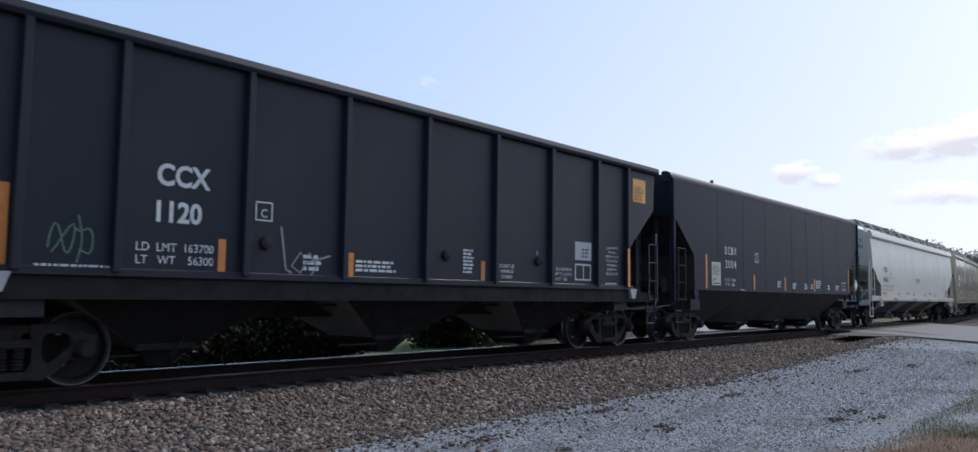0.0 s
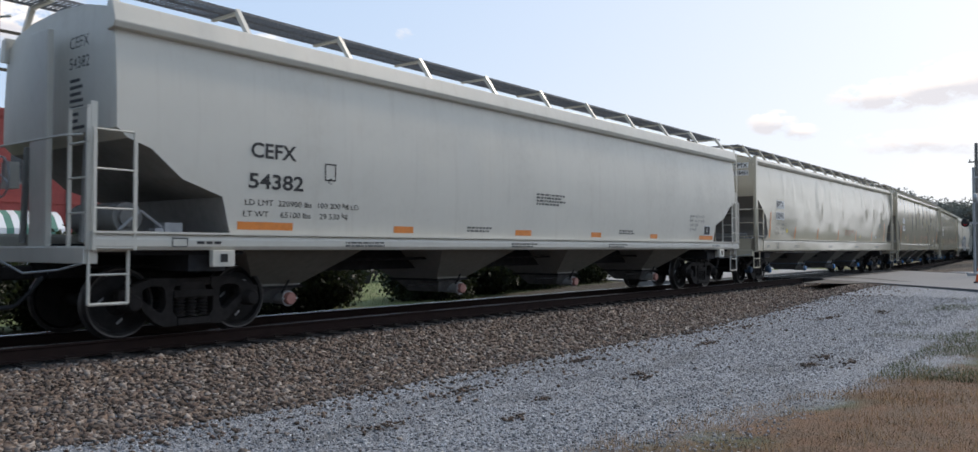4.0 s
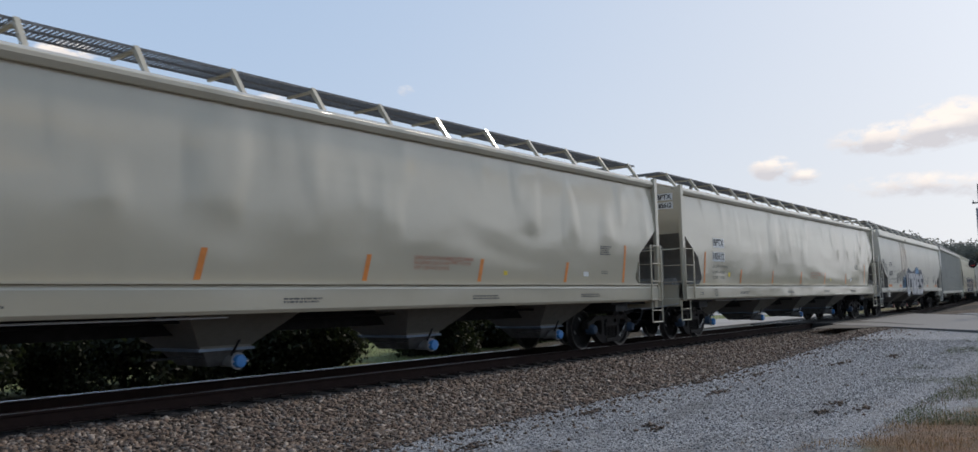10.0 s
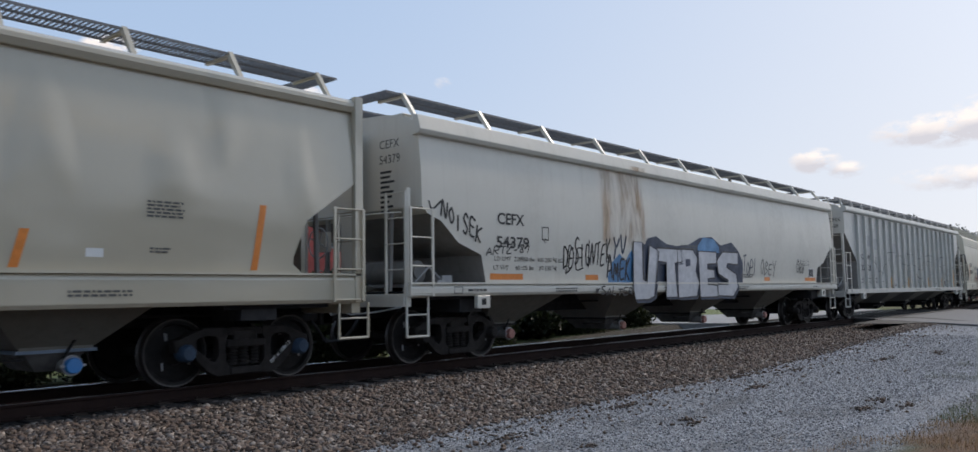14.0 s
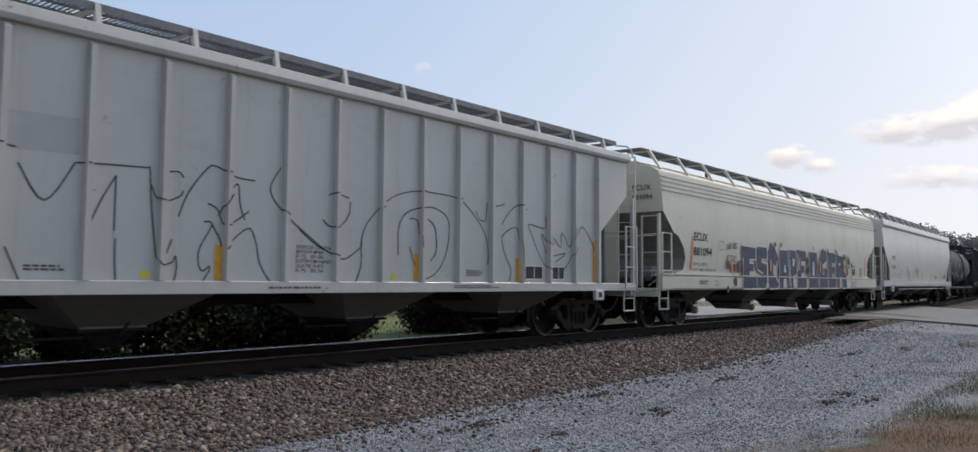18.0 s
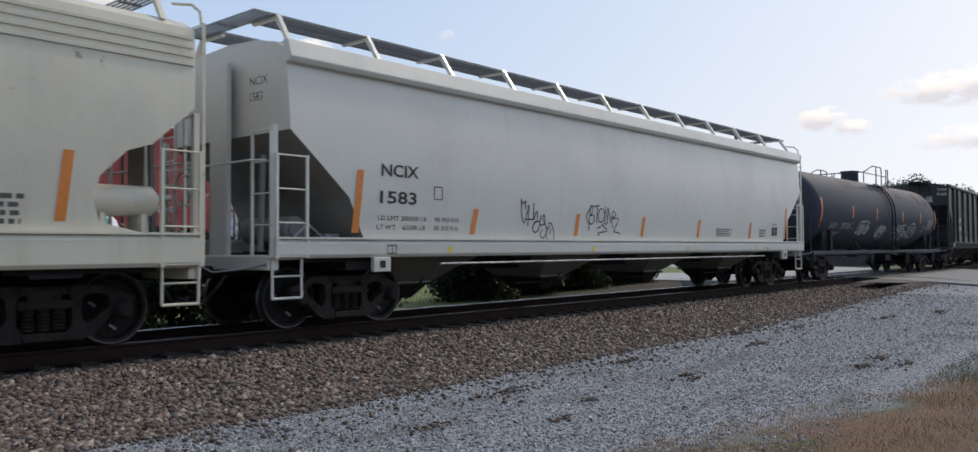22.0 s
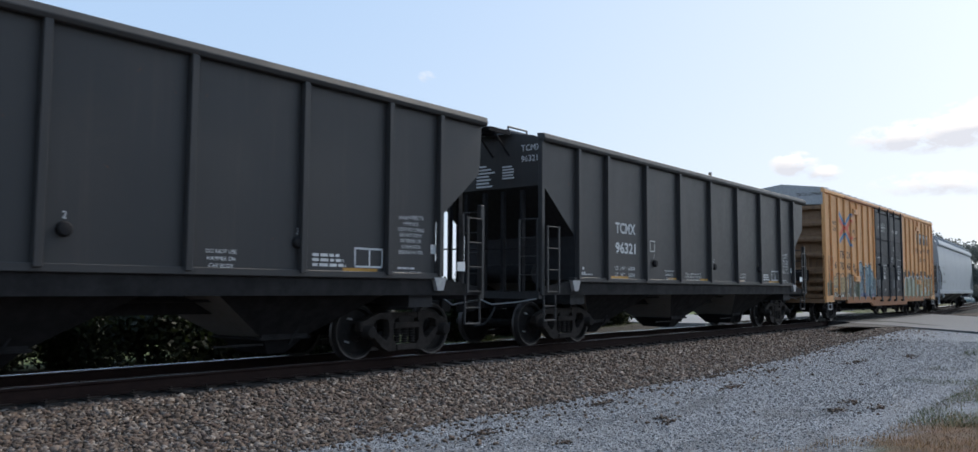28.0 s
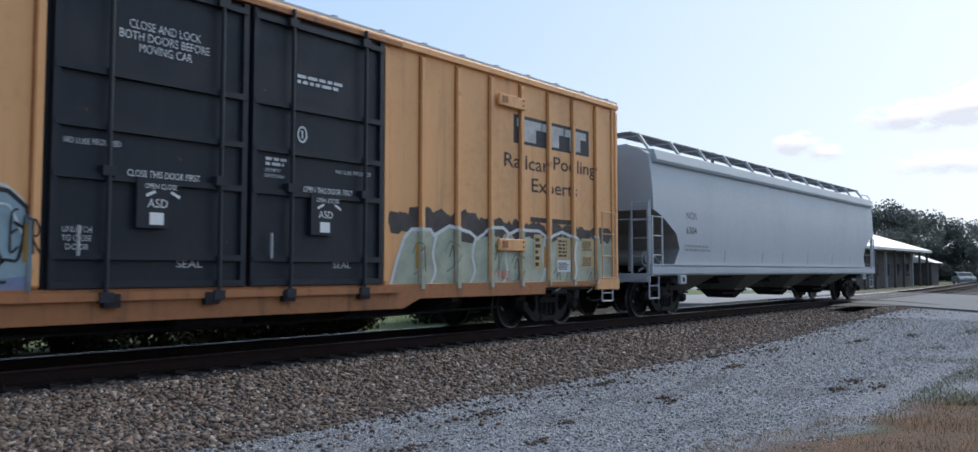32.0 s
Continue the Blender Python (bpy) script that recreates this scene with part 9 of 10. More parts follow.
def grass():
    rnd = np.random.default_rng(3)
    dry = stone_material("dry_grass_blade", [(0.15, 0.092, 0.045), (0.26, 0.165, 0.085), (0.10, 0.058, 0.03), (0.20, 0.128, 0.066)])
    straw = stone_material("straw_blade", [(0.33, 0.185, 0.075), (0.48, 0.30, 0.14), (0.23, 0.12, 0.05), (0.42, 0.225, 0.095), (0.18, 0.13, 0.045)])
    green = stone_material("green_grass_blade", [(0.04, 0.06, 0.018), (0.08, 0.10, 0.032), (0.13, 0.12, 0.05)])
    for name, label, mat, n, hh, xr, yr, cut in (("dry_grass", "straw-coloured dry grass at the edge of the lot", dry, 15000, (0.012, 0.06), (4.0, 26.0), (-11.0, -7.6), 0.46),
                                                 ("weeds", "low green weeds in the dry grass", green, 14000, (0.02, 0.09), (10.5, 25.0), (-10.5, -7.4), 0.44)):
        pts = []
        while len(pts) < n:
            x, y = xr[0] + (xr[1] - xr[0]) * rnd.random() ** 1.3, rnd.uniform(*yr)
            d = noise.noise(Vector((x * 0.6, y * 0.6, 5.0 if name == "weeds" else 1.0))) * 0.5 + 0.5
            if d * (1.0 if y < -8.6 else 0.75) > cut + 0.12 * rnd.random():
                pts.append((x, y, level(x, y) - 0.01))
        pts = np.array(pts)
        blades(name, label, pts, rnd.uniform(*hh, n), rnd.uniform(0.003, 0.008, n), mat, rnd, 2.2)
    # standing straw along the edge of the gravel
    pts = []
    while len(pts) < 8000:
        x, y = 3.0 + 9.0 * rnd.random() ** 1.2, rnd.uniform(-10.9, -7.7)
        d = noise.noise(Vector((x * 1.3, y * 1.3, 9.0))) * 0.5 + 0.5
        if y < -7.65 - 0.28 * (min(x, 11.0) - 6.0) + 0.9 * (d - 0.5) and d > 0.40 + 0.25 * rnd.random() and math.hypot(x - 2.1, y + 10.3) > 0.45:
            pts.append((x, y, level(x, y) - 0.01))
    pts = np.array(pts)
    hs = rnd.uniform(0.03, 0.10, len(pts)) * np.where(rnd.random(len(pts)) < 0.06, 1.8, 1.0)
    blades("tall_dry_grass", "standing straw-coloured grass at the edge of the gravel", pts, hs, rnd.uniform(0.0025, 0.006, len(pts)), straw, rnd, 1.1)
    n = 9000
    pts = np.array([(rnd.uniform(13, 30), rnd.uniform(4.2, 16), 0.0) for _ in range(n)])
    pts[:, 2] = [level(a, b) - 0.01 for a, b, _ in pts]
    blades("lawn_grass", "short green lawn grass beyond the track", pts, rnd.uniform(0.04, 0.09, n), rnd.uniform(0.008, 0.014, n), green, rnd)


def road():
    k = Nodes("worn_asphalt")
    pos = k.where(kind="World")
    a, b = k.noise(pos, 60, 4, 0.7), k.noise(pos, 0.6, 5)
    c = k.mix(a, (0.095, 0.098, 0.104), (0.165, 0.168, 0.172))
    c = k.mix(k.ramp(b, 0.45, 0.7, 0, 0.5), c, (0.11, 0.11, 0.114))
    k.bump(a, 0.25, 0.01)
    m = k.done(c, 0.85)
    z = -0.035
    near = M()
    top = [(33.5, -1.62), (49.5, -1.40), (36.0, -15.6), (16.5, -36.0), (1.0, -36.0), (20.0, -16.0)]
    v = [(x, y, z if y > -17 else -0.30) for x, y in top] + [(x, y, -0.7) for x, y in top]
    n = len(top)
    near.add(v, [tuple(range(n)), tuple(range(2 * n - 1, n - 1, -1))] + [(i, n + i, n + (i + 1) % n, (i + 1) % n) for i in range(n)])
    r = near.part("road", m, None, "pale worn asphalt road leading over the track")
    tagged(r, "pale worn asphalt road leading over the track", "road", kind="structure")
    wedge = M()
    top = [(29.6, -2.0), (37.0, -1.66), (35.4, -3.2), (33.4, -4.5), (31.0, -6.6), (30.7, -6.6), (31.9, -4.4), (30.0, -3.4)]
    wedge.add([(x, y, -0.030 if x > 32.6 else -0.045) for x, y in top], [tuple(range(len(top)))])
    tagged(wedge.part("asphalt_patch", M_TAR, None), "dark tarred wedge at the edge of the road", "patch", kind="structure")
    far = M()
    top = [(29.0, 2.2), (50.0, 2.6), (64.0, 17.0), (90.0, 44.0), (50.0, 44.0), (42.5, 31.0), (37.0, 22.0), (26.0, 12.0)]
    v = [(x, y, -0.06 if y < 20 else -0.30) for x, y in top] + [(x, y, -0.8) for x, y in top]
    n = len(top)
    far.add(v, [tuple(range(n)), tuple(range(2 * n - 1, n - 1, -1))] + [(i, n + i, n + (i + 1) % n, (i + 1) % n) for i in range(n)])
    r = far.part("road", M_PAVE, None)
    tagged(r, "pale concrete street beyond the track", "road", kind="structure")
    st = M().box(-60, 35.4, 19.5, 28.6, -0.6, -0.34).part("street", M_PAVE, None)
    tagged(st, "pale street in front of the brick building", "road", kind="structure")
    pv = M().box(-60, 40.9, 28.6, 30.8, -0.6, -0.22).part("pavement", M_PAVE, None)
    tagged(pv, "concrete pavement along the brick building", "pavement", kind="structure")
    kb = M().box(48, 75, 44.2, 44.6, -0.5, -0.12).part("kerb", M_YCURB, None)
    tagged(kb, "yellow painted kerb beside the street", "kerb", kind="structure")
    # crossing panels between and beside the rails
    cr = thing("crossing_deck", "dark rubber and timber crossing panels between the rails", "crossing")
    tagged(cr, kind="structure")
    for y0, y1 in ((-1.62, -0.83), (-0.64, -0.02), (0.02, 0.64), (0.83, 1.65)):
        for i in range(7):
            x = 33.6 + 2.27 * i
            b = bend(x + 1.1)
            place("crossing_panel", M().box(x, x + 2.25, y0, y1, -0.22, -0.012).mesh("crossing_panel", M_PANEL, False, 0.01), cr, "", pose(0, b, 0))


M_PAVE = plain("pale_concrete", (0.30, 0.30, 0.295), 0.85, 0.0, 0.2, 1.5, 0.1)
M_TAR = plain("fresh_tar", (0.022, 0.022, 0.023), 0.8, 0.0, 0.3, 5.0, 0.3)
M_YCURB = plain("yellow_kerb_paint", (0.62, 0.33, 0.05), 0.7, 0.0, 0.25, 2.0, 0.05)
M_PANEL = plain("dark_rubber", (0.035, 0.033, 0.032), 0.8, 0.0, 0.35, 3.0, 0.2)


# ---- plants ----
def leaf_material(name, dark, light):
    k = Nodes(name)
    r = k.n.new("ShaderNodeNewGeometry").outputs["Random Per Island"]
    c = k.mix(r, dark, light)
    k.b.inputs["Subsurface Weight"].default_value = 0.0
    t = k.n.new("ShaderNodeBsdfTranslucent")
    k.l.new(c, t.inputs[0])
    mx = k.n.new("ShaderNodeMixShader")
    mx.inputs[0].default_value = 0.42
    k.done(c, 0.6)
    out = k.n["Material Output"]
    k.l.new(k.b.outputs[0], mx.inputs[1])
    k.l.new(t.outputs[0], mx.inputs[2])
    k.l.new(mx.outputs[0], out.inputs[0])
    return k.m


# near-black leaves: the shade on the hedge's near side put into their colour
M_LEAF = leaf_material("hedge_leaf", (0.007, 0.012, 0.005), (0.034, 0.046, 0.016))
# tree leaves paled and greyed: distance haze put into the colour
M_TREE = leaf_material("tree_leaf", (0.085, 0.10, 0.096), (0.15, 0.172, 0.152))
M_BARK = plain("bark", (0.085, 0.065, 0.05), 0.9, 0.0, 0.4, 8.0, 0.5)


def leaf_mesh(name, lumps, n, size, mat, seed):
    """A crown of leaf quads spread over uneven lumps (x, y, z, rx, rz)."""
    rnd = np.random.default_rng(seed)
    per = n // len(lumps)
    P = []
    for cx, cy, cz, rx, rz in lumps:
        d = rnd.normal(0, 1, (per, 3))
        d /= np.linalg.norm(d, axis=1, keepdims=True)
        rad = rnd.random((per, 1)) ** 0.45
        P.append(np.array([cx, cy, cz]) + d * rad * np.array([rx, rx, rz]) * rnd.uniform(0.8, 1.12, (per, 1)))
    P = np.concatenate(P)
    n = len(P)
    a, b = rnd.normal(0, 1, (n, 3)), rnd.normal(0, 1, (n, 3))
    a /= np.linalg.norm(a, axis=1, keepdims=True)
    b -= a * (a * b).sum(1, keepdims=True)
    b /= np.linalg.norm(b, axis=1, keepdims=True)
    s = rnd.uniform(0.6, 1.3, (n, 1)) * size
    v = np.stack([P - a * s, P + b * s * 0.5, P + a * s, P - b * s * 0.5], 1).reshape(-1, 3)
    me = bpy.data.meshes.new(name)
    me.from_pydata(v.tolist(), [], np.arange(4 * n).reshape(n, 4).tolist())
    me.materials.append(mat)
    return me


def plants():
    rnd = random.Random(12)
    crowns = []
    for k in range(3):
        lumps = [(rnd.uniform(-0.75, 0.75), rnd.uniform(-0.5, 0.5), rnd.uniform(0.25, 1.5), rnd.uniform(0.6, 0.85), rnd.uniform(0.4, 0.6)) for _ in range(13)]
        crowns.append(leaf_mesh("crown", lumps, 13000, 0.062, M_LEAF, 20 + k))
    stem = M()
    for i in range(6):
        a = i * 1.05
        stem.cyl((0.1 * math.cos(a), 0.1 * math.sin(a), 0.0), (0.45 * math.cos(a), 0.35 * math.sin(a), 0.9), 0.03, 6, 0.012)
    stem = stem.mesh("stem", M_BARK)
    xs = [-10.6 + 1.5 * i for i in range(17)] + [14.35, 18.2, 19.5, 20.8, 22.1, 23.4, 24.7, 26.0, 27.3]
    for i, x in enumerate(xs):
        y = 5.55 + rnd.uniform(-0.2, 0.2)
        sc = 1.0 if x > 16 else rnd.choice((1.0, 1.0, 0.9, 1.08))
        if abs(x - 4.5) < 0.9 or abs(x - 8.0) < 0.6:
            sc = 0.72
        sc *= 1.08 if x < 24 else 0.92
        b = thing("shrub", "dense dark green hedge shrub beside the track", "shrub", "hedge along the track", Matrix.Translation((x, y, -0.44)) @ Matrix.Rotation(rnd.uniform(0, 6.28), 4, "Z") @ Matrix.Scale(sc, 4))
        place("crown", crowns[i % 3], b)
        tagged(place("stem", stem, b), kind="stuff")
    # trees
    made = []
    for k in range(4):
        t = thing("tree", "broad dark green tree, distance haze put into its leaf colour", "tree", "trees beyond the crossing", pose(0, 0, -50))
        tr = M().cyl((0, 0, 0), (0.1, 0, 2.2), 0.28, 10, 0.2)
        lumps = []
        for i in range(15):
            a, r = rnd.uniform(0, 6.28), rnd.uniform(0.4, 2.6)
            z = rnd.uniform(1.0, 7.2) if i > 5 else rnd.uniform(0.9, 2.4)
            lumps.append((r * math.cos(a), r * math.sin(a), z, rnd.uniform(1.1, 1.8), rnd.uniform(0.9, 1.5)))
            tr.cyl((0.1, 0, 2.0), (r * math.cos(a) * 0.8, r * math.sin(a) * 0.8, z), 0.12, 6, 0.03)
        lumps.append((0, 0, 7.6, 1.6, 1.5))
        tr.part("trunk", M_BARK, t)
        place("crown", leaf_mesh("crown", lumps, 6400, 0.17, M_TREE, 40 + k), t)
        made.append(t)
    spots = []
    for i in range(40):
        az = 71 + 23 * (i + rnd.uniform(-0.3, 0.3)) / 39
        d = rnd.uniform(118, 150)
        spots.append((d * math.sin(radians(az)), -11.1 + d * math.cos(radians(az)), rnd.uniform(0.9, 1.15) * float(np.interp(az, [71, 76, 78.5, 80, 83.5, 90], [1.0, 1.14, 1.18, 0.98, 0.92, 0.85]))))
    # the wood across the road, mirrored in the glossy paint
    spots += [(-14 + 6.2 * i, -66 + rnd.uniform(-5, 5), rnd.uniform(0.95, 1.25)) for i in range(30)]
    spots += [(49.5, 42.0, 1.15), (53.5, 47.0, 1.0), (102.0, 13.0, 0.75), (104, 16.0, 0.7), (97, -26.0, 0.8), (88.0, -34.0, 0.9)]
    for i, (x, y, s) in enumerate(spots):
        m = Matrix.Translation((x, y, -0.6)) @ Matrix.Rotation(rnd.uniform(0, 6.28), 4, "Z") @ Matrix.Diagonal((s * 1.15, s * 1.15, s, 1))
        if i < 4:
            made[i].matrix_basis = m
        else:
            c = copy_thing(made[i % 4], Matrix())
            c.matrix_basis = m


# ---- things by the road ----
def car_thing(x, y, yaw, mat, label, van=False):
    c = thing("parked_car", label, "car", "parked cars", pose(x, y, level(x, y) + (0.10 if y < 30 and x < 34 else 0.12), 0, 0, yaw))
    h = 1.75 if van else 1.42
    low = [(-2.2, 0.28), (-2.25, 0.62), (-2.1, 0.86), (-1.0, 0.95), (1.2, 0.95), (2.05, 0.88), (2.2, 0.6), (2.15, 0.28)]
    M().prism_y(low, -0.88, 0.88).part("body", mat, c, "", False, 0.06)
    cab = [(-1.15, 0.94), (-0.45, h - 0.04), (1.1 if not van else 1.7, h), (1.85 if not van else 2.05, 0.94)]
    M().prism_y(cab, -0.76, 0.76).part("cabin", mat, c, "", False, 0.07)
    for s in (-1, 1):
        M().prism_y([(-0.95, 0.98), (-0.42, h - 0.10), (0.35, h - 0.08), (0.35, 0.98)], s * 0.765 - 0.01, s * 0.765 + 0.01).part("window", M_GLASS, c)
        M().prism_y([(0.42, 0.98), (0.42, h - 0.08), (1.0 if not van else 1.6, h - 0.1), (1.6 if not van else 1.9, 0.98)], s * 0.765 - 0.01, s * 0.765 + 0.01).part("window", M_GLASS, c)
    M().add([(-1.13, -0.68, 0.98), (-1.13, 0.68, 0.98), (-0.50, 0.66, h - 0.06), (-0.50, -0.66, h - 0.06)], [(0, 1, 2, 3)]).part("windscreen", M_GLASS, c).location.x = -0.02
    for wx in (-1.35, 1.3):
        for s in (-1, 1):
            w = M().lathe_y([(0.05, s * 0.92), (0.20, s * 0.91), (0.30, s * 0.90), (0.33, s * 0.86), (0.33, s * 0.70), (0.05, s * 0.68)], 18, wx, 0.33).part("wheel", M_DARK, c, "", True)
            M().lathe_y([(0.02, s * 0.93), (0.19, s * 0.925), (0.2, s * 0.90)], 14, wx, 0.33).part("rim", M_GALV, w, "", True)
    for s in (-1, 1):
        M().box(-2.24, -2.12, s * 0.6 - 0.16, s * 0.6 + 0.16, 0.62, 0.76).part("headlight", M_DECAL, c)
        M().box(2.1, 2.2, s * 0.65 - 0.12, s * 0.65 + 0.12, 0.66, 0.82).part("tail_light", M_XRED, c)


M_GLASS = Nodes("dark_glass").done((0.02, 0.025, 0.03), 0.08)
M_CARW = plain("white_car_paint", (0.66, 0.67, 0.68), 0.3, 0.0, 0.05, 4.0, 0.01)
M_CARS = plain("silver_green_car_paint", (0.22, 0.26, 0.25), 0.3, 0.2, 0.1, 4.0, 0.01)
M_CARD = plain("dark_car_paint", (0.04, 0.05, 0.07), 0.3, 0.2, 0.1, 4.0, 0.01)
M_CARG = plain("green_car_paint", (0.05, 0.22, 0.19), 0.3, 0.2, 0.1, 4.0, 0.01)


def brick_building():
    k = Nodes("red_painted_brick")
    br = k.n.new("ShaderNodeTexBrick")
    mp = k.where((1, 1, 1))
    sp = k.n.new("ShaderNodeSeparateXYZ")
    k.l.new(mp, sp.inputs[0])
    cb = k.n.new("ShaderNodeCombineXYZ")
    k.l.new(k.maths("ADD", sp.outputs[0], sp.outputs[1]), cb.inputs[0])
    k.l.new(sp.outputs[2], cb.inputs[1])
    k.l.new(cb.outputs[0], br.inputs["Vector"])
    br.inputs["Color1"].default_value, br.inputs["Color2"].default_value, br.inputs["Mortar"].default_value = (0.36, 0.070, 0.058, 1), (0.30, 0.055, 0.048, 1), (0.26, 0.065, 0.055, 1)
    br.inputs["Scale"].default_value, br.inputs["Mortar Size"].default_value = 4.6, 0.014
    c = k.mix(k.ramp(k.noise(mp, 0.7, 5), 0.4, 0.75, 0, 0.5), br.outputs[0], (0.22, 0.06, 0.05))
    k.bump(br.outputs["Fac"], -0.3, 0.01)
    m_brick = k.done(c, 0.85)
    b = thing("brick_building", "two-storey red painted brick building with arched windows", "building", "", pose(0, 31.0, -0.25))
    X0, X1, H, T = -18.0, 40.6, 8.02, 0.35
    wins = [20.45 + 3.13 * i for i in range(-12, 7)]
    lows = [(w, 1.5, 0.0, 2.5) if i % 3 == 0 else (w, 1.7, 0.75, 2.45) for i, w in enumerate(wins)]
    ups = [(w, 1.15, 4.62, 6.35) for w in wins]
    # front wall in piers and bands, so that the openings go through
    def band(z0, z1, holes):
        xs = X0
        for w, wd, a, c2 in holes:
            M().box(xs, w - wd / 2, 0, T, z0, z1).part("wall", m_brick, b)
            xs = w + wd / 2
            if a > z0:
                M().box(w - wd / 2, xs, 0, T, z0, a).part("wall", m_brick, b)
            if c2 < z1:
                M().box(w - wd / 2, xs, 0, T, c2, z1).part("wall", m_brick, b)
        M().box(xs, X1, 0, T, z0, z1).part("wall", m_brick, b)
    band(0.0, 3.6, lows)
    band(3.6, H, ups)
    M().box(X1 - T, X1, T, 22, 0, H).part("wall", m_brick, b)
    M().box(X0, X0 + T, T, 22, 0, H).part("wall", m_brick, b)
    M().box(X0, X1, 21.6, 22, 0, H).part("wall", m_brick, b)
    M().box(X0, X1 - T, T, 21.6, H - 0.7, H - 0.4).part("roof", M_DARK, b)
    M().box(X0 + T, X1 - T, T + 0.5, T + 0.6, 0, H - 0.7).part("inner_wall", M_DARK, b)
    M().prism_x([(-0.02, H - 0.45), (-0.16, H - 0.3), (-0.22, H - 0.08), (-0.22, H + 0.04), (T, H + 0.04), (T, H - 0.45)], X0 - 0.1, X1 + 0.12).part("cornice", m_brick, b)
    M().box(X0, X1, -0.07, 0.0, 3.62, 3.80).part("string_course", m_brick, b)
    for w, wd, a, c2 in ups + lows:
        up = a > 3
        wn = M().box(w - wd / 2, w - wd / 2 + 0.07, 0.12, 0.2, a, c2).box(w + wd / 2 - 0.07, w + wd / 2, 0.12, 0.2, a, c2).box(w - wd / 2, w + wd / 2, 0.12, 0.2, c2 - 0.07, c2).box(w - wd / 2, w + wd / 2, 0.12, 0.2, (a + c2) / 2 - 0.03, (a + c2) / 2 + 0.03).box(w - 0.025, w + 0.025, 0.13, 0.19, a, c2).part("window", M_WINFR, b, "dark sash window frame")
        M().box(w - wd / 2, w + wd / 2, 0.155, 0.165, a, c2).part("pane", M_GLASS, wn)
        M().box(w - wd / 2 - 0.1, w + wd / 2 + 0.1, -0.08, 0.12, a - 0.12, a).part("sill", M_PAVE if up else m_brick, wn)
        if up:
            arch = [(w + (wd / 2 + 0.16) * math.cos(t), c2 + 0.0 + 0.34 * math.sin(t)) for t in np.linspace(0, math.pi, 9)] + [(w + (wd / 2) * math.cos(t), c2 + 0.14 * math.sin(t)) for t in np.linspace(math.pi, 0, 9)]
            M().prism_y(arch, -0.07, 0.0).part("window_arch", m_brick, wn)
    v, f = glyphs("GALLERY", 0.72, 0.015, 0.0, 3.0)
    M().add([(27.1 + a, -0.10, 6.63 + c2) for a, c2 in v], f).part("sign_lettering", M_DECAL, b, 'white block letters "GALLERY"')
    M().box(26.9, 30.3, -0.09, -0.02, 6.50, 7.50).part("sign_board", M_DARK, b)
    M().box(24.2, 25.05, -0.12, -0.03, 6.60, 7.45).part("sign_board", M_SIGNB, b, "square blue sign with a white figure")
    v, f = glyphs("A", 0.55)
    M().add([(24.36 + a, -0.125, 6.75 + c2) for a, c2 in v], f).part("sign_lettering", M_DECAL, b)
    v, f = glyphs("Art", 0.36)
    M().add([(21.1 + a, -0.11, 3.95 + c2) for a, c2 in v], f).part("sign_lettering", M_DECAL, b, 'white letters "Art"')
    v, f = glyphs("GALLERY", 0.34, 0.0, 0.0, 1.7)
    M().add([(20.7 + a, -0.11, 3.48 + c2) for a, c2 in v], f).part("sign_lettering", M_DECAL, b, 'white letters "GALLERY"')
    for i, (x, m_) in enumerate(((24.4, M_MURAL1), (25.95, M_MURAL2), (27.3, M_MURAL3), (28.5, M_MURAL2))):
        M().box(x, x + (1.4 if i < 1 else 1.15), -0.06, -0.01, 2.05, 4.05).part("mural_panel", m_, b, "painted picture panel on the wall")
    aw = M().box(15.9, 18.9, -0.95, -0.90, 2.28, 2.34).box(15.9, 15.95, -0.95, 0.0, 2.28, 2.34).box(18.85, 18.9, -0.95, 0.0, 2.28, 2.34).part("awning", M_WINFR, b, "striped green and white awning")
    for i in range(9):
        x = 15.9 + i / 3
        M().prism_x([(-0.01, 3.22), (-0.5, 2.98), (-1.0, 2.36), (-1.0, 2.05), (-0.98, 2.05), (-0.98, 2.35), (-0.49, 2.96), (-0.01, 3.20)], x, x + 0.333).part("awning_stripe", M_AWNG if i % 2 else M_CABW, aw)
    for x in (19.4, 26.2, 33.0, 40.2):
        M().cyl((x, -0.08, 0.1), (x, -0.08, H - 0.5), 0.06, 8).part("downpipe", M_DARK, b)


def mural(name, a, b2, c2):
    k = Nodes(name)
    v = k.where()
    n1 = k.noise(v, 1.6, 3, 0.5, 1.2)
    n2 = k.noise(v, 2.7, 3, 0.5, 0.8)
    c = k.mix(k.ramp(n1, 0.47, 0.53), a, b2)
    c = k.mix(k.ramp(n2, 0.56, 0.60), c, c2)
    return k.done(c, 0.6)


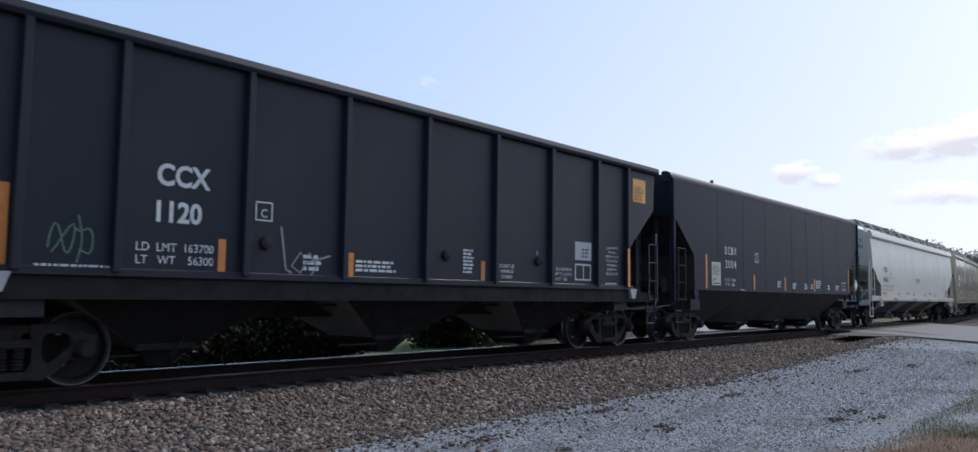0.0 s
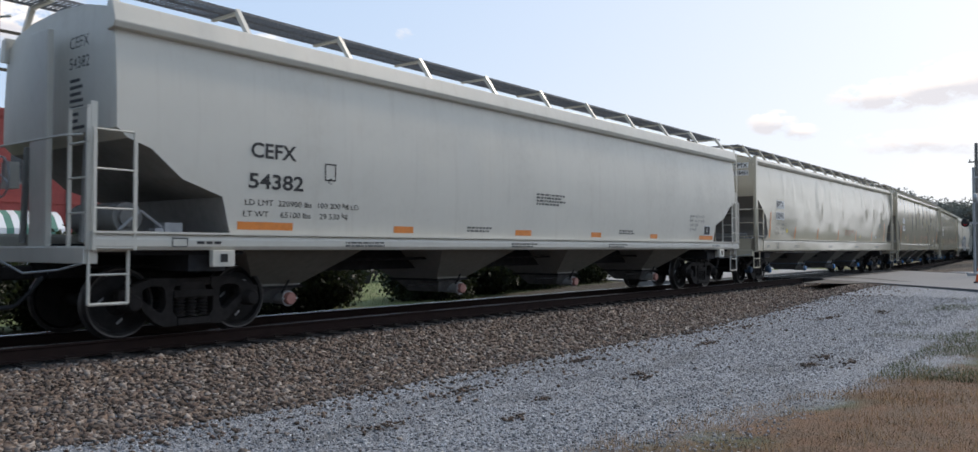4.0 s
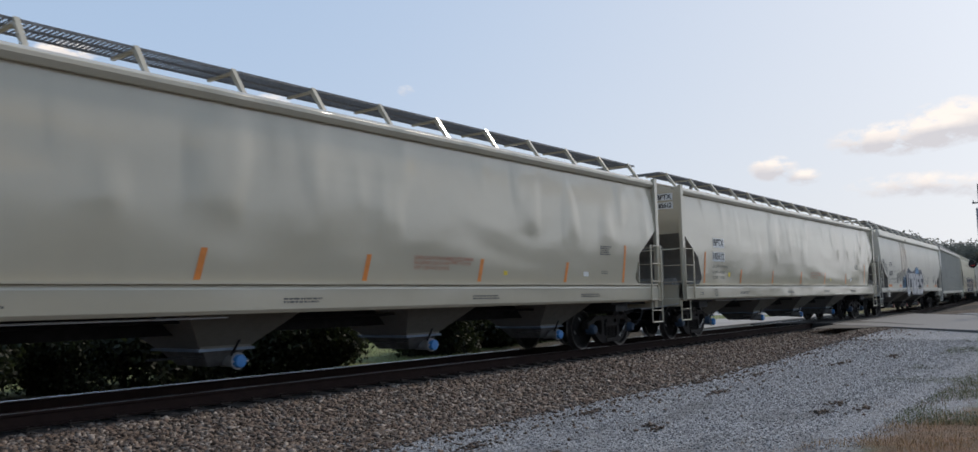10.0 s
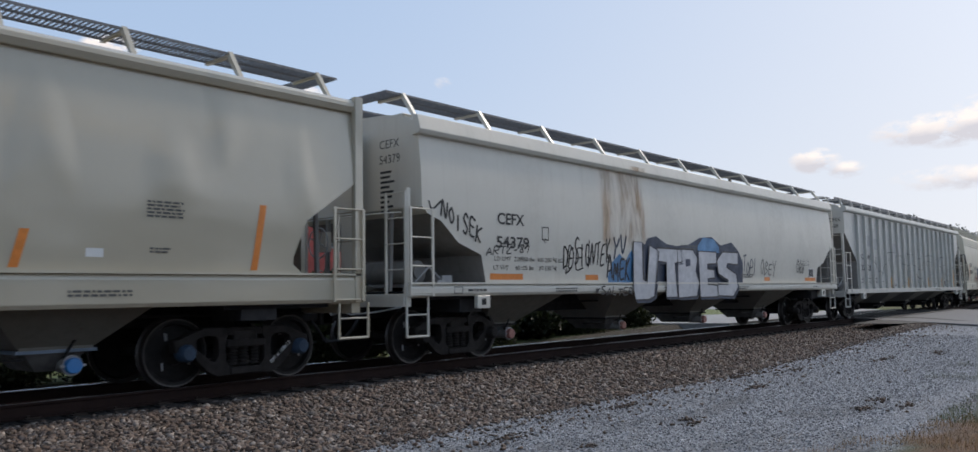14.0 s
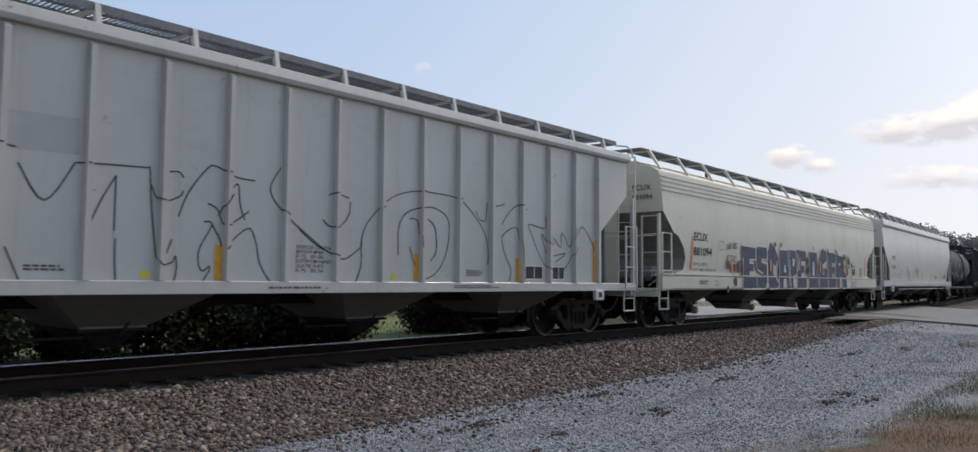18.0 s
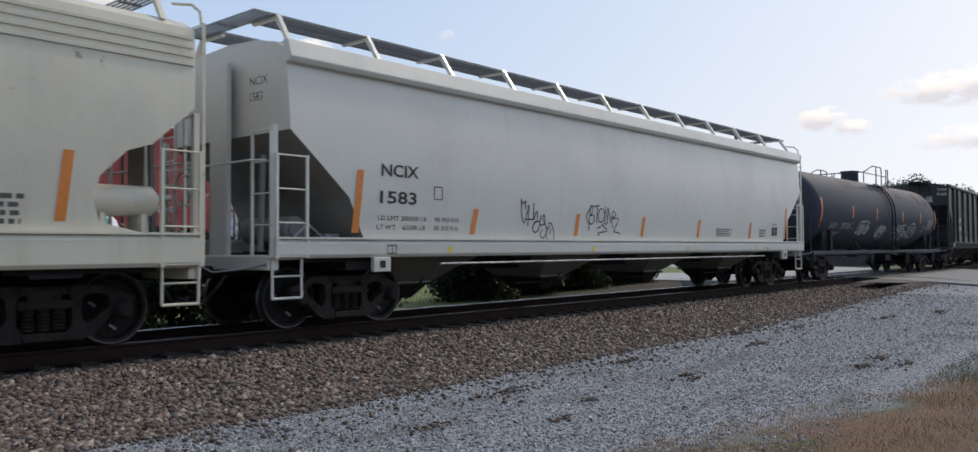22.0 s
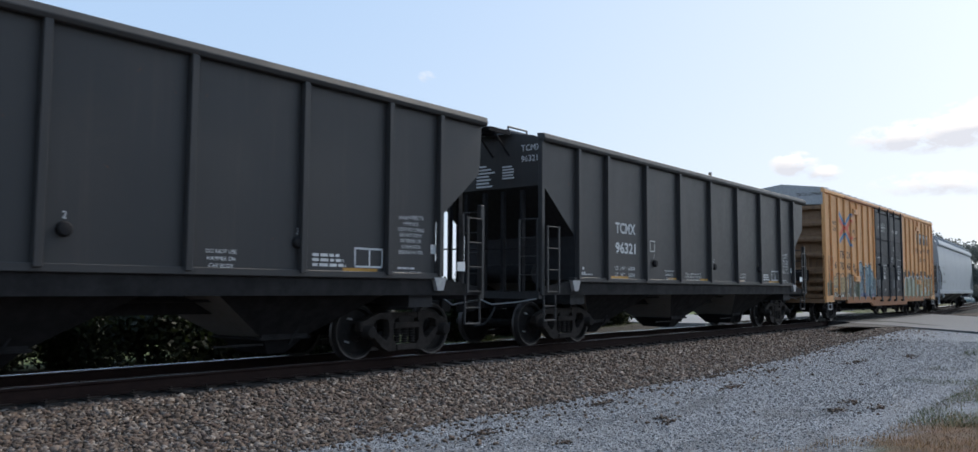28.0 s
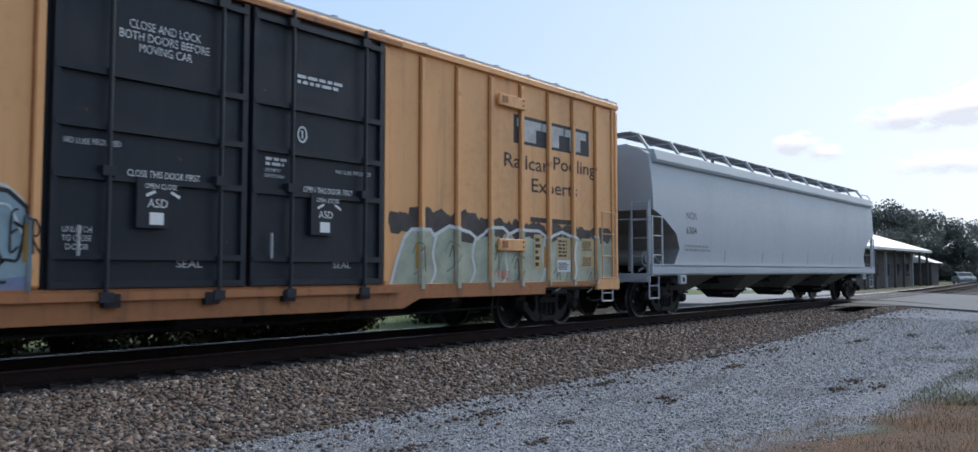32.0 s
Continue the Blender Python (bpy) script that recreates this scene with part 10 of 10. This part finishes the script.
M_MURAL1 = mural("mural_blue", (0.16, 0.38, 0.62), (0.55, 0.62, 0.60), (0.45, 0.16, 0.12))
M_MURAL2 = mural("mural_pale", (0.66, 0.64, 0.58), (0.42, 0.45, 0.36), (0.10, 0.16, 0.22))
M_MURAL3 = mural("mural_mixed", (0.60, 0.55, 0.48), (0.10, 0.30, 0.32), (0.50, 0.24, 0.18))
M_AWNG = plain("green_canvas", (0.10, 0.24, 0.19), 0.8, 0.0, 0.15, 5.0, 0.05)
M_WINFR = plain("dark_sash_paint", (0.06, 0.055, 0.05), 0.6, 0.0, 0.2, 8.0, 0.05)
M_SIGNB = plain("blue_sign", (0.06, 0.26, 0.55), 0.5, 0.0, 0.1, 5.0, 0.02)
M_WOOD = plain("weathered_wood", (0.13, 0.105, 0.08), 0.85, 0.0, 0.35, 9.0, 0.4)
M_METROOF = plain("white_metal_roof", (0.62, 0.63, 0.63), 0.5, 0.2, 0.1, 3.0, 0.05)
M_SHED = plain("dark_shed_wall", (0.085, 0.075, 0.07), 0.8, 0.0, 0.3, 3.0, 0.2)


def shed():
    b = thing("depot_building", "long low building with a white metal roof and dark walls", "building", "", pose(0, 0, -0.45))
    x0, x1, y0, y1, e, r = 70.0, 98.0, 8.2, 22.0, 3.75, 6.3
    M().box(x0 + 1.4, x1 - 1.4, y0 + 1.6, y1 - 1.6, 0, e).part("wall", M_SHED, b)
    ring = [(x0, y0, e), (x1, y0, e), (x1, y1, e), (x0, y1, e)]
    rg = [(x0 + 6, (y0 + y1) / 2, r), (x1 - 6, (y0 + y1) / 2, r)]
    under = [(x, y, z - 0.22) for x, y, z in ring]
    M().add(ring + rg + under, [(0, 1, 5, 4), (1, 2, 5), (2, 3, 4, 5), (3, 0, 4), (6, 7, 1, 0), (7, 8, 2, 1), (8, 9, 3, 2), (9, 6, 0, 3), (9, 8, 7, 6)]).part("roof", M_METROOF, b, "white standing-seam metal roof")
    for i in range(9):
        x = x0 + 0.6 + (x1 - x0 - 1.2) * i / 8
        M().box(x - 0.10, x + 0.10, y0 + 0.3, y0 + 0.5, 0, e - 0.2).part("porch_post", M_SHED if i % 3 else M_PAVE, b)
    for i in range(6):
        x = x0 + 4 + 4 * i
        w = M().box(x - 0.6, x + 0.6, y0 + 1.52, y0 + 1.6, 1.0, 2.4).part("window", M_WINFR, b)
        M().box(x - 0.5, x + 0.5, y0 + 1.50, y0 + 1.53, 1.1, 2.3).part("pane", M_GLASS, w)
    for x, y in ((76.5, 13.0), (80.5, 11.6)):
        M().box(x - 0.9, x + 0.9, y - 0.8, y + 0.8, e + 1.2, e + 3.0).part("roof_unit", M_METROOF, b, "boxy rooftop air unit", False, 0.03)
    a = thing("annex", "small pale annex with a porch roof", "building", "", pose(0, 0, -0.45))
    M().box(99.5, 103, 8.6, 12, 0, 2.5).part("wall", M_SHED, a)
    M().prism_x([(8.2, 2.5), (12.5, 2.5), (10.35, 3.3)], 99.2, 103.4).part("roof", M_METROOF, a)


def roadside():
    # utility pole, crossing signal, cone
    p = thing("utility_pole", "grey weathered wooden utility pole with short crossarm", "pole", "", pose(55.7, -4.15, -0.55))
    M().cyl((0, 0, 0), (0, 0, 7.95), 0.15, 12, 0.09).part("pole", M_POLE, p, "", True)
    M().box(-0.05, 0.05, -0.40, 0.40, 6.8, 6.88).part("crossarm", M_POLE, p)
    for y in (-0.34, 0.34):
        M().cyl((0, y, 6.88), (0, y, 7.0), 0.035, 8).part("insulator", M_GALV, p)
    for z in (3.2, 4.6, 5.2):
        M().box(-0.05, 0.05, -0.25, -0.08, z, z + 0.06).part("bracket", M_GALV, p)
    for x, y, h, arms in ((12.6, 22.0, 11.7, (9.75, 8.3)), (54.7, 13.5, 10.0, (8.6,))):
        q = thing("utility_pole", "dark wooden utility pole behind the railway", "pole", "", pose(x, y, -0.45))
        M().cyl((0, 0, 0), (0, 0, h), 0.15, 12, 0.11).part("pole", M_WOOD, q, "", True)
        for z in arms:
            M().box(-0.15, 1.1, -0.06, 0.06, z - 0.05, z + 0.05).part("crossarm", M_WOOD, q)
            M().cyl((0.95, 0, z + 0.05), (0.95, 0, z + 0.18), 0.04, 8).part("insulator", M_GALV, q)
    s = thing("crossing_signal", "silver crossing signal with white crossbuck and red lamps", "signal", "", pose(41.9, -5.75, -0.12, 0, 0, 0))
    M().cyl((0, 0, 0), (0, 0, 4.9), 0.055, 12).part("mast", M_SIGNGREY, s, "", True)
    M().box(-0.28, 0.28, -0.28, 0.28, 0, 0.22).part("base", M_GALV, s, "", False, 0.02)
    for k in (-1, 1):
        pts = [(-0.64 * k, 4.02), (-0.50 * k, 3.96), (0.64 * k, 4.90), (0.50 * k, 4.96)]
        m = M()
        m.add([(-0.10 - 0.012 * k, -0.38 + x * 0.34, z) for x, z in pts] + [(-0.085 - 0.012 * k, -0.38 + x * 0.34, z) for x, z in pts], [(0, 1, 2, 3), (7, 6, 5, 4), (0, 4, 5, 1), (1, 5, 6, 2), (2, 6, 7, 3), (3, 7, 4, 0)])
        m.part("crossbuck_blade", M_SIGNGREY, s)
    M().box(-0.04, 0.04, -0.42, 0.0, 4.42, 4.50).part("sign_bracket", M_GALV, s)
    M().box(-0.05, 0.05, -0.36, 0.36, 2.38, 2.46).part("lamp_arm", M_GALV, s)
    for y in (-0.335, 0.335):
        lamp = M().cyl((-0.04, y, 2.42), (-0.09, y, 2.42), 0.165, 20).part("lamp_disc", M_DARK, s, "black lamp background disc")
        M().cyl((-0.09, y, 2.42), (-0.13, y, 2.42), 0.085, 14).part("lens", M_REDLENS, lamp, "lit red lens")
        M().cyl((-0.1, y, 2.47), (-0.32, y, 2.49), 0.12, 12).part("hood", M_DARK, lamp)
    M().cyl((0, 0.0, 3.35), (0, -1.6, 3.42), 0.05, 8).part("cantilever", M_GALV, s)
    M().lathe_y([(0.02, -0.16), (0.18, -0.14), (0.2, 0.0), (0.02, 0.02)], 14, 0, 3.55).part("bell", M_GALV, s, "", True)
    c = thing("traffic_cone", "orange traffic cone with white collars on the road", "cone", "", pose(33.4, -7.0, -0.035))
    M().box(-0.19, 0.19, -0.19, 0.19, 0, 0.04).part("base", M_DARK, c, "black rubber base", False, 0.01)
    for z0, z1, m_ in ((0.04, 0.30, M_CONE), (0.30, 0.42, M_DECAL), (0.42, 0.52, M_CONE), (0.52, 0.62, M_DECAL), (0.62, 0.74, M_CONE)):
        rad = lambda z: 0.155 - 0.16 * (z - 0.04)
        M().cyl((0, 0, z0), (0, 0, z1), rad(z0), 20, rad(z1)).part("cone_band", m_, c, "", True)
    # white cabinet close to the viewer
    u = thing("utility_cabinet", "white metal utility cabinet at the edge of the lot", "cabinet", "", pose(2.10, -10.29, level(2.10, -10.29) - 0.02, 0, 0, -24))
    M().box(-0.2, 0.2, -0.2, 0.2, 0, 0.88).part("body", M_CABW, u, "", False, 0.012)
    M().prism_x([(-0.21, 0.88), (0.21, 0.88), (0.21, 0.915), (-0.21, 0.915)], -0.21, 0.21).part("lid", M_CABW, u, "", False, 0.006)
    M().box(0.03, 0.07, -0.215, -0.2, 0.3, 0.4).part("latch", M_GALV, u)
    # lawn furniture seen under the cars
    t = thing("picnic_table", "weathered wooden picnic table on the lawn", "table", "", pose(24.6, 13.2, level(24.6, 13.2), 0, 0, 25))
    for i in range(4):
        M().box(-0.9, 0.9, -0.36 + 0.185 * i, -0.19 + 0.185 * i, 0.70, 0.74).part("tabletop_board", M_WOOD, t)
    for s_ in (-1, 1):
        M().box(-0.9, 0.9, s_ * 0.7 - 0.12, s_ * 0.7 + 0.12, 0.42, 0.46).part("seat", M_WOOD, t)
        for xx in (-0.6, 0.6):
            M().prism_x([(s_ * 0.60, 0), (s_ * 0.70, 0), (s_ * 0.30, 0.70), (s_ * 0.20, 0.70)], xx - 0.04, xx + 0.04).part("leg", M_WOOD, t)
    for xx in (-0.6, 0.6):
        M().box(xx - 0.04, xx + 0.04, -0.8, 0.8, 0.34, 0.42).part("brace", M_WOOD, t)
    pl = thing("planter", "dark flared planter tub on the lawn", "planter", "", pose(22.6, 13.1, level(22.6, 13.1)))
    M().frustum((-0.30, 0.30, -0.30, 0.30), 0.0, (-0.42, 0.42, -0.42, 0.42), 0.5).part("tub", M_DARK, pl, "", False, 0.02)
    M().box(-0.38, 0.38, -0.38, 0.38, 0.46, 0.505).part("soil", M_BARK, pl)
    bn = thing("bench", "low stone bench on the lawn", "bench", "", pose(26.2, 13.6, level(26.2, 13.6), 0, 0, 15))
    M().box(-0.7, 0.7, -0.22, 0.22, 0.42, 0.52).part("seat", M_PAVE, bn, "", False, 0.02)
    for xx in (-0.5, 0.5):
        M().box(xx - 0.1, xx + 0.1, -0.18, 0.18, 0, 0.42).part("leg", M_PAVE, bn)
    fe = thing("rail_fence", "dark wooden rail fence behind the lawn", "fence", "", pose(0, 0, 0))
    for i in range(10):
        x = 14.0 + 2.4 * i
        M().box(x - 0.06, x + 0.06, 17.44, 17.56, -0.5, 0.75).part("post", M_WOOD, fe)
        if i < 9:
            for z in (-0.05, 0.28, 0.60):
                M().box(x + 0.06, x + 2.34, 17.47, 17.53, z, z + 0.11).part("rail", M_WOOD, fe)
    car_thing(17.6, 26.6, 4, M_CARW, "white parked car on the street")
    car_thing(23.2, 26.8, -3, M_CARD, "dark parked car on the street", True)
    car_thing(28.6, 26.4, 2, M_CARG, "teal parked car on the street")
    car_thing(12.2, 26.7, 2, M_CARW, "white parked van on the street", True)
    car_thing(106.5, 6.7, 20, M_CARS, "silver-green parked car beside the far track")


M_POLE = plain("grey_pole_wood", (0.20, 0.185, 0.165), 0.9, 0.0, 0.3, 6.0, 0.4)
M_SIGNGREY = plain("back_of_white_sign", (0.34, 0.345, 0.35), 0.55, 0.2, 0.15, 6.0, 0.03)
M_CONE = plain("orange_cone_plastic", (0.75, 0.13, 0.04), 0.5, 0.0, 0.1, 6.0, 0.02)
M_CABW = plain("white_enamel", (0.74, 0.75, 0.76), 0.4, 0.0, 0.05, 3.0, 0.01)
_k = Nodes("red_signal_lens")
_k.b.inputs["Emission Color"].default_value = (1.0, 0.03, 0.03, 1)
_k.b.inputs["Emission Strength"].default_value = 0.22
M_REDLENS = _k.done((0.5, 0.02, 0.02), 0.3)

ground()
road()
brick_building()
shed()
roadside()
plants()
grass()
loose_stones()
track()


# ---- what moves ----
SPEED_T = list(range(0, 33, 2))
SPEED_V = [7.771, 8.010, 8.106, 8.075, 7.987, 7.964, 8.172, 8.352, 8.370, 8.297, 8.249, 8.234, 8.359, 8.472, 8.544, 8.579, 8.539]


def run_length(t):
    """How far the train has rolled after t seconds."""
    s = 0.0
    for (t0, v0), (t1, v1) in zip(zip(SPEED_T, SPEED_V), zip(SPEED_T[1:], SPEED_V[1:])):
        if t <= t0:
            break
        d = min(t, t1) - t0
        s += v0 * d + (v1 - v0) / (t1 - t0) * d * d / 2
    return s


def motions():
    """The whole train rolls past; every wheelset turns with it."""
    for car, x0, length, truck_in in CARS:
        rows = []
        for i in range(65):
            t = i * 0.5
            a = x0 - run_length(t)
            p, q = a + truck_in, a + length - truck_in
            yaw = math.atan2(bend(q) - bend(p), q - p)
            rows.append((t, pose(p - truck_in * math.cos(yaw), bend(p) - truck_in * math.sin(yaw), 0, 0, 0, math.degrees(yaw))))
        walk(car, rows)
    for ws, ax in WHEELSETS:
        rows = []
        for i in range(481):
            t = i / 15
            rows.append((t, pose(ax, 0, WHEEL_R, 0, -math.degrees(run_length(t) / WHEEL_R), 0)))
        walk(ws, rows)


motions()
